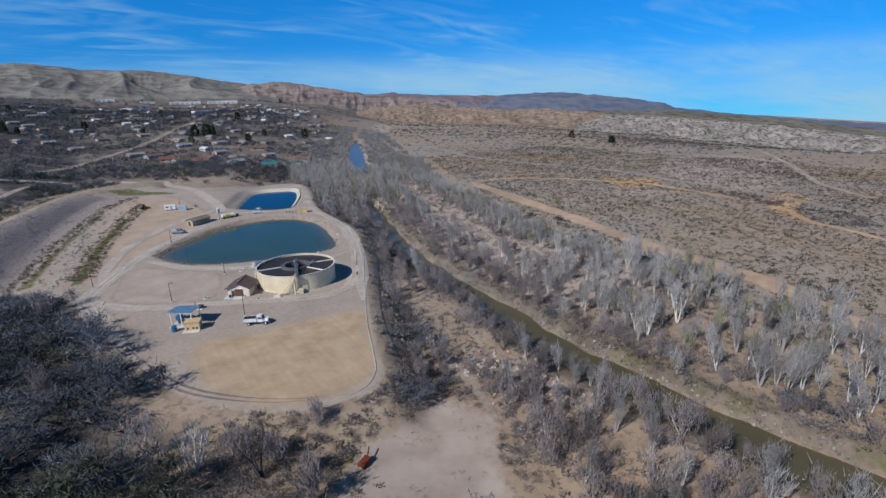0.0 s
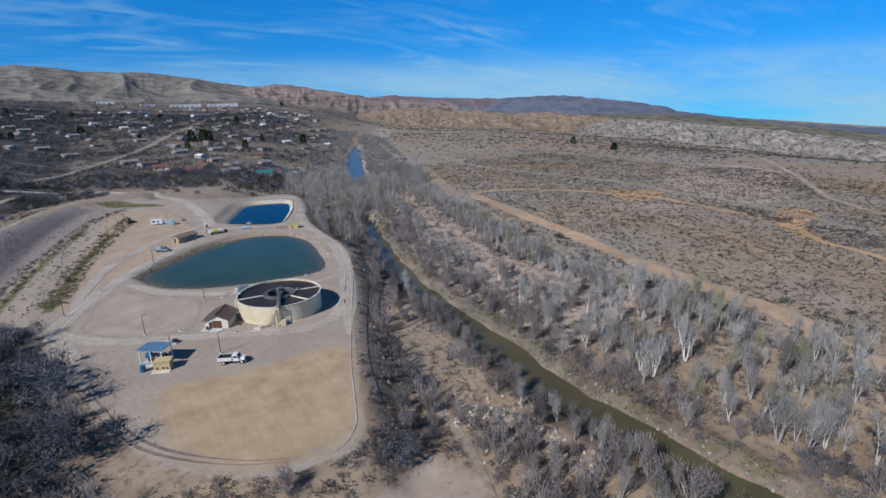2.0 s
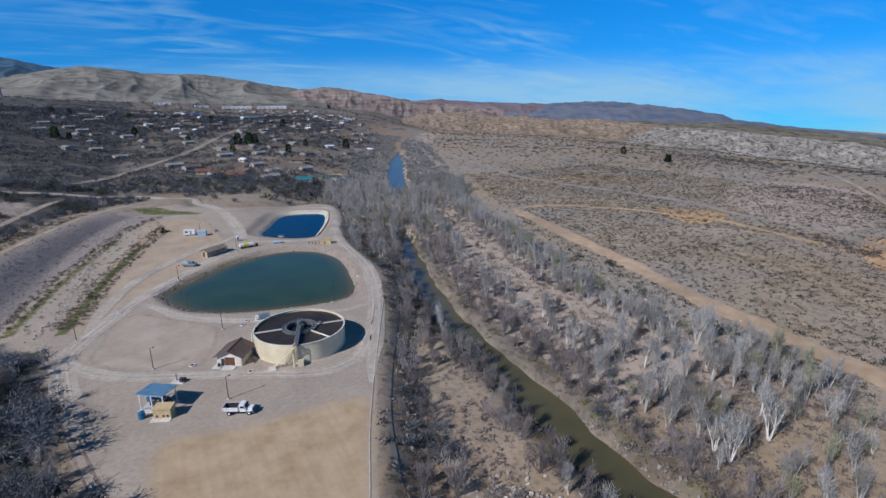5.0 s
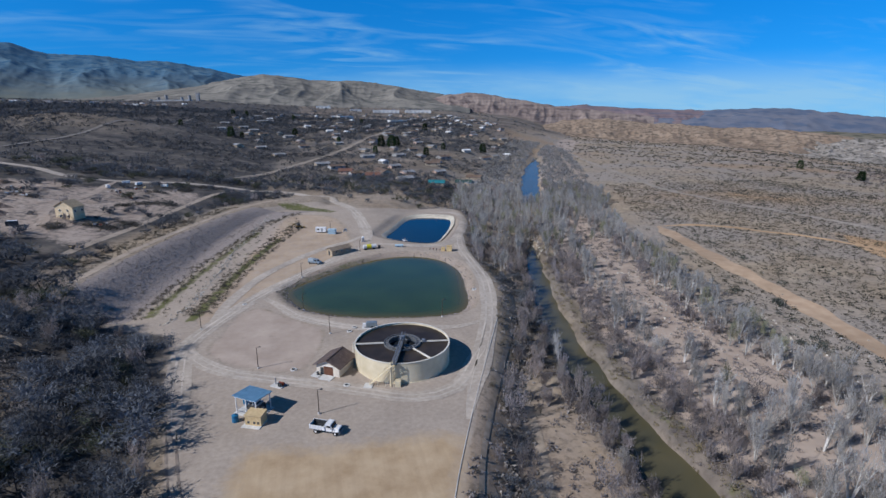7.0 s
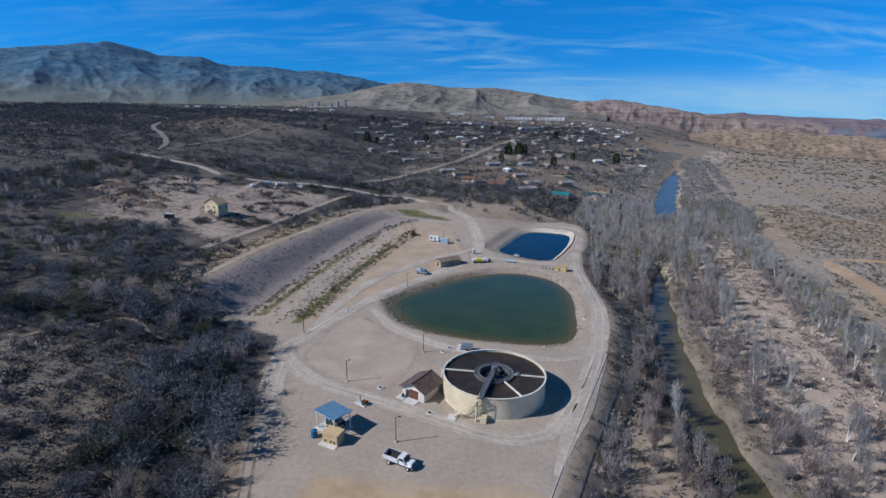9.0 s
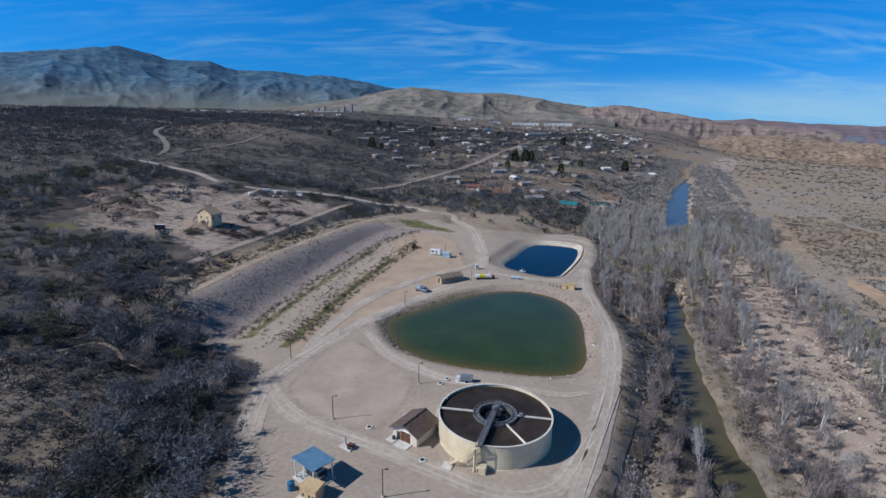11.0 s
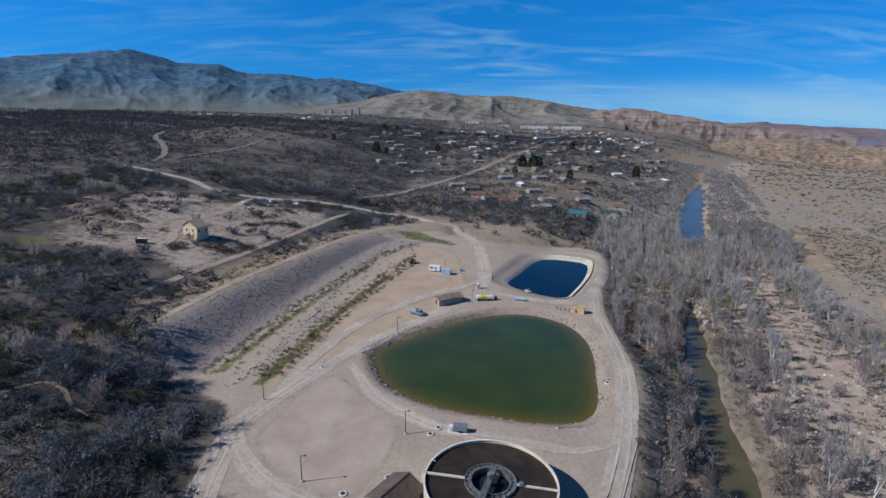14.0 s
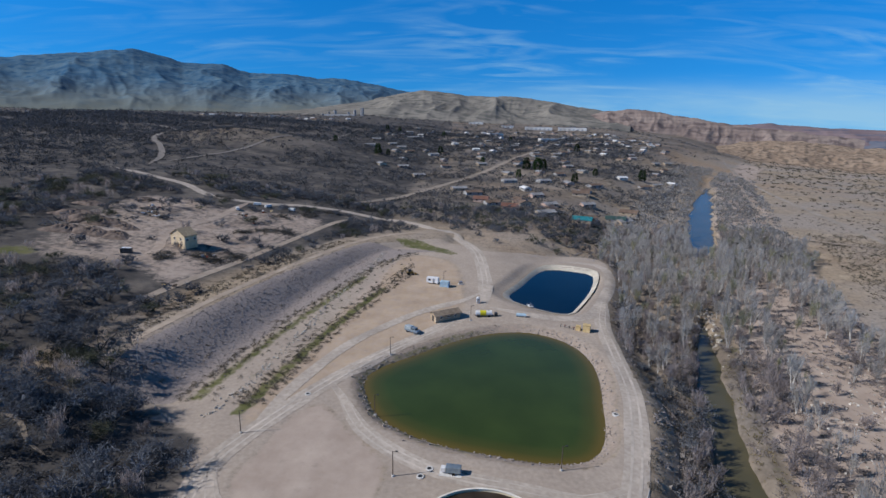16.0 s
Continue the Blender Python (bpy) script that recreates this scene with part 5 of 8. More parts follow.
MAT_MAUVE = wood_joined("mauve_brush_twigs", (0.092, 0.078, 0.076), (0.175, 0.150, 0.145), 0.3)
MAT_RIVER_BRUSH = wood_joined("river_brush_twigs", (0.20, 0.175, 0.168), (0.35, 0.31, 0.295), 0.4)
MAT_BANK_GRASS = wood_joined("bank_grass_blades", (0.19, 0.165, 0.085), (0.32, 0.265, 0.155), 0.4)


def brush_everywhere():
    x, y, z, rnd = scatter(21, 11000, 60, 520, -230, 420, plain_chance)
    joined_tris("plain_shrubs", np.stack([x, y, z, rnd.uniform(0.4, 1.15, len(x)), rnd.uniform(0, 6.28, len(x))], 1), SHRUBS, MAT_SHRUB, "low dry brown desert shrubs")
    x, y, z, rnd = scatter(34, 52000, 85, 460, -190, 330, lambda a, b: (line_distance(a, b, river_line)[0] < -78) * (line_gap(a, b) > 0.5) * (0.25 + 0.85 * (0.5 + 0.5 * waves(a, b, 90, 60))))
    joined_tris("creosote_scrub", np.stack([x, y, z, rnd.uniform(0.5, 1.25, len(x)), rnd.uniform(0, 6.28, len(x))], 1), DOTS, MAT_SHRUB, "dense dotted dark desert scrub", "shrubs")
    x, y, z, rnd = scatter(35, 900, 90, 230, -170, 160, lambda a, b: (line_distance(a, b, river_line)[0] < -70) * (line_distance(a, b, river_line)[0] > -104) * (line_gap(a, b) > 1.5) * (0.2 + 0.8 * smooth(0.0, 0.5, waves(a, b, 89, 40))))
    joined_tris("track_side_bushes", np.stack([x, y, z, rnd.uniform(1.2, 3.0, len(x)), rnd.uniform(0, 6.28, len(x))], 1), FINE, MAT_TRACK_BUSH, "dark grey-green bushes beside dirt track", "bushes")
    x, y, z, rnd = scatter(36, 9000, -235, -58, -120, 70, lambda a, b: base_mask(a, b, 0.5, 2.0) * (0.3 + 0.7 * (0.5 + 0.5 * waves(a, b, 88, 18))))
    joined_tris("low_scrub", np.stack([x, y, z, rnd.uniform(0.45, 1.2, len(x)), rnd.uniform(0, 6.28, len(x))], 1), DOTS, MAT_BRUSH, "low grey-green scrub beside thicket", "shrubs")
    x, y, z, rnd = scatter(37, 4200, -235, -80, -120, 70, lambda a, b: base_mask(a, b, 0.8, 12.0) * (inside_distance(a, b, SCRUB_RING) > -25) * (0.45 + 0.55 * (0.5 + 0.5 * waves(a, b, 87, 24))))
    joined_tris("scrub_bushes", np.stack([x, y, z, rnd.uniform(0.9, 2.5, len(x)), rnd.uniform(0, 6.28, len(x))], 1), FINE, MAT_BRUSH, "dark rounded bushes in open scrub", "bushes")
    x, y, z, rnd = scatter(38, 4600, -62, 24, -112, -70, lambda a, b: base_mask(a, b, 0.3, 1.0) * (inside_distance(a, b, OPEN_SOUTH) < 1) * (0.15 + 0.6 * (0.5 + 0.5 * waves(a, b, 86, 14))))
    joined_tris("bank_shrubs", np.stack([x, y, z, rnd.uniform(0.5, 1.5, len(x)), rnd.uniform(0, 6.28, len(x))], 1), FINE, MAT_GREYWOOD, "grey leafless shrubs on southern bank", "shrubs")
    x, y, z, rnd = scatter(39, 700, -60, -20, -100, -68, lambda a, b: base_mask(a, b, 0.3, 0.6) * (0.2 + 0.8 * smooth(-0.1, 0.4, waves(a, b, 85, 12))))
    joined_tris("green_grass", np.stack([x, y, z, rnd.uniform(0.5, 1.1, len(x)), rnd.uniform(0, 6.28, len(x))], 1), DOTS, MAT_GREEN_GRASS, "fresh olive-green grass at thicket edge", "grass")
    x, y, z, rnd = scatter(22, 30000, 200, 1900, -300, 1900, lambda a, b: plain_chance(a, b) * (np.hypot(a, b) > 420) * 0.75)
    d = np.hypot(x, y)
    joined_tris("far_plain_shrubs", np.stack([x, y, z, rnd.uniform(0.7, 1.5, len(x)) * np.clip(d / 420, 1, 2.3), rnd.uniform(0, 6.28, len(x))], 1), SHRUBS, MAT_SHRUB, "scattered dry shrubs on far plain")

    # darker stands of brush on the plain, each inside its own outline
    for k, (ring, n, lo, hi) in enumerate((([(703, 433), (1078, 577), (597, 149), (521, 154), (512, 281)], 2600, 1.5, 3.2),
                                           ([(448, 115), (479, 94), (443, 38), (366, -18), (345, -15), (390, 42), (396, 79)], 2400, 0.7, 1.6),
                                           ([(269, -47), (274, -67), (250, -90), (236, -84), (245, -60)], 420, 0.8, 1.8),
                                           ([(283, 9), (287, -8), (278, -41), (263, -38), (267, -17)], 420, 0.8, 1.8))):
        q = np.array(ring)
        line = spline(ring, 15, True)
        x, y, z, rnd = scatter(43 + k, n, q[:, 0].min(), q[:, 0].max(), q[:, 1].min(), q[:, 1].max(), lambda a, b: (inside_distance(a, b, line) > 0) * (0.4 + 0.6 * smooth(-0.3, 0.3, waves(a, b, 77, 30))))
        joined_tris("plain_thicket", np.stack([x, y, z, rnd.uniform(lo, hi, len(x)), rnd.uniform(0, 6.28, len(x))], 1), BUSHES, MAT_MAUVE, "mauve-brown leafless brush on the plain", "brush")

    def left_chance(a, b):
        rd, _ = line_distance(a, b, river_line)
        return (1 - 0.8 * np.exp(-((a + 300) / 100) ** 2 - ((b - 640) / 85) ** 2)) * (rd > 30) * (line_gap(a, b) > 1.0) * (inside_distance(a, b, site_ring) < -2) * (inside_distance(a, b, SCRAPYARD) < -2) * (0.12 + 1.1 * smooth(-0.35, 0.45, waves(a, b, 95, 105)) * (0.45 + 0.55 * smooth(-0.3, 0.4, waves(a, b, 94, 38))))
    x, y, z, rnd = scatter(23, 30000, -900, 330, 300, 1250, lambda a, b: left_chance(a, b) + 0.5 * (left_chance(a, b) > 0) * smooth(-250, -320, a) * smooth(760, 560, b))
    d = np.hypot(x, y)
    joined_tris("slope_brush", np.stack([x, y, z, rnd.uniform(2.0, 4.8, len(x)) * np.clip(d / 700, 0.8, 1.8), rnd.uniform(0, 6.28, len(x))], 1), BUSHES, MAT_BRUSH, "dark grey brush and bare trees on slopes", "brush")
    x, y, z, rnd = scatter(24, 5200, -1700, 700, 1100, 2300, lambda a, b: left_chance(a, b))
    joined_tris("far_brush", np.stack([x, y, z, rnd.uniform(3.0, 6.5, len(x)), rnd.uniform(0, 6.28, len(x))], 1), BUSHES, MAT_BRUSH, "far dark brush below the hills", "brush")
    x, y, z, rnd = scatter(25, 9000, -900, -300, -200, 700, lambda a, b: left_chance(a, b))
    joined_tris("west_brush", np.stack([x, y, z, rnd.uniform(2.0, 4.4, len(x)), rnd.uniform(0, 6.28, len(x))], 1), BUSHES, MAT_BRUSH, "dark brush covering the western slope", "brush")

    def scrub_chance(a, b):
        rd, _ = line_distance(a, b, river_line)
        return base_mask(a, b, 0.5, 1.0) * ((np.abs(rd) > 9) & (np.abs(rd) < 75) | (inside_distance(a, b, SCRUB_RING) > -8)) * (0.2 + 0.8 * (0.5 + 0.5 * waves(a, b, 97, 22))) * (inside_distance(a, b, OPEN_SOUTH) < 0)
    x, y, z, rnd = scatter(26, 30000, -160, 170, -180, 260, scrub_chance)
    joined_tris("undergrowth", np.stack([x, y, z, rnd.uniform(0.35, 1.5, len(x)), rnd.uniform(0, 6.28, len(x))], 1), SHRUBS, MAT_GREYWOOD, "grey leafless undergrowth", "undergrowth")
    x, y, z, rnd = scatter(40, 9000, 40, 175, -180, 200, lambda a, b: base_mask(a, b, 0.5, 1.0) * bank_band(a, b))
    joined_tris("river_brush", np.stack([x, y, z, rnd.uniform(0.7, 2.3, len(x)), rnd.uniform(0, 6.28, len(x))], 1), FINE, MAT_RIVER_BRUSH, "tangled grey-brown brush along river", "brush")
    def east_bank(a, b):
        sd = inside_distance(a, b, site_ring)
        return (sd < -1.8) * (sd > -15) * (line_gap(a, b) > 0.2) * (0.35 + 0.65 * smooth(-0.3, 0.4, waves(a, b, 78, 15)))
    x, y, z, rnd = scatter(42, 5200, -4, 95, -72, 150, east_bank)
    joined_tris("embankment_brush", np.stack([x, y, z, rnd.uniform(0.5, 1.5, len(x)), rnd.uniform(0, 6.28, len(x))], 1), FINE, MAT_LEVEE_SCRUB, "brown scrub on the site's river embankment", "scrub")
    x, y, z, rnd = scatter(41, 16000, 30, 110, -180, 130, lambda a, b: (bank_room(a, b) > 0.3) * (bank_room(a, b) < 5.0) * (0.3 + 0.7 * smooth(-0.3, 0.3, waves(a, b, 83, 16))))
    joined_tris("bank_grass", np.stack([x, y, z, rnd.uniform(0.4, 1.1, len(x)), rnd.uniform(0, 6.28, len(x))], 1), DOTS, MAT_BANK_GRASS, "straw and olive grass on river bank", "grass")
    x, y, z, rnd = scatter(27, 9000, -60, 130, -170, 130, lambda a, b: base_mask(a, b, 0.4, 0.4) * (np.abs(line_distance(a, b, river_line)[0]) > 6.5) * 0.6)
    joined_tris("dry_grass", np.stack([x, y, z, rnd.uniform(0.3, 0.8, len(x)), rnd.uniform(0, 6.28, len(x))], 1), GRASSES, MAT_DRY_GRASS, "dry straw-coloured grass tufts", "grass")
    x, y, z, rnd = scatter(28, 9500, 60, 460, 240, 900, lambda a, b: (np.abs(line_distance(a, b, river_line)[0]) > np.where(b > 620, 2, 12)) * (np.abs(line_distance(a, b, river_line)[0]) < 62) * (line_gap(a, b) > 1) * 0.9)
    joined_tris("far_river_woods", np.stack([x, y, z, rnd.uniform(2.6, 5.2, len(x)), rnd.uniform(0, 6.28, len(x))], 1), BUSHES, MAT_FARWOOD, "bare grey woods along the far river", "woods")

    def levee_chance(a, b):
        d, _ = line_distance(a, b, levee_line)
        return (b > 50) * (b < 215) * (line_gap(a, b) > 0.4) * np.maximum.reduce([(d > 1) * (d < 13) * 0.95, (d < -2) * (d > -26) * 0.025, (d < -26) * (d > -32) * 1.1, (d < -32) * (d > -43) * 0.10, (d < -43) * (d > -52) * 1.2]) * (0.3 + 0.7 * (0.5 + 0.5 * waves(a, b, 93, 14)))
    x, y, z, rnd = scatter(33, 13000, -135, -30, 45, 220, levee_chance)
    joined_tris("levee_scrub", np.stack([x, y, z, rnd.uniform(0.35, 1.1, len(x)), rnd.uniform(0, 6.28, len(x))], 1), FINE, MAT_LEVEE_SCRUB, "low brown scrub on levee slopes", "scrub")
    yr = np.random.RandomState(61)
    spots = np.array([(-142, 149, 4, 18), (-129, 157, 4, 18), (-121, 154, 4, 20), (-115, 164, 4, 18), (-129, 205, 4, 18), (-120, 214, 5, 24), (-110, 218, 5, 22), (-123, 251, 5, 20),
                      (-111, 267, 5, 22), (-99, 286, 5, 18), (-178, 277, 5, 14), (-170, 273, 4, 12), (-174, 205, 3, 7), (-182, 113, 5, 22), (-172, 118, 5, 22), (-164, 112, 5, 20), (-205, 238, 4, 7), (-193, 220, 3, 6)])
    rows = np.concatenate([np.column_stack([yr.normal(a, s * 0.62, int(n * 1.5)), yr.normal(b, s * 0.62, int(n * 1.5)), yr.uniform(0.9, 2.4, int(n * 1.5)), yr.uniform(0, 6.28, int(n * 1.5))]) for a, b, s, n in spots])
    joined_tris("brush_pile", np.column_stack([rows[:, 0], rows[:, 1], height(rows[:, 0], rows[:, 1]), rows[:, 2], rows[:, 3]]), FINE, MAT_YARD_BRUSH, "dark dense brush clumps in dirt yard", "brush")
    yx, yy, yz, yr = scatter(29, 10, -220, -95, 110, 280, lambda a, b: (inside_distance(a, b, SCRAPYARD) > -6) * (line_gap(a, b) > 1.5) * (0.15 + 0.7 * (0.5 + 0.5 * waves(a, b, 99, 45))))
    joined_tris("yard_brush", np.stack([yx, yy, yz, yr.uniform(1.0, 3.2, len(yx)), yr.uniform(0, 6.28, len(yx))], 1), BUSHES, MAT_BRUSH, "dark brush mounds in dirt yard", "brush")
    tx, ty, tz, tr = scatter(30, 12000, -220, 420, 310, 1500, lambda a, b: left_chance(a, b) * (line_gap(a, b) > 4) * 0.8)
    joined_tris("town_trees", np.stack([tx, ty, tz, tr.uniform(2.6, 5.4, len(tx)), tr.uniform(0, 6.28, len(tx))], 1), BUSHES, MAT_TOWNWOOD, "bare grey trees between houses of town", "trees")


brush_everywhere()

# ---- things: helpers ----
def part(name, bm, material, parent, label=""):
    me = bpy.data.meshes.new(name)
    bm.to_mesh(me); bm.free()
    me.materials.append(material)
    ob = new(name, me)
    ob.parent = parent
    return tagged(ob, label)


def box(bm, c, s, rz=0.0, bevel=0.0, rx=0.0, ry=0.0):
    m = pose(*c, rx, ry, rz) @ Matrix.Diagonal((*s, 1))
    got = bmesh.ops.create_cube(bm, size=1.0, matrix=m)
    if bevel:
        edges = {e for v in got["verts"] for e in v.link_edges}
        bmesh.ops.bevel(bm, geom=list(edges), offset=bevel, segments=2, affect="EDGES", profile=0.6)
    return bm


def rod(bm, a, b, r, r2=None, seg=8):
    a, b = Vector(a), Vector(b)
    d = b - a
    m = Matrix.Translation((a + b) / 2) @ d.to_track_quat("Z", "Y").to_matrix().to_4x4()
    bmesh.ops.create_cone(bm, cap_ends=True, segments=seg, radius1=r, radius2=r if r2 is None else r2, depth=d.length, matrix=m)
    return bm


def lathe(bm, profile, seg=64, c=(0, 0)):
    """Turn a profile of (radius, z) round the upright axis."""
    rings = [[bm.verts.new((c[0] + r * math.cos(6.28319 * k / seg), c[1] + r * math.sin(6.28319 * k / seg), z)) for k in range(seg)] for r, z in profile]
    for p, q in zip(rings, rings[1:]):
        for k in range(seg):
            bm.faces.new((p[k], p[(k + 1) % seg], q[(k + 1) % seg], q[k]))
    return bm


def disc(bm, r, z, seg=64, c=(0, 0)):
    bm.faces.new([bm.verts.new((c[0] + r * math.cos(6.28319 * k / seg), c[1] + r * math.sin(6.28319 * k / seg), z)) for k in range(seg)])
    return bm


def gable(bm, w, d, eave, ridge, over=0.5, thick=0.16):
    """Two roof slopes with the ridge along y."""
    for s in (-1, 1):
        top = [(0, -d / 2 - over, ridge), (0, d / 2 + over, ridge), (s * (w / 2 + over), d / 2 + over, eave - over * (ridge - eave) / (w / 2)), (s * (w / 2 + over), -d / 2 - over, eave - over * (ridge - eave) / (w / 2))]
        v = [bm.verts.new(p) for p in top] + [bm.verts.new((p[0], p[1], p[2] - thick)) for p in top]
        for f in ((0, 1, 2, 3), (7, 6, 5, 4), (0, 3, 7, 4), (1, 5, 6, 2), (2, 6, 7, 3), (0, 4, 5, 1)):
            bm.faces.new([v[i] for i in f])
    bmesh.ops.recalc_face_normals(bm, faces=bm.faces)
    return bm


def gable_walls(bm, w, d, eave, ridge):
    v = [bm.verts.new(p) for p in ((-w / 2, -d / 2, -0.3), (w / 2, -d / 2, -0.3), (w / 2, -d / 2, eave), (0, -d / 2, ridge), (-w / 2, -d / 2, eave),
                                   (-w / 2, d / 2, -0.3), (w / 2, d / 2, -0.3), (w / 2, d / 2, eave), (0, d / 2, ridge), (-w / 2, d / 2, eave))]
    for f in ((0, 1, 2, 3, 4), (9, 8, 7, 6, 5), (1, 6, 7, 2), (5, 0, 4, 9)):
        bm.faces.new([v[i] for i in f])
    return bm


def thing(name, label, category, x, y, rz=0.0, group="", z=None):
    ob = new(name)
    ob.matrix_basis = pose(x, y, ground(x, y) if z is None else z, 0, 0, rz)
    return tagged(ob, label, category, group)


NEWBM = bmesh.new
MAT_TANK = tone("cream_tank_steel", (0.62, 0.53, 0.36), (0.70, 0.61, 0.44), 0.5, 0.55)
MAT_RIM = tone("pale_rim_paint", (0.62, 0.58, 0.50), (0.72, 0.68, 0.6), 1.0, 0.6)
MAT_SLUDGE = tone("dark_tank_liquor", (0.030, 0.022, 0.016), (0.052, 0.040, 0.030), 0.35, 0.45)
MAT_STEEL = tone("galvanised_steel", (0.30, 0.31, 0.33), (0.44, 0.45, 0.47), 1.5, 0.45, 0.6)
MAT_WELL = tone("wet_grey_steel", (0.12, 0.125, 0.13), (0.24, 0.245, 0.25), 1.2, 0.5, 0.3)
MAT_DARKSTEEL = tone("dark_steel", (0.045, 0.048, 0.052), (0.09, 0.095, 0.10), 1.5, 0.5, 0.4)
MAT_WHITE_PAINT = tone("white_paint", (0.70, 0.70, 0.70), (0.82, 0.82, 0.81), 1.2, 0.4)
MAT_ROOF_BROWN = tone("brown_metal_roof", (0.115, 0.083, 0.070), (0.155, 0.115, 0.098), 0.8, 0.5)
MAT_STUCCO = tone("beige_wall", (0.56, 0.50, 0.42), (0.66, 0.60, 0.51), 1.0, 0.85)
MAT_DOOR_BROWN = tone("brown_roll_door", (0.11, 0.05, 0.032), (0.16, 0.075, 0.048), 1.2, 0.5)
MAT_CONCRETE = tone("pale_concrete", (0.50, 0.49, 0.47), (0.62, 0.61, 0.58), 1.0, 0.85)
MAT_BLUE_ROOF = tone("blue_metal_roof", (0.13, 0.27, 0.40), (0.17, 0.32, 0.47), 0.7, 0.4)
MAT_BLUE_BIN = tone("blue_plastic", (0.015, 0.12, 0.24), (0.03, 0.17, 0.32), 1.2, 0.45)
MAT_TAN_BOX = tone("tan_plywood", (0.50, 0.37, 0.20), (0.60, 0.46, 0.27), 1.4, 0.7)
MAT_GLASS = tone("dark_window_glass", (0.012, 0.015, 0.02), (0.025, 0.03, 0.036), 1.0, 0.08)
MAT_RUBBER = tone("black_rubber", (0.012, 0.012, 0.012), (0.03, 0.03, 0.03), 3.0, 0.8)
MAT_POLE = tone("brown_wood_pole", (0.07, 0.052, 0.042), (0.12, 0.092, 0.075), 2.0, 0.85)
MAT_YELLOW = tone("yellow_paint", (0.62, 0.55, 0.03), (0.74, 0.66, 0.06), 1.5, 0.45)
MAT_PALE_BLUE = tone("pale_blue_paint", (0.36, 0.50, 0.58), (0.46, 0.60, 0.68), 1.0, 0.5)
MAT_CAR_GREY = tone("grey_blue_metal", (0.20, 0.26, 0.31), (0.30, 0.36, 0.41), 1.0, 0.35, 0.4)
MAT_WOOD_BOX = tone("yellow_timber", (0.52, 0.38, 0.18), (0.62, 0.47, 0.25), 1.0, 0.75)
MAT_RUST = tone("rusty_red_iron", (0.16, 0.035, 0.018), (0.26, 0.065, 0.03), 1.5, 0.8)
MAT_CAT_YELLOW = tone("faded_machine_yellow", (0.22, 0.14, 0.03), (0.32, 0.21, 0.06), 1.2, 0.6)
MAT_ROCK = tone("pale_rock", (0.34, 0.31, 0.27), (0.55, 0.52, 0.47), 0.6, 0.95, per_island=0.3)
MAT_DARK_ROCK = tone("grey_rock", (0.16, 0.145, 0.135), (0.30, 0.275, 0.255), 0.6, 0.95, per_island=0.35)


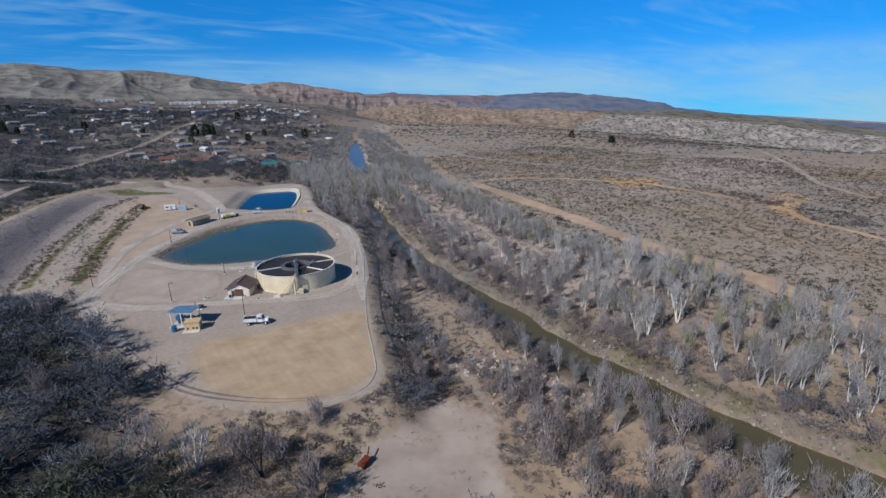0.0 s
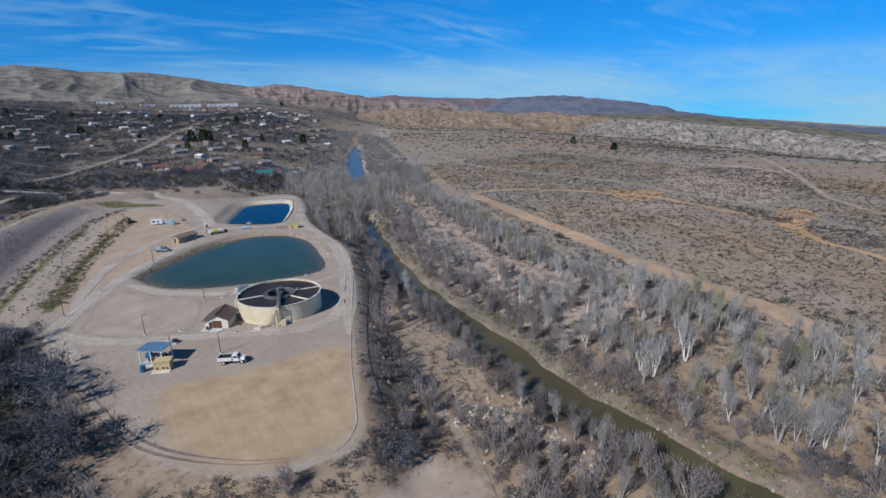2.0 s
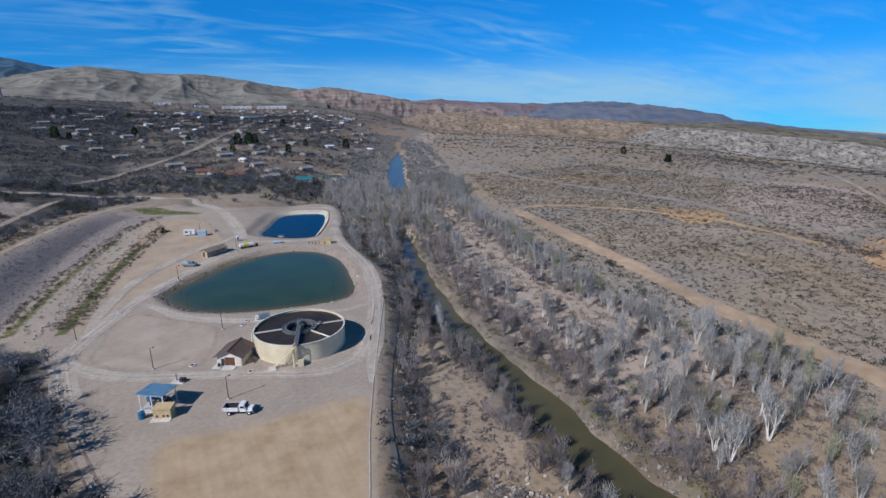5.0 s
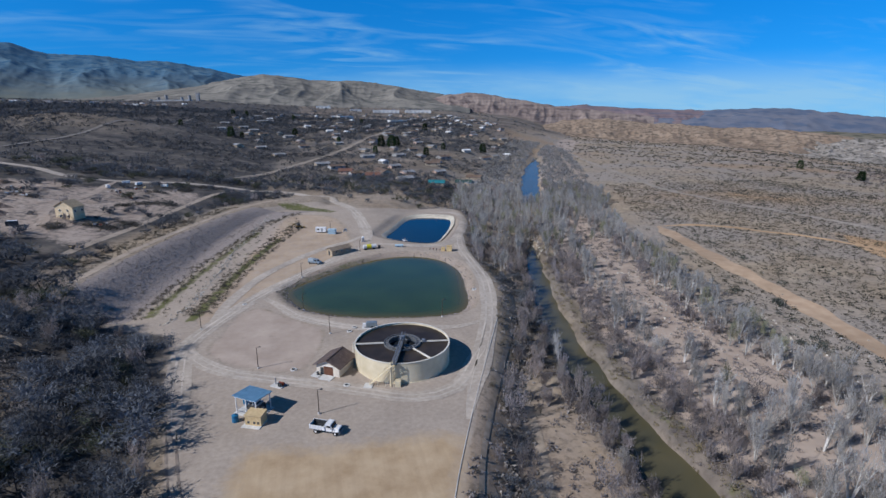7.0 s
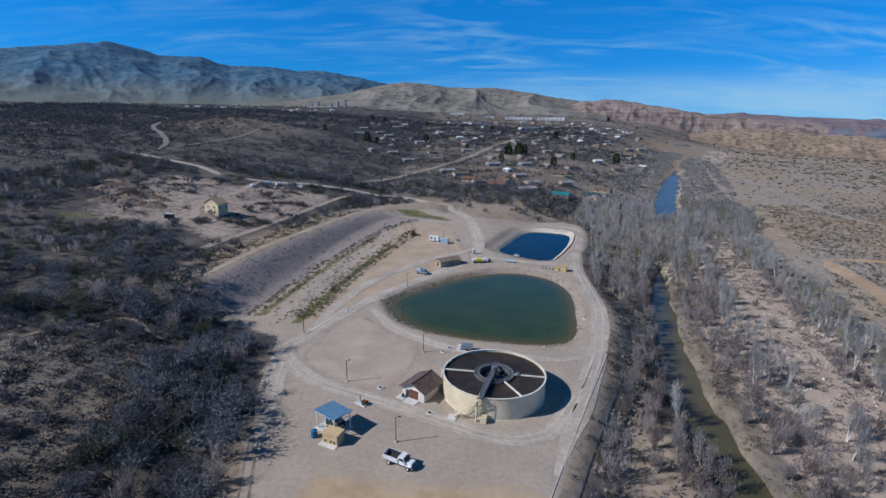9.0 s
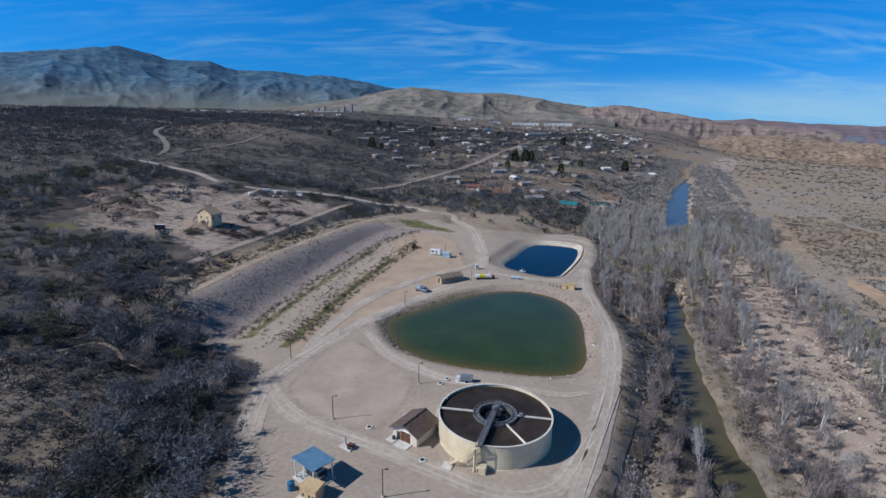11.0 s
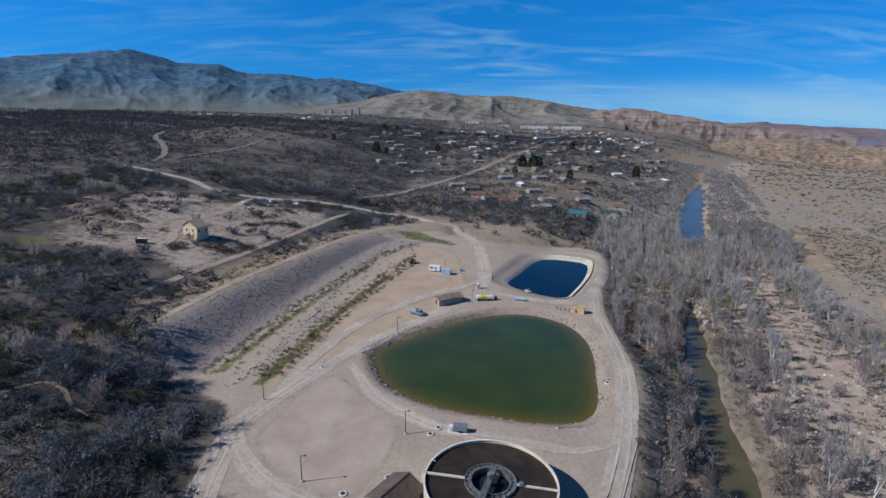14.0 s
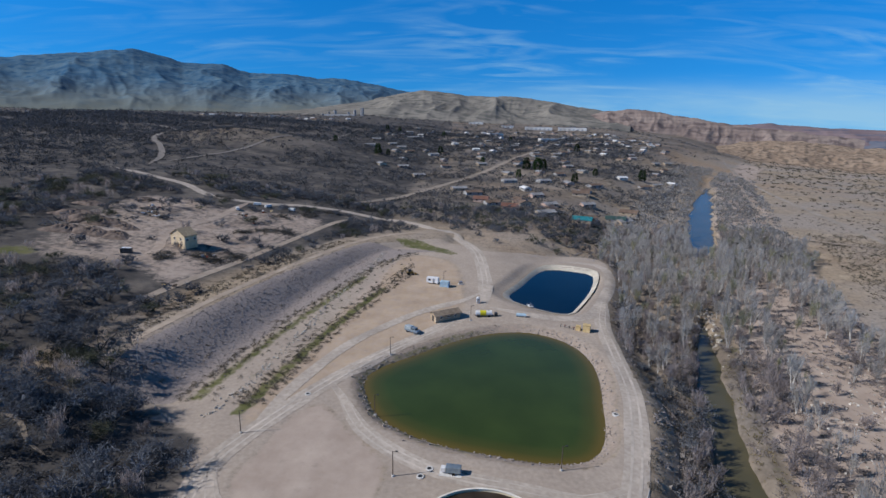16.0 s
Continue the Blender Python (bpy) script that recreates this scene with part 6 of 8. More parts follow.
# ---- the clarifier tank ----
def clarifier():
    R, H, W = 13.0, 5.6, 5.05
    root = thing("clarifier_tank", "large round cream steel clarifier tank full of dark liquor", "tank", 0.5, 1.85, z=0)
    part("wall", lathe(NEWBM(), [(R + 0.12, -0.3), (R + 0.12, 0.12), (R, 0.14), (R, H - 0.25), (R + 0.05, H - 0.25), (R + 0.05, H - 0.12), (R, H - 0.12), (R, H - 0.02), (R - 0.16, H - 0.02), (R - 0.16, 1.0)], 96), MAT_TANK, root)
    part("rim", lathe(NEWBM(), [(R - 0.26, H - 0.015), (R - 0.26, H + 0.10), (R + 0.12, H + 0.10), (R + 0.12, H - 0.015), (R - 0.26, H - 0.015)], 96), MAT_RIM, root, "pale painted rim")
    part("liquor", lathe(NEWBM(), [(R - 0.17, W), (9.0, W + 0.01), (5.08, W)], 96), MAT_SLUDGE, root, "dark brown mixed liquor surface")
    inner = lathe(NEWBM(), [(3.75, W - 1.4), (3.75, W + 0.55), (4.05, W + 0.55), (4.05, W + 0.25), (4.95, W + 0.25), (4.95, W + 0.55), (5.1, W + 0.55), (5.1, W - 1.0)], 48)
    ring = part("inner_well", inner, MAT_WELL, root, "grey steel ring well with trough")
    part("well_water", disc(NEWBM(), 3.74, W - 0.75, 40), MAT_GLASS, root, "black water inside ring well")
    for k in range(24):
        a = 6.2832 * k / 24
        part("weir_plate", box(NEWBM(), (4.5 * math.cos(a), 4.5 * math.sin(a), W + 0.6), (0.9, 0.06, 0.14), math.degrees(a)), MAT_STEEL, ring)
    part("centre_column", rod(NEWBM(), (0, 0, 0.1), (0, 0, H + 0.9), 0.42, seg=16), MAT_DARKSTEEL, root)
    part("drive_unit", box(NEWBM(), (0, 0, H + 1.15), (1.2, 1.0, 0.9), 20, 0.12), MAT_STEEL, root, "grey steel drive motor")
    # walkway bridge from rim to centre
    az = math.atan2(-13.6, -4.4)
    u = Vector((math.cos(az), math.sin(az), 0))
    v = Vector((-u.y, u.x, 0))
    bridge = part("walkway", box(NEWBM(), tuple(u * 5.6 + Vector((0, 0, H + 0.45))), (17.6, 0.85, 0.14), math.degrees(az)), MAT_WELL, root, "dark grated steel walkway bridge")
    for s in (-1, 1):
        part("girder", box(NEWBM(), tuple(u * 5.6 + v * 0.45 * s + Vector((0, 0, H + 0.3))), (17.6, 0.12, 0.42), math.degrees(az)), MAT_DARKSTEEL, bridge)
        for zz in (0.55, 1.05):
            bm = NEWBM()
            p, q = u * -3.1 + v * 0.42 * s, u * 14.3 + v * 0.42 * s
            rod(bm, (p.x, p.y, H + 0.5 + zz), (q.x, q.y, H + 0.5 + zz), 0.045, seg=6)
            part("handrail", bm, MAT_STEEL, bridge)
        for k in range(12):
            c = u * (-3.0 + 1.57 * k) + v * 0.42 * s
            part("rail_post", rod(NEWBM(), (c.x, c.y, H + 0.45), (c.x, c.y, H + 1.55), 0.04, seg=6), MAT_STEEL, bridge)
    # radial troughs
    for deg, r0, r1, wd in ((172.0, 5.0, 12.9, 0.5), (-9.0, 5.0, 12.9, 0.38), (-64.0, 5.0, 12.9, 0.36)):
        a = radians(deg)
        c = (math.cos(a) * (r0 + r1) / 2, math.sin(a) * (r0 + r1) / 2, W + 0.34)
        part("radial_trough", box(NEWBM(), c, (r1 - r0, wd, 0.36), deg, 0.05), MAT_RIM, root, "pale steel radial trough")
    a = radians(-9)
    part("trough_gearbox", box(NEWBM(), (5.9 * math.cos(a), 5.9 * math.sin(a), W + 0.7), (0.9, 0.7, 0.7), -9, 0.1), MAT_STEEL, root)
    part("scum_pipe", rod(NEWBM(), (-13.6, 1.9, 0.0), (-13.2, 1.85, H + 0.2), 0.2, seg=10), MAT_RIM, root)
    bm = NEWBM()
    rod(bm, (-12.4, 4.0, W), (-11.6, 4.4, H + 0.9), 0.06, seg=6); rod(bm, (-11.6, 4.4, H + 0.9), (-10.9, 3.9, H + 0.9), 0.06, seg=6)
    part("ladder_hoop", bm, MAT_RIM, root)
    # stair down the wall beside the bridge end
    foot, top = u * 13.5 + v * -6.4, u * 13.75 + v * -0.2
    stair = part("stair", NEWBM(), MAT_TANK, root, "cream steel stair up tank wall")
    d = (foot - top)
    for s in (-0.42, 0.42):
        o = u * (0.55 + s)
        bm = NEWBM()
        rod(bm, (top.x + o.x, top.y + o.y, H + 0.4), (foot.x + o.x, foot.y + o.y, 0.1), 0.11, seg=6)
        rod(bm, (top.x + o.x, top.y + o.y, H + 1.4), (foot.x + o.x, foot.y + o.y, 1.1), 0.05, seg=6)
        part("stringer", bm, MAT_TANK, stair)
    for k in range(20):
        f = (k + 0.5) / 20
        c = top + d * f + u * 0.55
        part("tread", box(NEWBM(), (c.x, c.y, (H + 0.4) * (1 - f) + 0.1 * f), (0.8, 0.26, 0.05), math.degrees(az)), MAT_TANK, stair)
    for k in range(4):
        f = k / 3
        c = top + d * f + u * 1.0
        part("stair_post", rod(NEWBM(), (c.x, c.y, 0), (c.x, c.y, (H + 1.4) * (1 - f) + 1.1 * f), 0.06, seg=6), MAT_TANK, stair)
    c = u * 14.0 + v * 0.9
    part("valve_box", box(NEWBM(), (c.x, c.y, 0.8), (1.6, 1.5, 1.7), math.degrees(az), 0.08), MAT_TANK, root, "cream valve box at tank foot")
    c = u * 14.4 + v * -0.9
    part("riser_pipe", rod(NEWBM(), (c.x, c.y, 0), (c.x - u.x * 0.6, c.y - u.y * 0.6, H + 0.6), 0.28, seg=12), MAT_TANK, root)
    c = u * 14.6 + v * -6.6
    part("stair_pad", box(NEWBM(), (c.x, c.y, 0.08), (2.4, 2.2, 0.3), math.degrees(az)), MAT_CONCRETE, root, "pale concrete pad")


clarifier()


def pump_house():
    root = thing("pump_house", "beige pump house with brown gabled metal roof", "building", -18.0, 1.0, -33)
    w, d = 6.8, 7.4
    part("wall", gable_walls(NEWBM(), w, d, 3.0, 4.5), MAT_STUCCO, root)
    roof = part("roof", gable(NEWBM(), w, d, 3.05, 4.62, 0.75), MAT_ROOF_BROWN, root)
    for s in (-1, 1):
        for k in range(9):
            y = -d / 2 - 0.6 + (d + 1.2) * k / 8
            bm = NEWBM()
            rod(bm, (0, y, 4.66), (s * (w / 2 + 0.7), y, 2.78), 0.035, seg=4)
            part("seam", bm, MAT_ROOF_BROWN, roof)
    part("ridge_cap", box(NEWBM(), (0, 0, 4.66), (0.4, d + 1.5, 0.07)), MAT_ROOF_BROWN, roof)
    door = part("roll_door", box(NEWBM(), (0.2, -d / 2 - 0.03, 1.3), (2.7, 0.08, 2.6)), MAT_DOOR_BROWN, root, "brown metal roll-up door")
    for k in range(7):
        part("door_slat", box(NEWBM(), (0.2, -d / 2 - 0.075, 0.3 + 0.36 * k), (2.66, 0.03, 0.05)), MAT_DOOR_BROWN, door)
    part("door_frame", box(NEWBM(), (0.2, -d / 2 - 0.02, 2.68), (3.1, 0.1, 0.16)), MAT_WHITE_PAINT, root, "white door lintel")
    part("side_door", box(NEWBM(), (-1.75, -d / 2 - 0.02, 1.05), (0.95, 0.06, 2.1)), MAT_DARKSTEEL, root, "dark steel side door")
    part("wall_vent", box(NEWBM(), (w / 2 + 0.03, -0.4, 1.9), (0.08, 0.7, 0.6)), MAT_WHITE_PAINT, root)
    part("apron", box(NEWBM(), (0.3, -d / 2 - 1.3, 0.06), (3.6, 2.4, 0.22)), MAT_CONCRETE, root, "pale concrete apron")
    part("side_pad", box(NEWBM(), (-3.0, -d / 2 - 0.4, 0.05), (2.3, 2.9, 0.2)), MAT_CONCRETE, root, "pale concrete side pad")
    part("meter_box", box(NEWBM(), (-2.6, -d / 2 - 0.7, 0.55), (0.6, 0.5, 0.9), 0, 0.05), MAT_DARKSTEEL, root)
    part("conditioner", box(NEWBM(), (-2.0, d / 2 + 1.3, 0.45), (1.5, 1.2, 0.9), 0, 0.06), MAT_WHITE_PAINT, root, "white air conditioner on pad")


pump_house()


def canopy():
    root = thing("equipment_canopy", "blue metal canopy on steel posts over equipment", "canopy", -37.2, -14.6, -37)
    w, d = 6.8, 5.6
    roof = part("roof", box(NEWBM(), (0, 0, 4.45), (w, d, 0.14), 0, 0, -4), MAT_BLUE_ROOF, root, "blue corrugated metal roof")
    for k in range(17):
        part("roof_rib", box(NEWBM(), (-w / 2 + 0.2 + k * 0.4, 0, 4.535), (0.06, d, 0.05), 0, 0, -4), MAT_BLUE_ROOF, roof)
    for x in (-2.9, 0, 2.9):
        for y in (-2.3, 2.3):
            part("post", box(NEWBM(), (x, y, 2.1), (0.18, 0.18, 4.5)), MAT_WHITE_PAINT, root)
    for y in (-2.3, 2.3):
        part("beam", box(NEWBM(), (0, y, 4.2), (6.4, 0.16, 0.24)), MAT_WHITE_PAINT, root)
    part("slab", box(NEWBM(), (0, 0, 0.06), (7.0, 5.6, 0.2)), MAT_CONCRETE, root, "pale concrete slab")
    for z in (0.9, 1.7):
        part("guard_rail", box(NEWBM(), (0, -2.4, z), (6.0, 0.07, 0.07)), MAT_STEEL, root)
    press = thing("filter_press", "dark steel filter press under canopy", "machine", -37.0, -14.2, -37)
    part("frame", box(NEWBM(), (0, 0.2, 1.0), (4.2, 2.2, 1.4), 0, 0.08), MAT_DARKSTEEL, press)
    part("hopper", box(NEWBM(), (-1.9, -0.2, 1.9), (1.5, 1.5, 1.3), 0, 0.2), MAT_BLUE_BIN, press, "blue hopper")
    for x in (-1.0, 0.2, 1.4):
        part("roller", rod(NEWBM(), (x, -0.9, 1.8), (x, 1.2, 1.8), 0.25, seg=14), MAT_STEEL, press)
    part("platform", box(NEWBM(), (2.0, -0.6, 1.15), (1.2, 2.2, 0.1)), MAT_STEEL, press)
    drum = thing("blue_drum", "blue plastic chemical drum beside canopy", "drum", -40.8, -18.1, 0)
    part("body", lathe(NEWBM(), [(0.0, 0.0), (0.72, 0.0), (0.76, 0.1), (0.72, 0.8), (0.78, 0.85), (0.72, 0.9), (0.72, 1.6), (0.3, 1.75), (0.0, 1.75)], 24), MAT_BLUE_BIN, drum)
    part("cap", rod(NEWBM(), (0.2, 0, 1.72), (0.2, 0, 1.85), 0.14, seg=12), MAT_DARKSTEEL, drum)
    shed = thing("storage_shed", "tan plywood storage shed on white pad", "shed", -36.2, -19.7, -24)
    part("pad", box(NEWBM(), (-0.2, -0.5, 0.05), (4.4, 3.8, 0.2)), MAT_CONCRETE, shed, "pale concrete pad")
    part("wall", box(NEWBM(), (0, 0, 1.3), (3.8, 2.7, 2.4), 0, 0.03), MAT_TAN_BOX, shed)
    part("roof", box(NEWBM(), (0, 0, 2.58), (4.1, 3.0, 0.14), 0, 0.03, 3), MAT_TAN_BOX, shed)
    # flat dark plates stand in for the openings low in the front wall
    for x in (-1.1, 0.3, 1.2):
        part("opening_plate", box(NEWBM(), (x, -1.37, 0.85), (0.5, 0.05, 0.6)), MAT_DARKSTEEL, shed, "dark opening low in shed wall")
    skid = thing("pump_skid", "pump with pipes on concrete pad", "pump", -32.4, -4.3, -35)
    part("pad", box(NEWBM(), (0, 0, 0.08), (3.4, 2.4, 0.26)), MAT_CONCRETE, skid)
    part("motor", rod(NEWBM(), (0.2, 0.2, 0.7), (1.5, 0.2, 0.7), 0.42, seg=14), MAT_RUST, skid, "rust-red pump motor")
    part("pipe", rod(NEWBM(), (-0.9, 0.2, 0.1), (-0.9, 0.2, 1.9), 0.16, seg=10), MAT_STEEL, skid)
    part("control_box", box(NEWBM(), (0.9, -0.7, 0.8), (0.7, 0.4, 1.1), 0, 0.03), MAT_DARKSTEEL, skid)


canopy()


def dump_truck():
    root = thing("dump_truck", "white dump truck with open empty bed parked on dirt", "truck", -21.2, -26.9, -28)
    chassis = part("chassis", box(NEWBM(), (-0.1, 0, 0.72), (6.4, 0.95, 0.28)), MAT_DARKSTEEL, root)
    bed = part("bed", box(NEWBM(), (-1.55, 0, 1.02), (3.6, 2.35, 0.16)), MAT_DARKSTEEL, root, "dark steel dump bed floor")
    for y in (-1.17, 1.17):
        part("bed_side", box(NEWBM(), (-1.55, y, 1.55), (3.6, 0.09, 0.98), 0, 0.02), MAT_WHITE_PAINT, bed)
        for k in range(6):
            part("side_rib", box(NEWBM(), (-3.2 + 0.66 * k, y * 1.05, 1.5), (0.12, 0.1, 0.9)), MAT_WHITE_PAINT, bed)
    part("tailgate", box(NEWBM(), (-3.33, 0, 1.5), (0.09, 2.3, 0.9), 0, 0.02), MAT_WHITE_PAINT, bed)
    # thin panels added to make the bed darker inside than outside
    for y in (-1.11, 1.11):
        part("bed_inner_panel", box(NEWBM(), (-1.55, y, 1.52), (3.4, 0.03, 0.9)), MAT_DARKSTEEL, bed, "dark panel inside truck bed")
    part("bed_inner_panel", box(NEWBM(), (0.21, 0, 1.52), (0.03, 2.2, 0.9)), MAT_DARKSTEEL, bed, "dark panel inside truck bed")
    part("headboard", box(NEWBM(), (0.28, 0, 1.75), (0.1, 2.35, 1.35), 0, 0.02), MAT_WHITE_PAINT, bed)
    cab = NEWBM()
    for pts in ([(0.45, 0.85), (1.95, 0.85), (1.95, 1.65), (1.6, 2.5), (0.45, 2.55)],):
        lo = [cab.verts.new((x, -1.08, z)) for x, z in pts]
        hi = [cab.verts.new((x, 1.08, z)) for x, z in pts]
        cab.faces.new(lo); cab.faces.new(hi[::-1])
        for i in range(5):
            cab.faces.new((lo[i], hi[i], hi[(i + 1) % 5], lo[(i + 1) % 5]))
    bmesh.ops.recalc_face_normals(cab, faces=cab.faces)
    bmesh.ops.bevel(cab, geom=cab.edges[:], offset=0.06, segments=2, affect="EDGES")
    cabin = part("cab", cab, MAT_WHITE_PAINT, root)
    part("windscreen", box(NEWBM(), (1.83, 0, 2.06), (0.03, 1.8, 0.74), 0, 0, 0, -22), MAT_GLASS, cabin, "dark windscreen")
    for y in (-1.095, 1.095):
        part("side_window", box(NEWBM(), (1.1, y, 2.05), (0.85, 0.03, 0.5)), MAT_GLASS, cabin)
        part("mirror", box(NEWBM(), (1.75, y * 1.22, 1.95), (0.08, 0.22, 0.42)), MAT_DARKSTEEL, cabin)
    part("bonnet", box(NEWBM(), (2.65, 0, 1.25), (1.5, 1.7, 0.85), 0, 0.16), MAT_WHITE_PAINT, root)
    part("grille", box(NEWBM(), (3.42, 0, 1.15), (0.05, 1.1, 0.5)), MAT_DARKSTEEL, root)
    part("bumper", box(NEWBM(), (3.5, 0, 0.62), (0.2, 2.2, 0.28), 0, 0.05), MAT_STEEL, root)
    for y in (-0.72, 0.72):
        part("headlight", box(NEWBM(), (3.43, y, 1.05), (0.06, 0.24, 0.2)), MAT_GLASS, root)
    for x, y in ((2.6, -0.98), (2.6, 0.98), (-1.9, -0.95), (-1.9, 0.95)):
        part("mudguard", box(NEWBM(), (x, y, 1.02), (1.15, 0.3, 0.1), 0, 0.04), MAT_WHITE_PAINT if x > 0 else MAT_DARKSTEEL, root)
        wd = 0.15 if x > 0 else 0.26
        wheel = part("wheel", rod(NEWBM(), (x, y - wd, 0.5), (x, y + wd, 0.5), 0.5, seg=20), MAT_RUBBER, root)
        part("hub", rod(NEWBM(), (x, y - wd - 0.02, 0.5), (x, y + wd + 0.02, 0.5), 0.24, seg=14), MAT_WHITE_PAINT, wheel)


dump_truck()


def light_pole(x, y, h=6.2, group="site light poles"):
    root = thing("light_pole", "slim dark light pole standing at gravel road", "lamp post", x, y, 0, group)
    part("base", rod(NEWBM(), (0, 0, -0.1), (0, 0, 0.35), 0.32, seg=12), MAT_CONCRETE, root)
    part("pole", rod(NEWBM(), (0, 0, 0.2), (0, 0, h), 0.12, 0.08, 8), MAT_POLE, root)
    part("arm", rod(NEWBM(), (0, 0, h - 0.15), (0.7, 0.1, h), 0.05, seg=6), MAT_POLE, root)
    part("lamp", box(NEWBM(), (0.85, 0.12, h - 0.03), (0.6, 0.34, 0.16), 8, 0.04), MAT_DARKSTEEL, root)


for px, py in ((-58.2, 37.6), (-38.2, 6.4), (-18.6, 24.4), (-22.6, -19.6), (-28.0, 84.5), (-27.0, 49.4), (18.6, 28.6), (-1.0, 116.0), (-13.5, 157.0)):
    light_pole(px, py, 6.2)


def manhole(x, y, r=0.85):
    root = thing("manhole", "round pale concrete manhole cover in gravel", "manhole", x, y, 0, "site manholes")
    part("collar", lathe(NEWBM(), [(r, -0.2), (r, 0.22), (r * 0.62, 0.25), (r * 0.62, 0.1)], 24), MAT_CONCRETE, root)
    part("lid", disc(NEWBM(), r * 0.6, 0.19, 24), MAT_DARKSTEEL, root, "dark iron lid")


for px, py in ((-47.5, 57.2), (-28.9, 3.2), (-15.6, -8.4), (37.5, 53.0), (-12.6, 24.6), (-10.8, 27.3), (-20.5, 8.6)):
    manhole(px, py)

# ---- things by the ponds ----
MAT_CAMPER = tone("weathered_camper_shell", (0.30, 0.36, 0.39), (0.42, 0.48, 0.51), 1.0, 0.5)
MAT_HUT = tone("tan_hut_wall", (0.33, 0.26, 0.18), (0.42, 0.335, 0.24), 0.9, 0.85)
MAT_HUT_ROOF = tone("dusty_brown_roof", (0.20, 0.158, 0.118), (0.28, 0.225, 0.17), 0.8, 0.8)
def pond_hut():
    root = thing("control_hut", "long tan hut with brown gabled roof by pond", "building", -11.0, 117.2, -58)
    w, d = 4.6, 11.0
    part("wall", gable_walls(NEWBM(), w, d, 2.7, 3.7), MAT_HUT, root)
    part("roof", gable(NEWBM(), w, d, 2.75, 3.8, 0.45), MAT_HUT_ROOF, root)
    part("door", box(NEWBM(), (0, -d / 2 - 0.03, 1.1), (1.2, 0.08, 2.2)), MAT_DARKSTEEL, root)
    for y in (-3.2, 0, 3.2):
        win = part("window", box(NEWBM(), (w / 2 + 0.03, y, 1.6), (0.08, 1.2, 0.9)), MAT_WHITE_PAINT, root)
        part("pane", box(NEWBM(), (w / 2 + 0.075, y, 1.6), (0.02, 1.02, 0.72)), MAT_GLASS, win)


def pickup():
    root = thing("pickup_truck", "grey-blue pickup truck with camper top beside pond road", "truck", -22.6, 103.6, -32)
    part("body", box(NEWBM(), (0, 0, 0.95), (6.0, 2.15, 0.8), 0, 0.14), MAT_CAR_GREY, root)
    part("bonnet", box(NEWBM(), (2.3, 0, 1.3), (1.3, 1.95, 0.3), 0, 0.12), MAT_CAR_GREY, root)
    cab = part("cab", box(NEWBM(), (0.9, 0, 1.75), (1.8, 1.95, 0.95), 0, 0.22), MAT_CAR_GREY, root)
    part("windscreen", box(NEWBM(), (1.8, 0, 1.75), (0.06, 1.65, 0.6), 0, 0, 0, -25), MAT_GLASS, cab)
    for y in (-0.985, 0.985):
        part("side_window", box(NEWBM(), (0.9, y, 1.82), (1.3, 0.03, 0.45)), MAT_GLASS, cab)
    top = part("camper_top", box(NEWBM(), (-1.5, 0, 1.85), (2.9, 2.1, 1.1), 0, 0.12), MAT_CAMPER, root, "pale grey-blue camper top with ribs")
    for k in range(5):
        part("top_rib", box(NEWBM(), (-2.6 + 0.55 * k, 0, 2.42), (0.08, 1.9, 0.05)), MAT_WHITE_PAINT, top)
    for x in (-1.85, 1.95):
        for y in (-0.98, 0.98):
            wheel = part("wheel", rod(NEWBM(), (x, y - 0.14, 0.42), (x, y + 0.14, 0.42), 0.42, seg=18), MAT_RUBBER, root)
            part("hub", rod(NEWBM(), (x, y - 0.16, 0.42), (x, y + 0.16, 0.42), 0.22, seg=12), MAT_STEEL, wheel)


def tank_trailer():
    root = thing("tank_trailer", "white and yellow horizontal tank on wheels", "tank trailer", 5.2, 120.6, 8)
    part("tank", rod(NEWBM(), (-4.2, 0, 1.5), (2.2, 0, 1.5), 1.0, seg=24), MAT_WHITE_PAINT, root)
    part("band", rod(NEWBM(), (-2.6, 0, 1.5), (-0.2, 0, 1.5), 1.04, seg=24), MAT_YELLOW, root, "bright yellow tank section")
    part("frame", box(NEWBM(), (-0.8, 0, 0.5), (7.4, 0.9, 0.2)), MAT_DARKSTEEL, root)
    part("pump", box(NEWBM(), (4.0, 0.2, 0.8), (1.1, 1.4, 1.4), 0, 0.1), MAT_DARKSTEEL, root)
    part("hatch", rod(NEWBM(), (0.8, 0, 2.4), (0.8, 0, 2.65), 0.32, seg=14), MAT_STEEL, root)
    for x in (-3.4, 0.9):
        for y in (-0.85, 0.85):
            part("wheel", rod(NEWBM(), (x, y - 0.14, 0.42), (x, y + 0.14, 0.42), 0.42, seg=16), MAT_RUBBER, root)


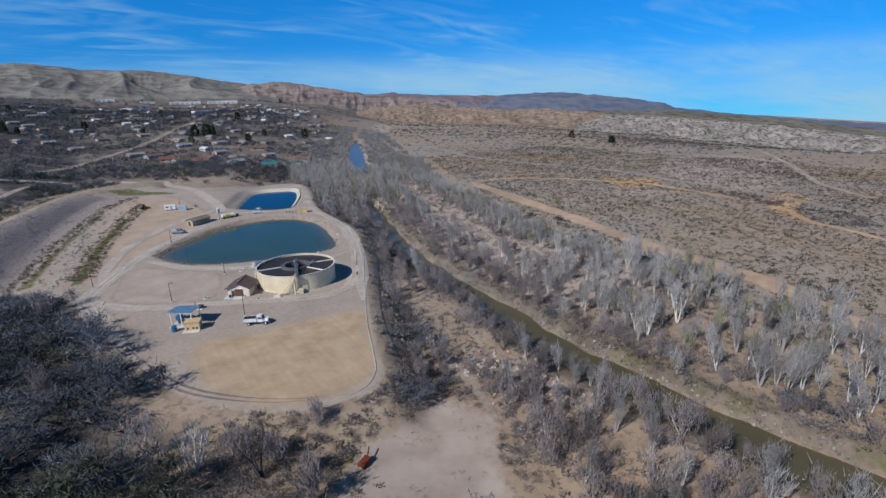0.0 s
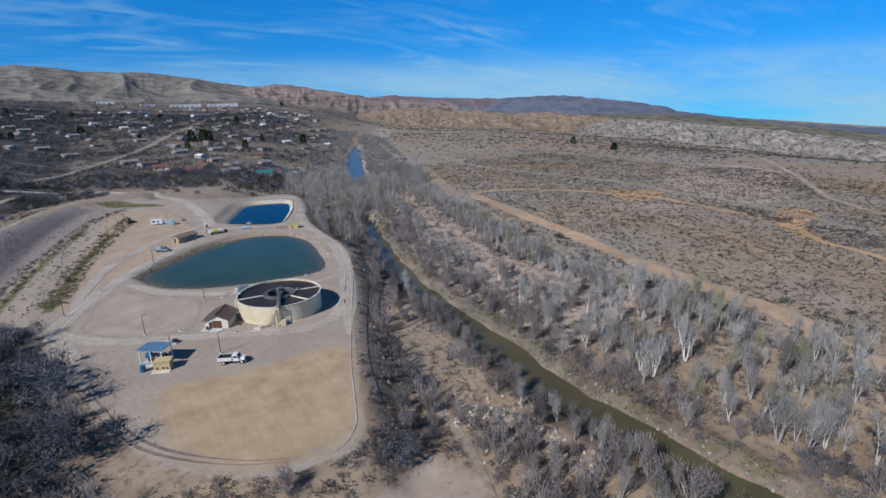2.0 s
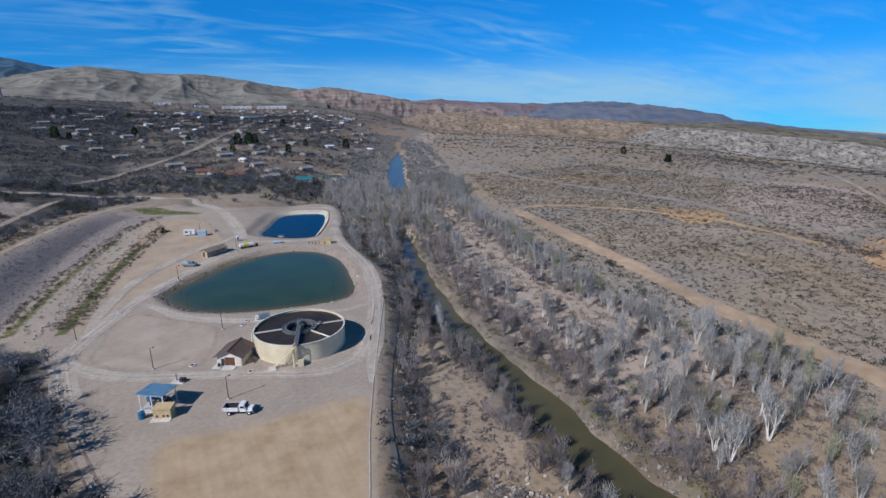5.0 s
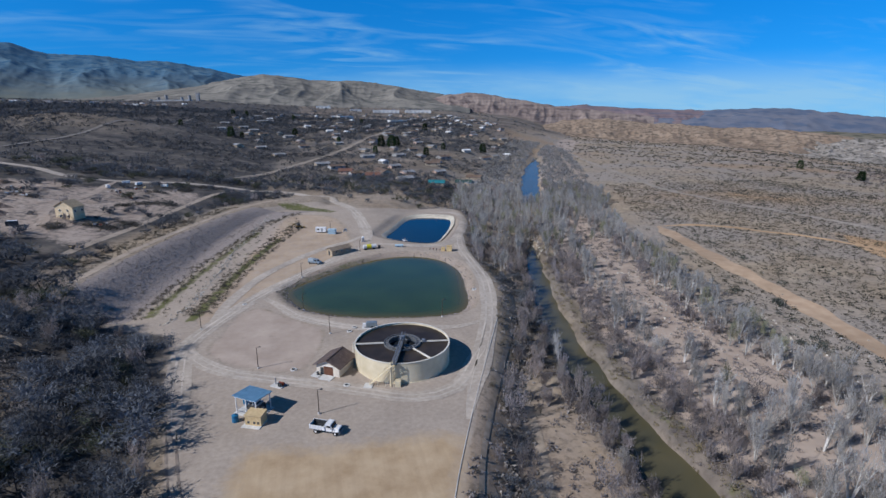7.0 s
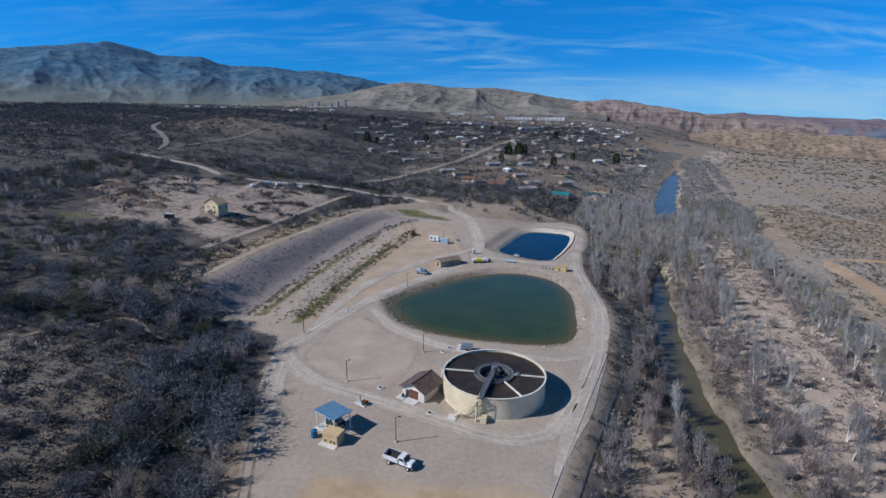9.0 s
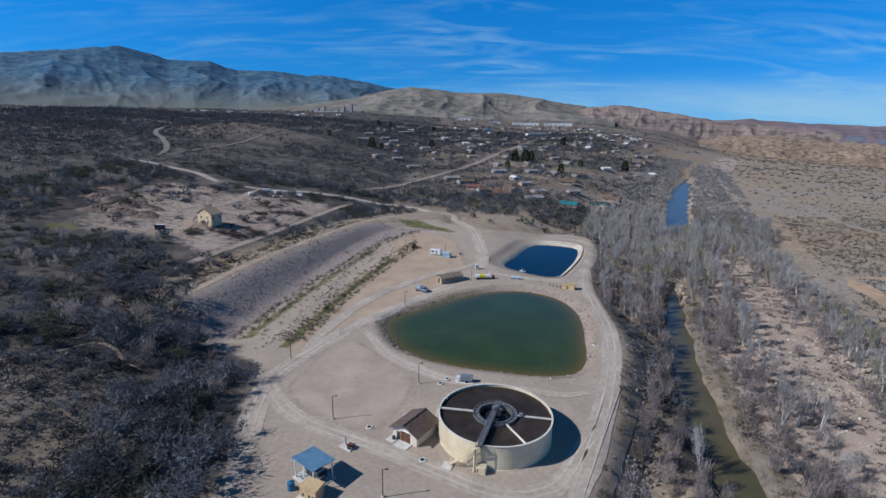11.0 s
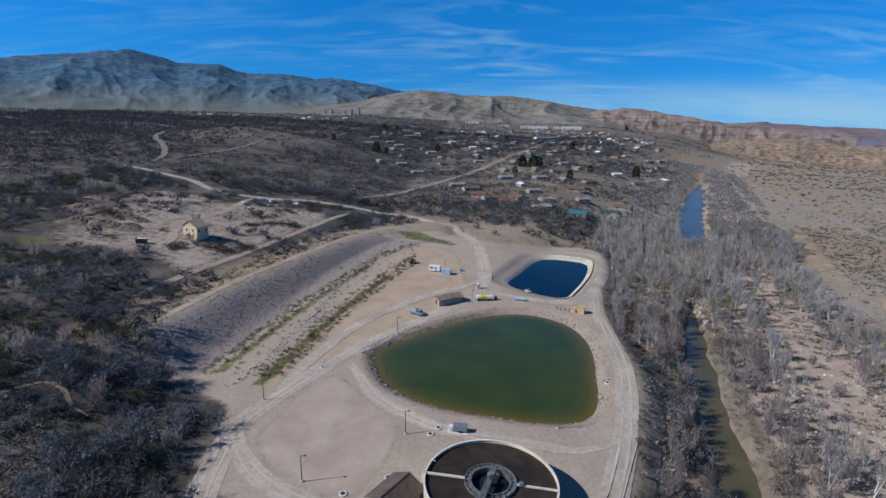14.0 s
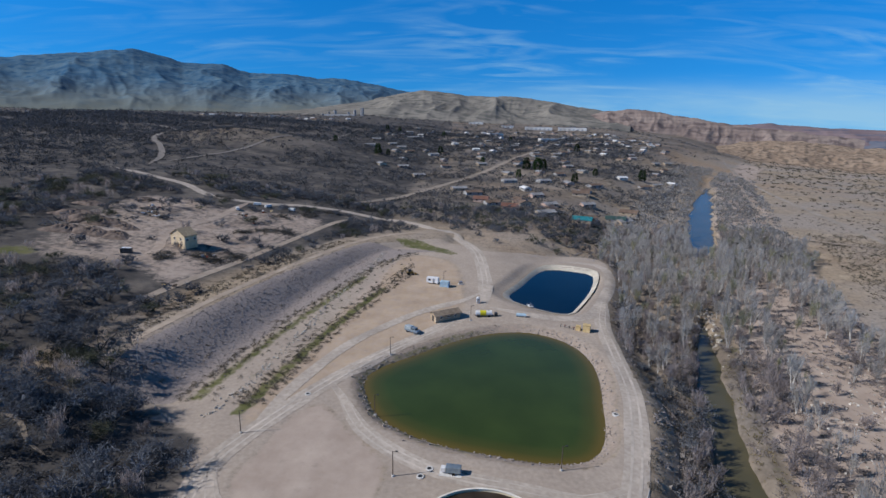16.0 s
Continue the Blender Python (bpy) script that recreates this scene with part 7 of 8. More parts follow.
def office_trailer():
    root = thing("office_trailer", "white office trailer on gravel", "trailer", -18.6, 157.5, -15)
    body = part("body", box(NEWBM(), (0, 0, 1.75), (5.6, 2.4, 2.5), 0, 0.06), MAT_WHITE_PAINT, root)
    part("door", box(NEWBM(), (0.8, -1.22, 1.6), (0.9, 0.05, 1.9)), MAT_STEEL, body)
    part("window", box(NEWBM(), (-1.3, -1.22, 2.0), (1.2, 0.05, 0.8)), MAT_GLASS, body)
    for x in (-1.4, 1.4):
        part("jack", box(NEWBM(), (x, 0, 0.25), (0.3, 1.9, 0.6)), MAT_DARKSTEEL, root)
    box_root = thing("storage_container", "pale blue metal storage container", "container", -12.8, 153.6, -15)
    body = part("body", box(NEWBM(), (0, 0, 1.35), (4.2, 2.4, 2.7), 0, 0.04), MAT_PALE_BLUE, box_root)
    for k in range(12):
        part("rib", box(NEWBM(), (-1.95 + 0.355 * k, -1.22, 1.35), (0.12, 0.07, 2.4)), MAT_PALE_BLUE, body)
    for y in (-0.6, 0.6):
        part("door", box(NEWBM(), (2.12, y, 1.3), (0.06, 1.12, 2.4)), MAT_PALE_BLUE, body)
    gen = thing("generator", "small white generator on concrete pad", "generator", -5.5, 157.5, 10)
    part("pad", box(NEWBM(), (0, 0, 0.05), (2.4, 1.6, 0.2)), MAT_CONCRETE, gen)
    part("housing", box(NEWBM(), (0, 0, 0.75), (1.7, 1.0, 1.2), 0, 0.08), MAT_STEEL, gen)


def pump_stand():
    root = thing("valve_cabinet", "white upright valve cabinet at road junction", "cabinet", 2.2, 134.5, 0)
    part("body", box(NEWBM(), (0, 0, 1.2), (1.5, 1.2, 2.4), 0, 0.1), MAT_WHITE_PAINT, root)
    part("cap", lathe(NEWBM(), [(0.0, 2.9), (0.5, 2.75), (0.6, 2.38), (0.0, 2.38)], 16), MAT_WHITE_PAINT, root)
    part("door", box(NEWBM(), (0, -0.62, 1.15), (1.1, 0.05, 1.9)), MAT_STEEL, root)
    for x, y, s, c in ((42.5, 110.0, 2.6, MAT_WOOD_BOX), (39.6, 111.0, 1.7, MAT_WOOD_BOX)):
        b = thing("timber_box", "yellow timber equipment box beside pond", "box", x, y, -20, "timber boxes")
        part("body", box(NEWBM(), (0, 0, s / 2), (s, s * 0.9, s), 0, 0.05), c, b)
        part("lid", box(NEWBM(), (0, 0, s + 0.05), (s * 1.08, s, 0.12), 0, 0.02), c, b)
    for k in range(4):
        v = thing("pond_valve", "dark valve stem standing on pond bank", "valve", 33.5 + 1.5 * k, 113.6 - 0.8 * k, 0, "pond valves")
        part("stem", rod(NEWBM(), (0, 0, -0.1), (0, 0, 0.9), 0.14, seg=8), MAT_DARKSTEEL, v)
        part("handwheel", lathe(NEWBM(), [(0.42, 0.9), (0.36, 0.96), (0.42, 1.02), (0.48, 0.96), (0.42, 0.9)], 16), MAT_RUST if k % 2 else MAT_DARKSTEEL, v)
    ch = thing("chlorine_tank", "pale blue-grey horizontal tank at pond edge", "tank", 19.2, 121.5, -6)
    part("body", rod(NEWBM(), (-2.0, 0, 0.8), (2.0, 0, 0.8), 0.65, seg=18), MAT_PALE_BLUE, ch)
    for x in (-1.2, 1.2):
        part("saddle", box(NEWBM(), (x, 0, 0.2), (0.3, 1.2, 0.5)), MAT_CONCRETE, ch)
    dk = thing("pump_dock", "small white pump dock at lined pond edge", "dock", 24.6, 134.2, 20)
    part("deck", box(NEWBM(), (0, 0.8, 0.55), (1.8, 3.0, 0.14)), MAT_WHITE_PAINT, dk)
    for x in (-0.8, 0.8):
        for y in (-0.5, 2.1):
            part("leg", rod(NEWBM(), (x, y, -2.2), (x, y, 1.5), 0.07, seg=6), MAT_STEEL, dk)
    part("winch", box(NEWBM(), (0, 0.4, 1.1), (0.8, 0.6, 0.9), 0, 0.05), MAT_STEEL, dk)
    gn = thing("tank_generator", "blue-grey trailer generator behind clarifier tank", "generator", -5.8, 26.2, -6)
    part("housing", box(NEWBM(), (0.4, 0, 1.25), (3.4, 1.6, 1.4), 0, 0.16), MAT_CAR_GREY, gn)
    part("panel", box(NEWBM(), (-1.9, 0, 1.0), (1.0, 1.2, 1.0), 0, 0.06), MAT_WHITE_PAINT, gn)
    part("drawbar", rod(NEWBM(), (2.1, 0, 0.5), (3.5, 0, 0.4), 0.08, seg=6), MAT_DARKSTEEL, gn)
    for y in (-0.8, 0.8):
        part("wheel", rod(NEWBM(), (0.5, y - 0.12, 0.36), (0.5, y + 0.12, 0.36), 0.36, seg=14), MAT_RUBBER, gn)
    part("pad", box(NEWBM(), (-0.2, 0, 0.03), (5.0, 2.6, 0.14)), MAT_CONCRETE, gn)


def backhoe():
    root = thing("backhoe", "old faded yellow backhoe parked on dirt slope", "machine", -30.5, 169.0, 15)
    part("body", box(NEWBM(), (0, 0, 1.2), (3.0, 1.6, 0.9), 0, 0.1), MAT_CAT_YELLOW, root)
    part("cab", box(NEWBM(), (-0.3, 0, 2.2), (1.4, 1.4, 1.3), 0, 0.08), MAT_DARKSTEEL, root)
    bm = NEWBM()
    rod(bm, (-1.5, 0, 1.2), (-2.9, 0, 3.2), 0.18, seg=6); rod(bm, (-2.9, 0, 3.2), (-4.2, 0, 1.5), 0.14, seg=6)
    part("boom", bm, MAT_CAT_YELLOW, root)
    part("bucket", box(NEWBM(), (-4.2, 0, 1.1), (0.7, 0.9, 0.8), 0, 0.1), MAT_DARKSTEEL, root)
    part("loader", box(NEWBM(), (2.6, 0, 0.6), (0.8, 2.1, 0.8), 0, 0.1), MAT_CAT_YELLOW, root)
    for x, r in ((1.2, 0.5), (-0.9, 0.75)):
        for y in (-0.95, 0.95):
            part("wheel", rod(NEWBM(), (x, y - 0.2, r), (x, y + 0.2, r), r, seg=16), MAT_RUBBER, root)


for build in (pond_hut, pickup, tank_trailer, office_trailer, pump_stand, backhoe):
    build()


# ---- kerb and fences ----
def kerb():
    line = spline([(36.5, 24), (24, -2), (12.5, -26), (3, -47), (-2.6, -61), (-6.5, -70), (-11.5, -75), (-18, -75.8), (-24.5, -74.8)], 2.0)
    bm = NEWBM()
    for p, q in zip(line, line[1:]):
        c = (p + q) / 2
        a = math.degrees(math.atan2(q[1] - p[1], q[0] - p[0]))
        box(bm, (c[0], c[1], ground(c[0], c[1]) + 0.02), (np.linalg.norm(q - p) + 0.02, 0.2, 0.26), a)
    me = bpy.data.meshes.new("kerb"); bm.to_mesh(me); bm.free(); me.materials.append(tone("worn_kerb_paint", (0.40, 0.375, 0.345), (0.56, 0.535, 0.50), 0.8, 0.8))
    ob = new("edge_kerb", me)
    tagged(ob, "long white painted kerb along the site edge", "kerb", kind="structure")


def fence(points, name_label, gap=4.0, h=1.9):
    line = spline(points, gap)
    root = new("wire_fence")
    tagged(root, name_label, "fence")
    zs = height(line[:, 0], line[:, 1])
    for i in range(len(line)):
        x, y, z = *line[i][:2], zs[i]
        part("post", rod(NEWBM(), (x, y, z - 0.2), (x, y, z + h), 0.06, seg=6), MAT_STEEL, root)
        if i + 1 < len(line):
            for k in (0.35, 0.7, 1.0):
                part("wire", rod(NEWBM(), (x, y, z + h * k - 0.05), (line[i + 1][0], line[i + 1][1], zs[i + 1] + h * k - 0.05), 0.022, seg=3), MAT_STEEL, root)


kerb()
fence([(-104, 70), (-98, 60), (-88, 49), (-77, 39.5)], "steel wire fence with thin posts on levee end")
fence([(70, 214), (56, 219), (44, 218), (34, 214)], "steel wire fence behind lined pond")


# ---- rocks ----
def rocks(name, spots, lo, hi, material, label, seed):
    """Many broken stones in one mesh: squashed, skewed blocks."""
    rnd = np.random.RandomState(seed)
    cube = np.array([(x, y, z) for x in (-1, 1) for y in (-1, 1) for z in (-1, 1)], float) / 2
    quad = np.array([(0, 1, 3, 2), (4, 6, 7, 5), (0, 4, 5, 1), (2, 3, 7, 6), (0, 2, 6, 4), (1, 5, 7, 3)])
    V, F = [], []
    for i, (x, y) in enumerate(spots):
        s = rnd.uniform(lo, hi) * rnd.uniform(0.5, 1.0, 3)
        v = (cube + rnd.uniform(-0.16, 0.16, (8, 3))) * s
        m = np.array(Euler((rnd.uniform(-0.5, 0.5), rnd.uniform(-0.5, 0.5), rnd.uniform(0, 6.28))).to_matrix())
        V.append(v @ m.T + np.array([x, y, 0]))
        F.append(quad + 8 * i)
    V, F = np.concatenate(V), np.concatenate(F)
    c = np.array(spots)
    V[:, 2] += np.repeat(height(c[:, 0], c[:, 1]), 8) + 0.1
    return tagged(add_mesh(name, V, F, material), label, "rocks", kind="stuff")


MAT_SLOPE_ROCK = tone("slope_rock", (0.20, 0.175, 0.158), (0.36, 0.315, 0.285), 0.6, 0.95, per_island=0.3)
MAT_RUBBLE = tone("broken_concrete", (0.33, 0.30, 0.27), (0.50, 0.46, 0.42), 0.9, 0.9)
rr = np.random.RandomState(5)
blob = np.concatenate([rr.normal((23, -82), (4.6, 6.2), (190, 2)), rr.normal((19, -74), (3.0, 3.0), (60, 2)), rr.normal((28.5, -92), (2.0, 4.5), (60, 2))])
rocks("concrete_rubble", blob, 0.25, 0.95, MAT_RUBBLE, "dumped broken pale concrete rubble", 6)


def along(points, n, off, seed):
    line = spline(points, 2.0)
    r = np.random.RandomState(seed)
    i = r.randint(len(line), size=n)
    return line[i, :2] + r.normal(0, off, (n, 2))


rocks("riprap_line", along([(-49, 205), (-55, 165), (-60, 132), (-63, 95), (-66, 66), (-69.5, 45)], 420, 0.9, 7), 0.25, 0.7, MAT_ROCK, "line of pale riprap stones along channel", 8)
rocks("levee_riprap", along([(-92, 66), (-88, 95), (-82, 130), (-72, 165), (-60, 195)], 3000, 6.5, 9), 0.15, 0.38, MAT_SLOPE_ROCK, "grey riprap stones on levee slope", 10)
pond_bank = [tuple(q) for q in big_ring[:, :2]] + [tuple(big_ring[0, :2])]
rocks("pond_riprap", along(pond_bank, 1100, 1.5, 11), 0.15, 0.5, MAT_SLOPE_ROCK, "small stones along pond bank", 12)
rocks("river_bank_stones", along([(60.5, 20), (56, -14), (54, -44), (53.5, -70), (53, -92), (53.5, -115), (56, -140)], 500, 0.8, 13), 0.25, 0.8, MAT_DARK_ROCK, "crumbling stones on river bank", 14)
rocks("site_bank_stones", along([(12, -52), (22, -30), (32, -8), (44, 18), (54, 45)], 500, 1.6, 15), 0.35, 1.0, MAT_DARK_ROCK, "grey stones on the site embankment", 16)
rocks("ford_stones", along([(88, 112), (98, 132), (108, 156)], 160, 2.6, 17), 0.5, 1.4, MAT_ROCK, "pale stones in shallow river", 18)
rocks("gravel_bar_stones", rr.normal((118, 40), (16, 44), (900, 2)), 0.25, 0.8, MAT_ROCK, "pale cobbles on dry gravel bar", 19)

# dead trees and red scrap south of the site
MAT_DEAD = tone("bleached_dead_wood", (0.50, 0.48, 0.45), (0.66, 0.64, 0.60), 1.0, 0.9)
for k, (x, y, s, mat, lab) in enumerate(((-46, -80, 1.2, MAT_DEAD, "bleached white dead tree with bare limbs"), (-51, -87, 1.15, MAT_DARK_BARK, "dark leafless dead tree with crooked limbs"),
                                         (-37, -87, 1.15, MAT_DARK_BARK, "dark leafless dead tree with crooked limbs"))):
    t, c = tall_tree(500 + k, 9, 5.5, 5, 60, 0.6, 1.2, 0.08)
    root = thing("dead_tree", lab, "tree", x, y, 40 * k, "dead trees")
    root.scale = (s, s, s)
    for nm, bag in (("trunk", t), ("branches", c)):
        ob = new(nm, bag.mesh(nm, mat)); ob.parent = root
scrap = thing("scrap_machine", "rusty red scrap machine lying on sand", "scrap", -20, -91, 30)
part("frame", box(NEWBM(), (0, 0, 0.7), (2.6, 1.3, 0.7), 0, 0.08, 6), MAT_RUST, scrap)
part("wheel", rod(NEWBM(), (-0.9, -0.8, 0.6), (-0.9, -0.6, 0.6), 0.6, seg=14), MAT_RUST, scrap)
part("arm", rod(NEWBM(), (1.0, 0, 0.9), (2.9, 0.8, 1.6), 0.12, seg=6), MAT_DARKSTEEL, scrap)

# ---- the house and yard above the levee ----
MAT_TAN_HOUSE = tone("tan_house_wall", (0.58, 0.46, 0.30), (0.68, 0.55, 0.37), 0.7, 0.85)
MAT_TAN_ROOF = tone("weathered_tan_roof", (0.33, 0.26, 0.17), (0.44, 0.35, 0.24), 0.9, 0.85)


def yard_house():
    root = thing("yard_house", "two-storey tan house in a dirt yard", "house", -141.5, 166.0, -27)
    w, d, e, r = 11.0, 6.4, 6.4, 9.2
    walls = part("wall", gable_walls(NEWBM(), w, d, e, r), MAT_TAN_HOUSE, root)
    part("roof", gable(NEWBM(), w, d, e + 0.05, r + 0.15, 0.5, 0.2), MAT_TAN_ROOF, root)
    for x, z in ((-2.4, 1.6), (2.4, 1.6), (-2.4, 4.4), (2.4, 4.4)):
        win = part("window", box(NEWBM(), (x, -d / 2 - 0.03, z), (1.3, 0.08, 1.3)), MAT_WHITE_PAINT, root)
        part("pane", box(NEWBM(), (x, -d / 2 - 0.075, z), (1.1, 0.02, 1.1)), MAT_GLASS, win)
    part("door", box(NEWBM(), (0, -d / 2 - 0.03, 1.05), (1.1, 0.08, 2.1)), MAT_DOOR_BROWN, root)
    for y in (-2, 2):
        win = part("window", box(NEWBM(), (w / 2 + 0.03, y, 4.2), (0.08, 1.3, 1.2)), MAT_WHITE_PAINT, root)
        part("pane", box(NEWBM(), (w / 2 + 0.075, y, 4.2), (0.02, 1.1, 1.0)), MAT_GLASS, win)


yard_house()


MAT_HEAP = tone("brown_spoil_earth", (0.13, 0.100, 0.084), (0.245, 0.190, 0.158), 0.5, 0.95, bump=0.6)


def earth_mound(x, y, r, h, seed):
    """A low uneven mound of earth."""
    rnd = np.random.RandomState(seed)
    n, rings = 30, 9
    a = np.arange(n) * 6.28319 / n
    edge = r * (1 + 0.22 * np.sin(2 * a + rnd.uniform(0, 6)) + 0.12 * np.sin(5 * a + rnd.uniform(0, 6)))
    V = []
    for k in range(rings):
        t = k / rings
        px, py = x + edge * (1 - t) * np.cos(a), y + edge * (1 - t) * 0.7 * np.sin(a)
        z = height(px, py) + h * smooth(0, 0.75, np.full(n, t)) * (0.7 + 0.5 * rnd.uniform(0, 1, n)) - (0.3 if k == 0 else 0)
        V += list(zip(px, py, z))
    V.append((x, y, ground(x, y) + h))
    F = [(k * n + i, k * n + (i + 1) % n, (k + 1) * n + (i + 1) % n, (k + 1) * n + i) for k in range(rings - 1) for i in range(n)]
    F += [((rings - 1) * n + i, (rings - 1) * n + (i + 1) % n, rings * n) for i in range(n)]
    ob = add_mesh("earth_mound", [(p[0] - x, p[1] - y, p[2]) for p in V], F, MAT_HEAP)
    ob.location = (x, y, 0)
    return tagged(ob, "low mound of bare brown earth in dirt yard", "earth mound", "yard mounds")


for k, (x, y, r, h) in enumerate(((-215, 192, 12, 2.4), (-204, 185, 12, 2.8), (-192, 183, 11, 2.4), (-201, 166, 11, 2.0), (-188, 166, 10, 2.2), (-176, 167, 9, 1.8), (-180, 181, 7, 1.6), (-224, 216, 9, 1.8), (-207, 242, 7, 1.5))):
    earth_mound(x, y, r, h, 700 + k)


def junk(x, y, seed):
    """A heap of discarded boards, sheets and crates."""
    rnd = np.random.RandomState(seed)
    root = thing("junk_heap", "heap of discarded sheets, crates and scrap wood", "junk heap", x, y, rnd.uniform(0, 360), "yard junk")
    mats = (MAT_WHITE_PAINT, MAT_STEEL, MAT_RUST, MAT_TAN_BOX, MAT_DARKSTEEL, MAT_POLE)
    for k in range(7):
        c = (rnd.normal() * 2.2, rnd.normal() * 1.6, rnd.uniform(0.1, 0.9))
        s = rnd.uniform(0.5, 2.2), rnd.uniform(0.4, 1.4), rnd.uniform(0.1, 1.0)
        part(("sheet", "crate", "board")[k % 3], box(NEWBM(), c, s, rnd.uniform(0, 180), 0.02, rnd.uniform(-20, 20), rnd.uniform(-20, 20)), mats[rnd.randint(6)], root)


for k, (x, y) in enumerate(((-186, 212), (-191, 221), (-180, 207), (-136, 232), (-131, 226), (-124, 118), (-144, 240), (-137, 256), (-128, 157), (-196, 228))):
    junk(x, y, 50 + k)
skip = thing("scrap_container", "dark steel scrap container in dirt yard", "container", -158, 147, 20)
part("body", box(NEWBM(), (0, 0, 1.1), (4.6, 2.3, 2.2), 0, 0.05), MAT_DARKSTEEL, skip)
part("lid", box(NEWBM(), (0.3, 0, 2.35), (3.8, 2.2, 0.1), 0, 0, 0, 6), MAT_WHITE_PAINT, skip)
for k, (x, y, rz) in enumerate(((-148, 272, 10), (-140, 271, 60), (-124, 272, -20), (-152, 250, 120))):
    v = thing("parked_van", "white van parked in dirt yard", "van", x, y, rz, "yard vans")
    part("body", box(NEWBM(), (0, 0, 1.25), (4.9, 1.95, 1.7), 0, 0.22), MAT_WHITE_PAINT, v)
    part("windscreen", box(NEWBM(), (2.3, 0, 1.65), (0.3, 1.6, 0.6), 0, 0, 0, -30), MAT_GLASS, v)
    for x2 in (-1.5, 1.5):
        for y2 in (-0.9, 0.9):
            part("wheel", rod(NEWBM(), (x2, y2 - 0.12, 0.36), (x2, y2 + 0.12, 0.36), 0.36, seg=12), MAT_RUBBER, v)

# ---- the town ----
HOUSE_WALLS = [tone("house_wall_white", (0.62, 0.60, 0.56), (0.75, 0.73, 0.69), 0.3, 0.85), tone("house_wall_tan", (0.42, 0.34, 0.25), (0.52, 0.43, 0.33), 0.3, 0.85),
               tone("house_wall_grey", (0.34, 0.34, 0.34), (0.45, 0.45, 0.44), 0.3, 0.85), tone("house_wall_pink", (0.48, 0.34, 0.27), (0.57, 0.42, 0.35), 0.3, 0.85)]
HOUSE_ROOFS = [tone("roof_white", (0.66, 0.66, 0.66), (0.8, 0.8, 0.8), 0.3, 0.6), tone("roof_grey", (0.22, 0.22, 0.225), (0.33, 0.33, 0.335), 0.3, 0.8),
               tone("roof_brown", (0.13, 0.09, 0.068), (0.20, 0.145, 0.11), 0.3, 0.8), tone("roof_red", (0.15, 0.075, 0.055), (0.205, 0.108, 0.082), 0.3, 0.8),
               tone("roof_teal", (0.02, 0.16, 0.19), (0.035, 0.22, 0.25), 0.3, 0.5), tone("roof_dark_green", (0.035, 0.07, 0.065), (0.06, 0.10, 0.095), 0.3, 0.6)]
ROOF_WORDS = ("white", "grey", "brown", "red", "teal", "dark green")
WALL_WORDS = ("white", "tan", "grey", "pinkish")


def house_kind(w, d, e, r, wall, roof):
    root = new("house")
    part("wall", gable_walls(NEWBM(), w, d, e, r), HOUSE_WALLS[wall], root)
    part("roof", gable(NEWBM(), w, d, e + 0.05, r + 0.12, 0.6, 0.2), HOUSE_ROOFS[roof], root)
    for s in (-1, 1):
        for y in (-d / 4, d / 4):
            part("window", box(NEWBM(), (s * (w / 2 + 0.02), y, e * 0.55), (0.08, 1.6, 1.1)), MAT_GLASS, root)
    part("door", box(NEWBM(), (0.8, -d / 2 - 0.03, 1.05), (1.2, 0.08, 2.1)), MAT_DOOR_BROWN, root)
    return tagged(root, "single-storey %s house with %s gabled roof" % (WALL_WORDS[wall], ROOF_WORDS[roof]), "house", "town houses")


KIND_LIST = [house_kind(8 + k % 3, 12 + (k * 2) % 5, 2.8, 4.2, (0, 1, 2, 3, 1, 2, 1, 2)[k], (0, 1, 2, 1, 1, 2, 2, 1)[k]) for k in range(8)]
SPECIAL = {"red": house_kind(8, 13, 3.0, 5.0, 3, 3), "teal": house_kind(9, 15, 3.0, 5.0, 1, 4), "green": house_kind(9, 16, 3.0, 5.0, 2, 5), "tan": house_kind(11, 16, 3.2, 5.2, 1, 2)}
used = set()


def settle(kind, x, y, rz, size=1.0):
    m = pose(x, y, ground(x, y), 0, 0, rz)
    if kind.name in used:
        ob = copy_thing(kind, m)
    else:
        ob = kind
        used.add(kind.name)
        ob.matrix_basis = m
    return ob


for kind, x, y, rz in (("red", 10, 386, 75), ("red", 33, 352, 80), ("teal", 89, 333, 70), ("green", 126, 370, 72), ("tan", 110, 440, 80), ("tan", 64, 345, 160), ("tan", 45, 372, 20), ("tan", 150, 410, 60)):
    settle(SPECIAL[kind], x, y, rz)
TOWN = spline([(0, 400), (60, 330), (135, 345), (190, 430), (300, 700), (470, 1250), (420, 1560), (120, 1500), (-120, 1330), (-190, 1050), (-140, 640), (-60, 540)], 20, True)


def town_chance(x, y):
    street, _ = line_distance(x, y, spline(TOWN_STREET, 12))
    return (inside_distance(x, y, TOWN) > 0) * (np.abs(street) > 14) * np.where(street > 0, 0.45, 0.75)


hx, hy, hz, hr = scatter(31, 900, -200, 480, 320, 1560, town_chance, 27.0)
for i in range(min(len(hx), 170)):
    settle(KIND_LIST[hr.randint(8)], float(hx[i]), float(hy[i]), 24 + 90 * hr.randint(2) + hr.uniform(-8, 8))
fx, fy, fz, fr = scatter(32, 220, -760, -330, 1250, 1500, lambda a, b: 0.6 + 0 * a, 26.0)
for i in range(min(len(fx), 45)):
    settle(KIND_LIST[fr.randint(8)], float(fx[i]), float(fy[i]), fr.uniform(0, 180))


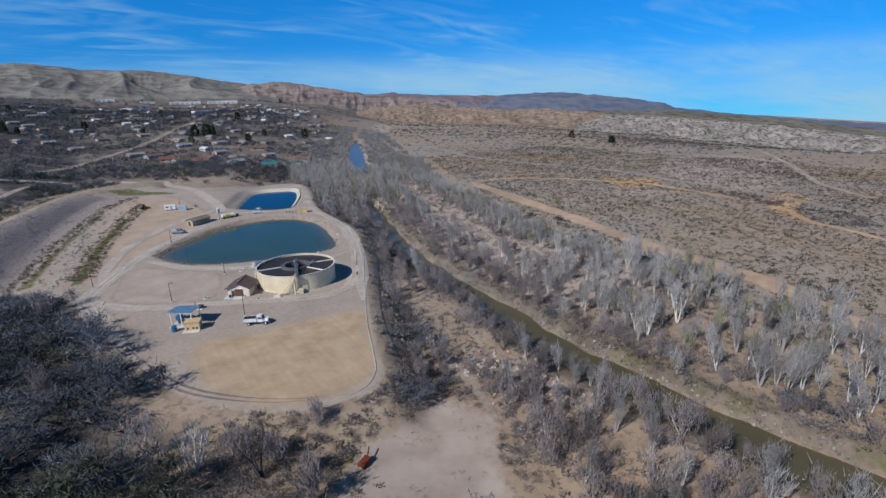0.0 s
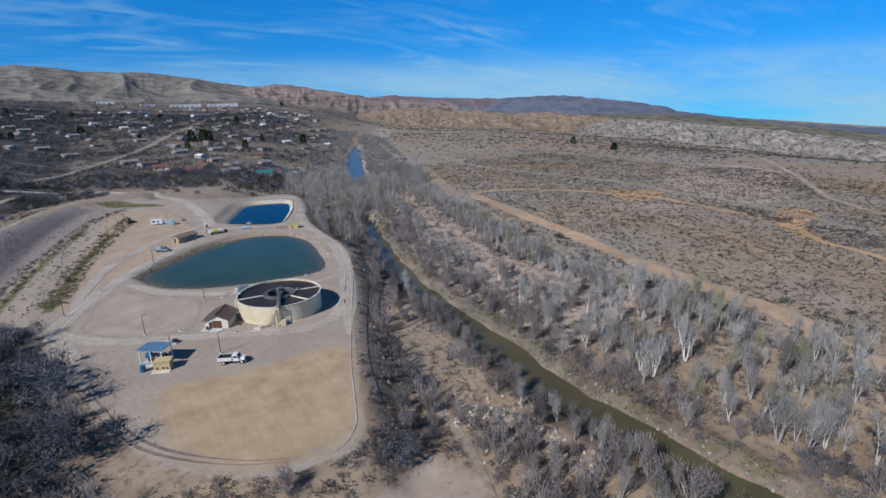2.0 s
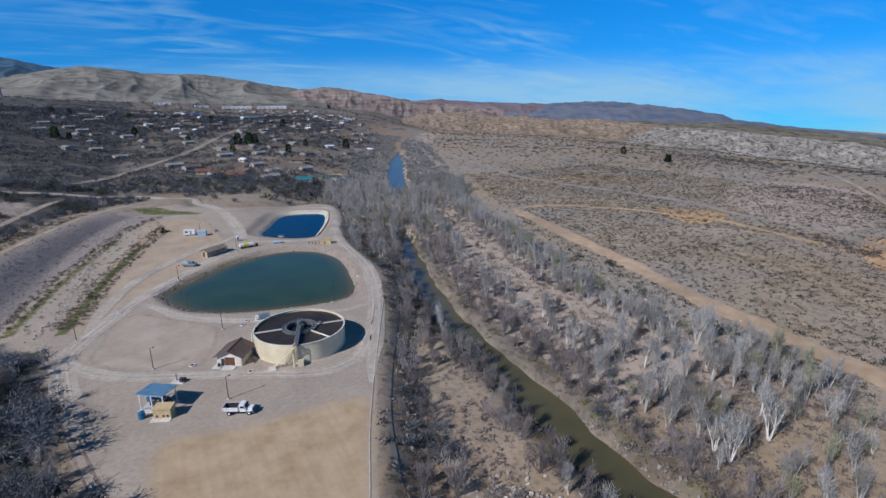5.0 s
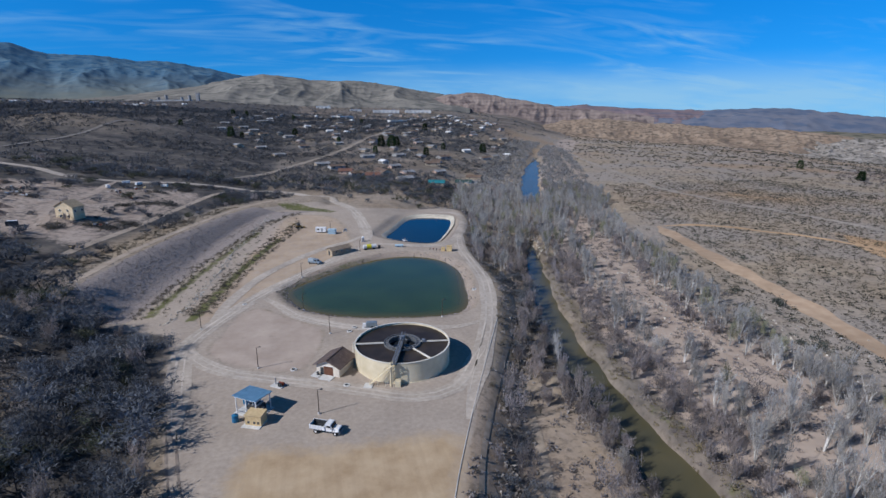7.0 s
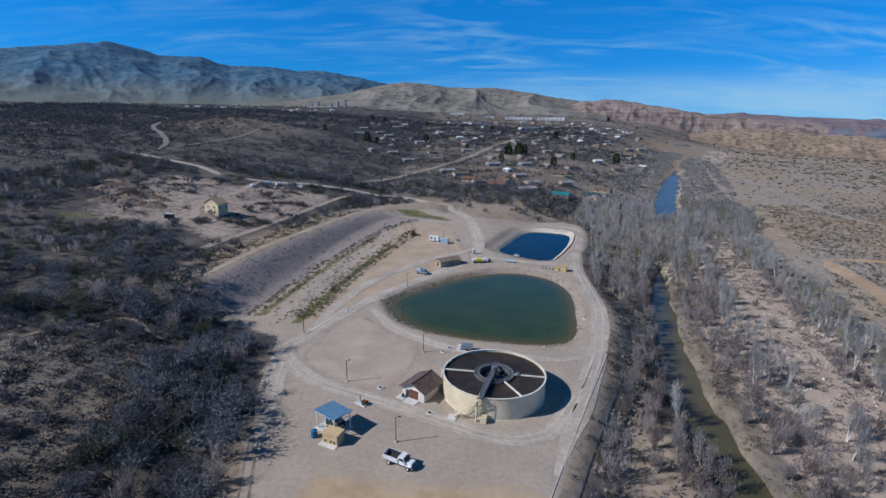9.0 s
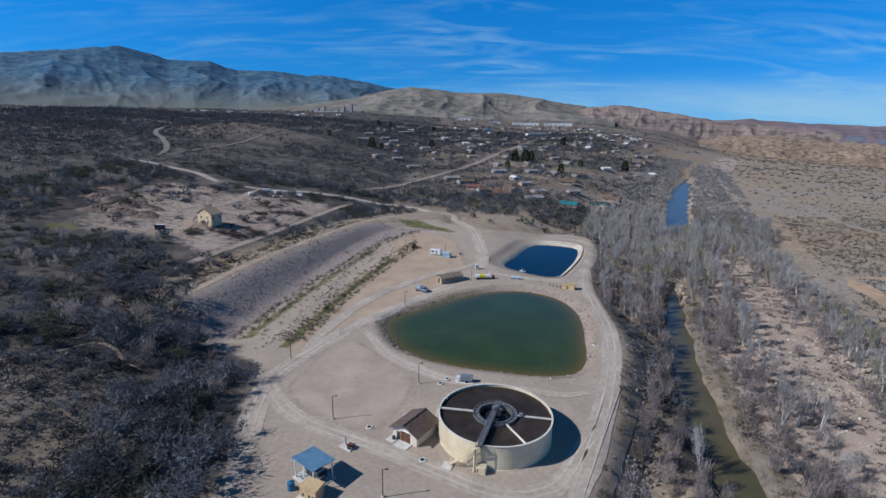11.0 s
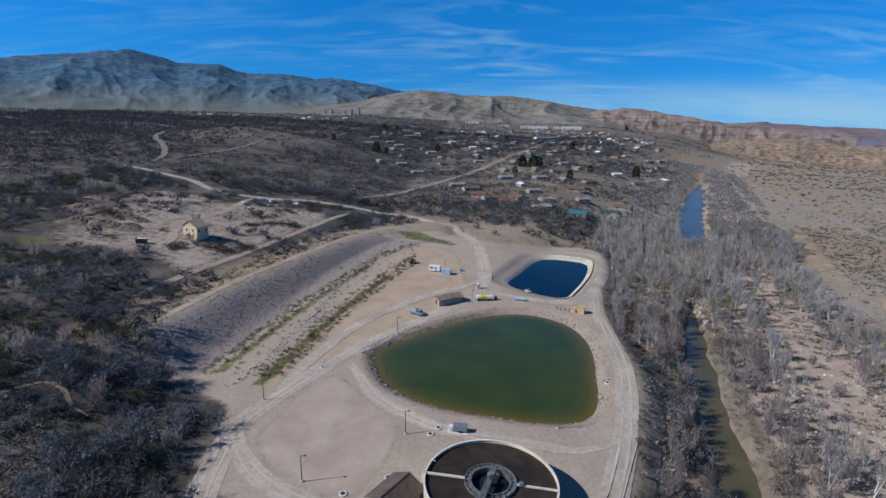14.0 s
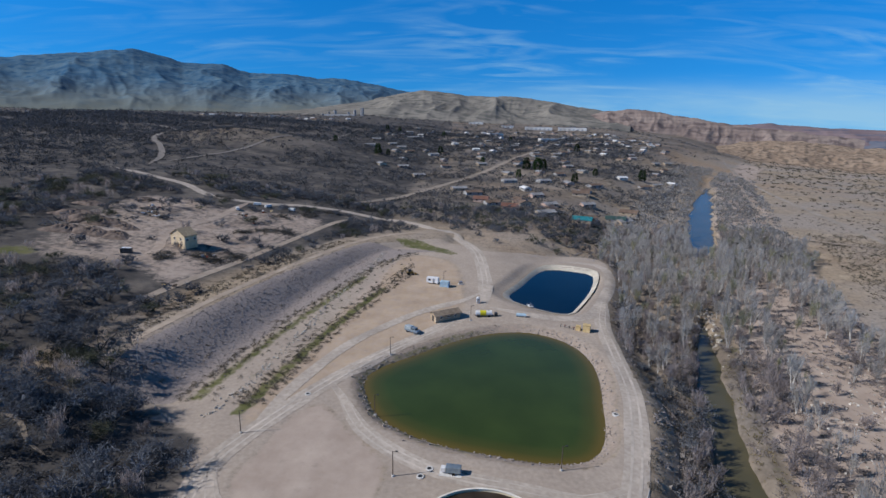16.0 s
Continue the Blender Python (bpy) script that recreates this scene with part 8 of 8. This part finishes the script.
def warehouse(x, y, w, d, h, rz):
    root = thing("warehouse", "long white flat-roofed warehouse below hills", "warehouse", x, y, rz, "warehouses")
    part("wall", box(NEWBM(), (0, 0, h / 2 - 0.5), (w, d, h + 1)), HOUSE_WALLS[0], root)
    part("roof", box(NEWBM(), (0, 0, h + 0.2), (w + 1, d + 1, 0.5)), HOUSE_ROOFS[0], root)
    for k in range(int(w // 14)):
        part("dock_door", box(NEWBM(), (-w / 2 + 8 + 14 * k, -d / 2 - 0.1, 2.2), (5, 0.3, 4.4)), MAT_STEEL, root)


for a in ((28, 1890, 52, 26, 8, -5), (235, 1700, 90, 30, 9, -8), (345, 1690, 92, 30, 9, -10), (135, 1760, 40, 22, 7, 0), (70, 1320, 40, 20, 6, 20), (190, 1180, 46, 18, 6, 15)):
    warehouse(*a)


def works(x, y):
    root = thing("cement_works", "grey works with silos at mountain foot", "factory", x, y, -10)
    for k in range(6):
        part("silo", rod(NEWBM(), (-70 + 26 * k, 0, -8), (-70 + 26 * k, 0, 6 + 7 * (k % 3)), 5, seg=20), HOUSE_ROOFS[1], root)
    part("tower", box(NEWBM(), (88, 0, 8), (10, 10, 40)), HOUSE_ROOFS[1], root)
    part("hall", box(NEWBM(), (10, -18, -3), (120, 20, 14)), HOUSE_WALLS[2], root)


works(EYE[0] + 2050 * math.sin(radians(-13)), EYE[1] + 2050 * math.cos(radians(-13)))


def evergreen(x, y, h, seed, wide=0.33):
    rnd = np.random.RandomState(seed)
    root = thing("evergreen_tree", "dark green dense evergreen tree among houses", "tree", x, y, 0, "town evergreens")
    part("trunk", rod(NEWBM(), (0, 0, -0.5), (0, 0, h * 0.5), h * 0.03, seg=8), MAT_DARK_BARK, root)
    bag = Bag()
    for k in range(420):
        t = rnd.uniform(0.08, 1)
        rad = h * wide * math.sqrt(max(0.05, 1 - abs(t - 0.35) ** 1.3 * 1.5)) * rnd.uniform(0.55, 1)
        a = rnd.uniform(0, 6.28)
        c = np.array([math.cos(a) * rad, math.sin(a) * rad, h * t])
        d = np.array([math.cos(a), math.sin(a), 0.2]) + rnd.normal(size=3) * 0.5; d /= np.linalg.norm(d)
        bag.sliver(c, d, h * 0.13, h * 0.10, rnd)
    ob = new("crown", bag.mesh("crown", MAT_EVERGREEN)); ob.parent = root


for k, (x, y, h) in enumerate(((78, 640, 16), (92, 632, 17), (102, 646, 14), (-134, 683, 15), (-48, 800, 13), (-120, 690, 9), (-217, 765, 9), (234, 633, 15), (95, 1120, 12), (-187, 1125, 13), (-160, 1135, 12),
                               (120, 520, 11), (60, 560, 10), (-60, 1180, 12), (200, 900, 15), (680, 484, 13), (577, 317, 11), (590, 325, 10), (20, 700, 9), (160, 590, 9))):
    evergreen(x, y, h, 600 + k)
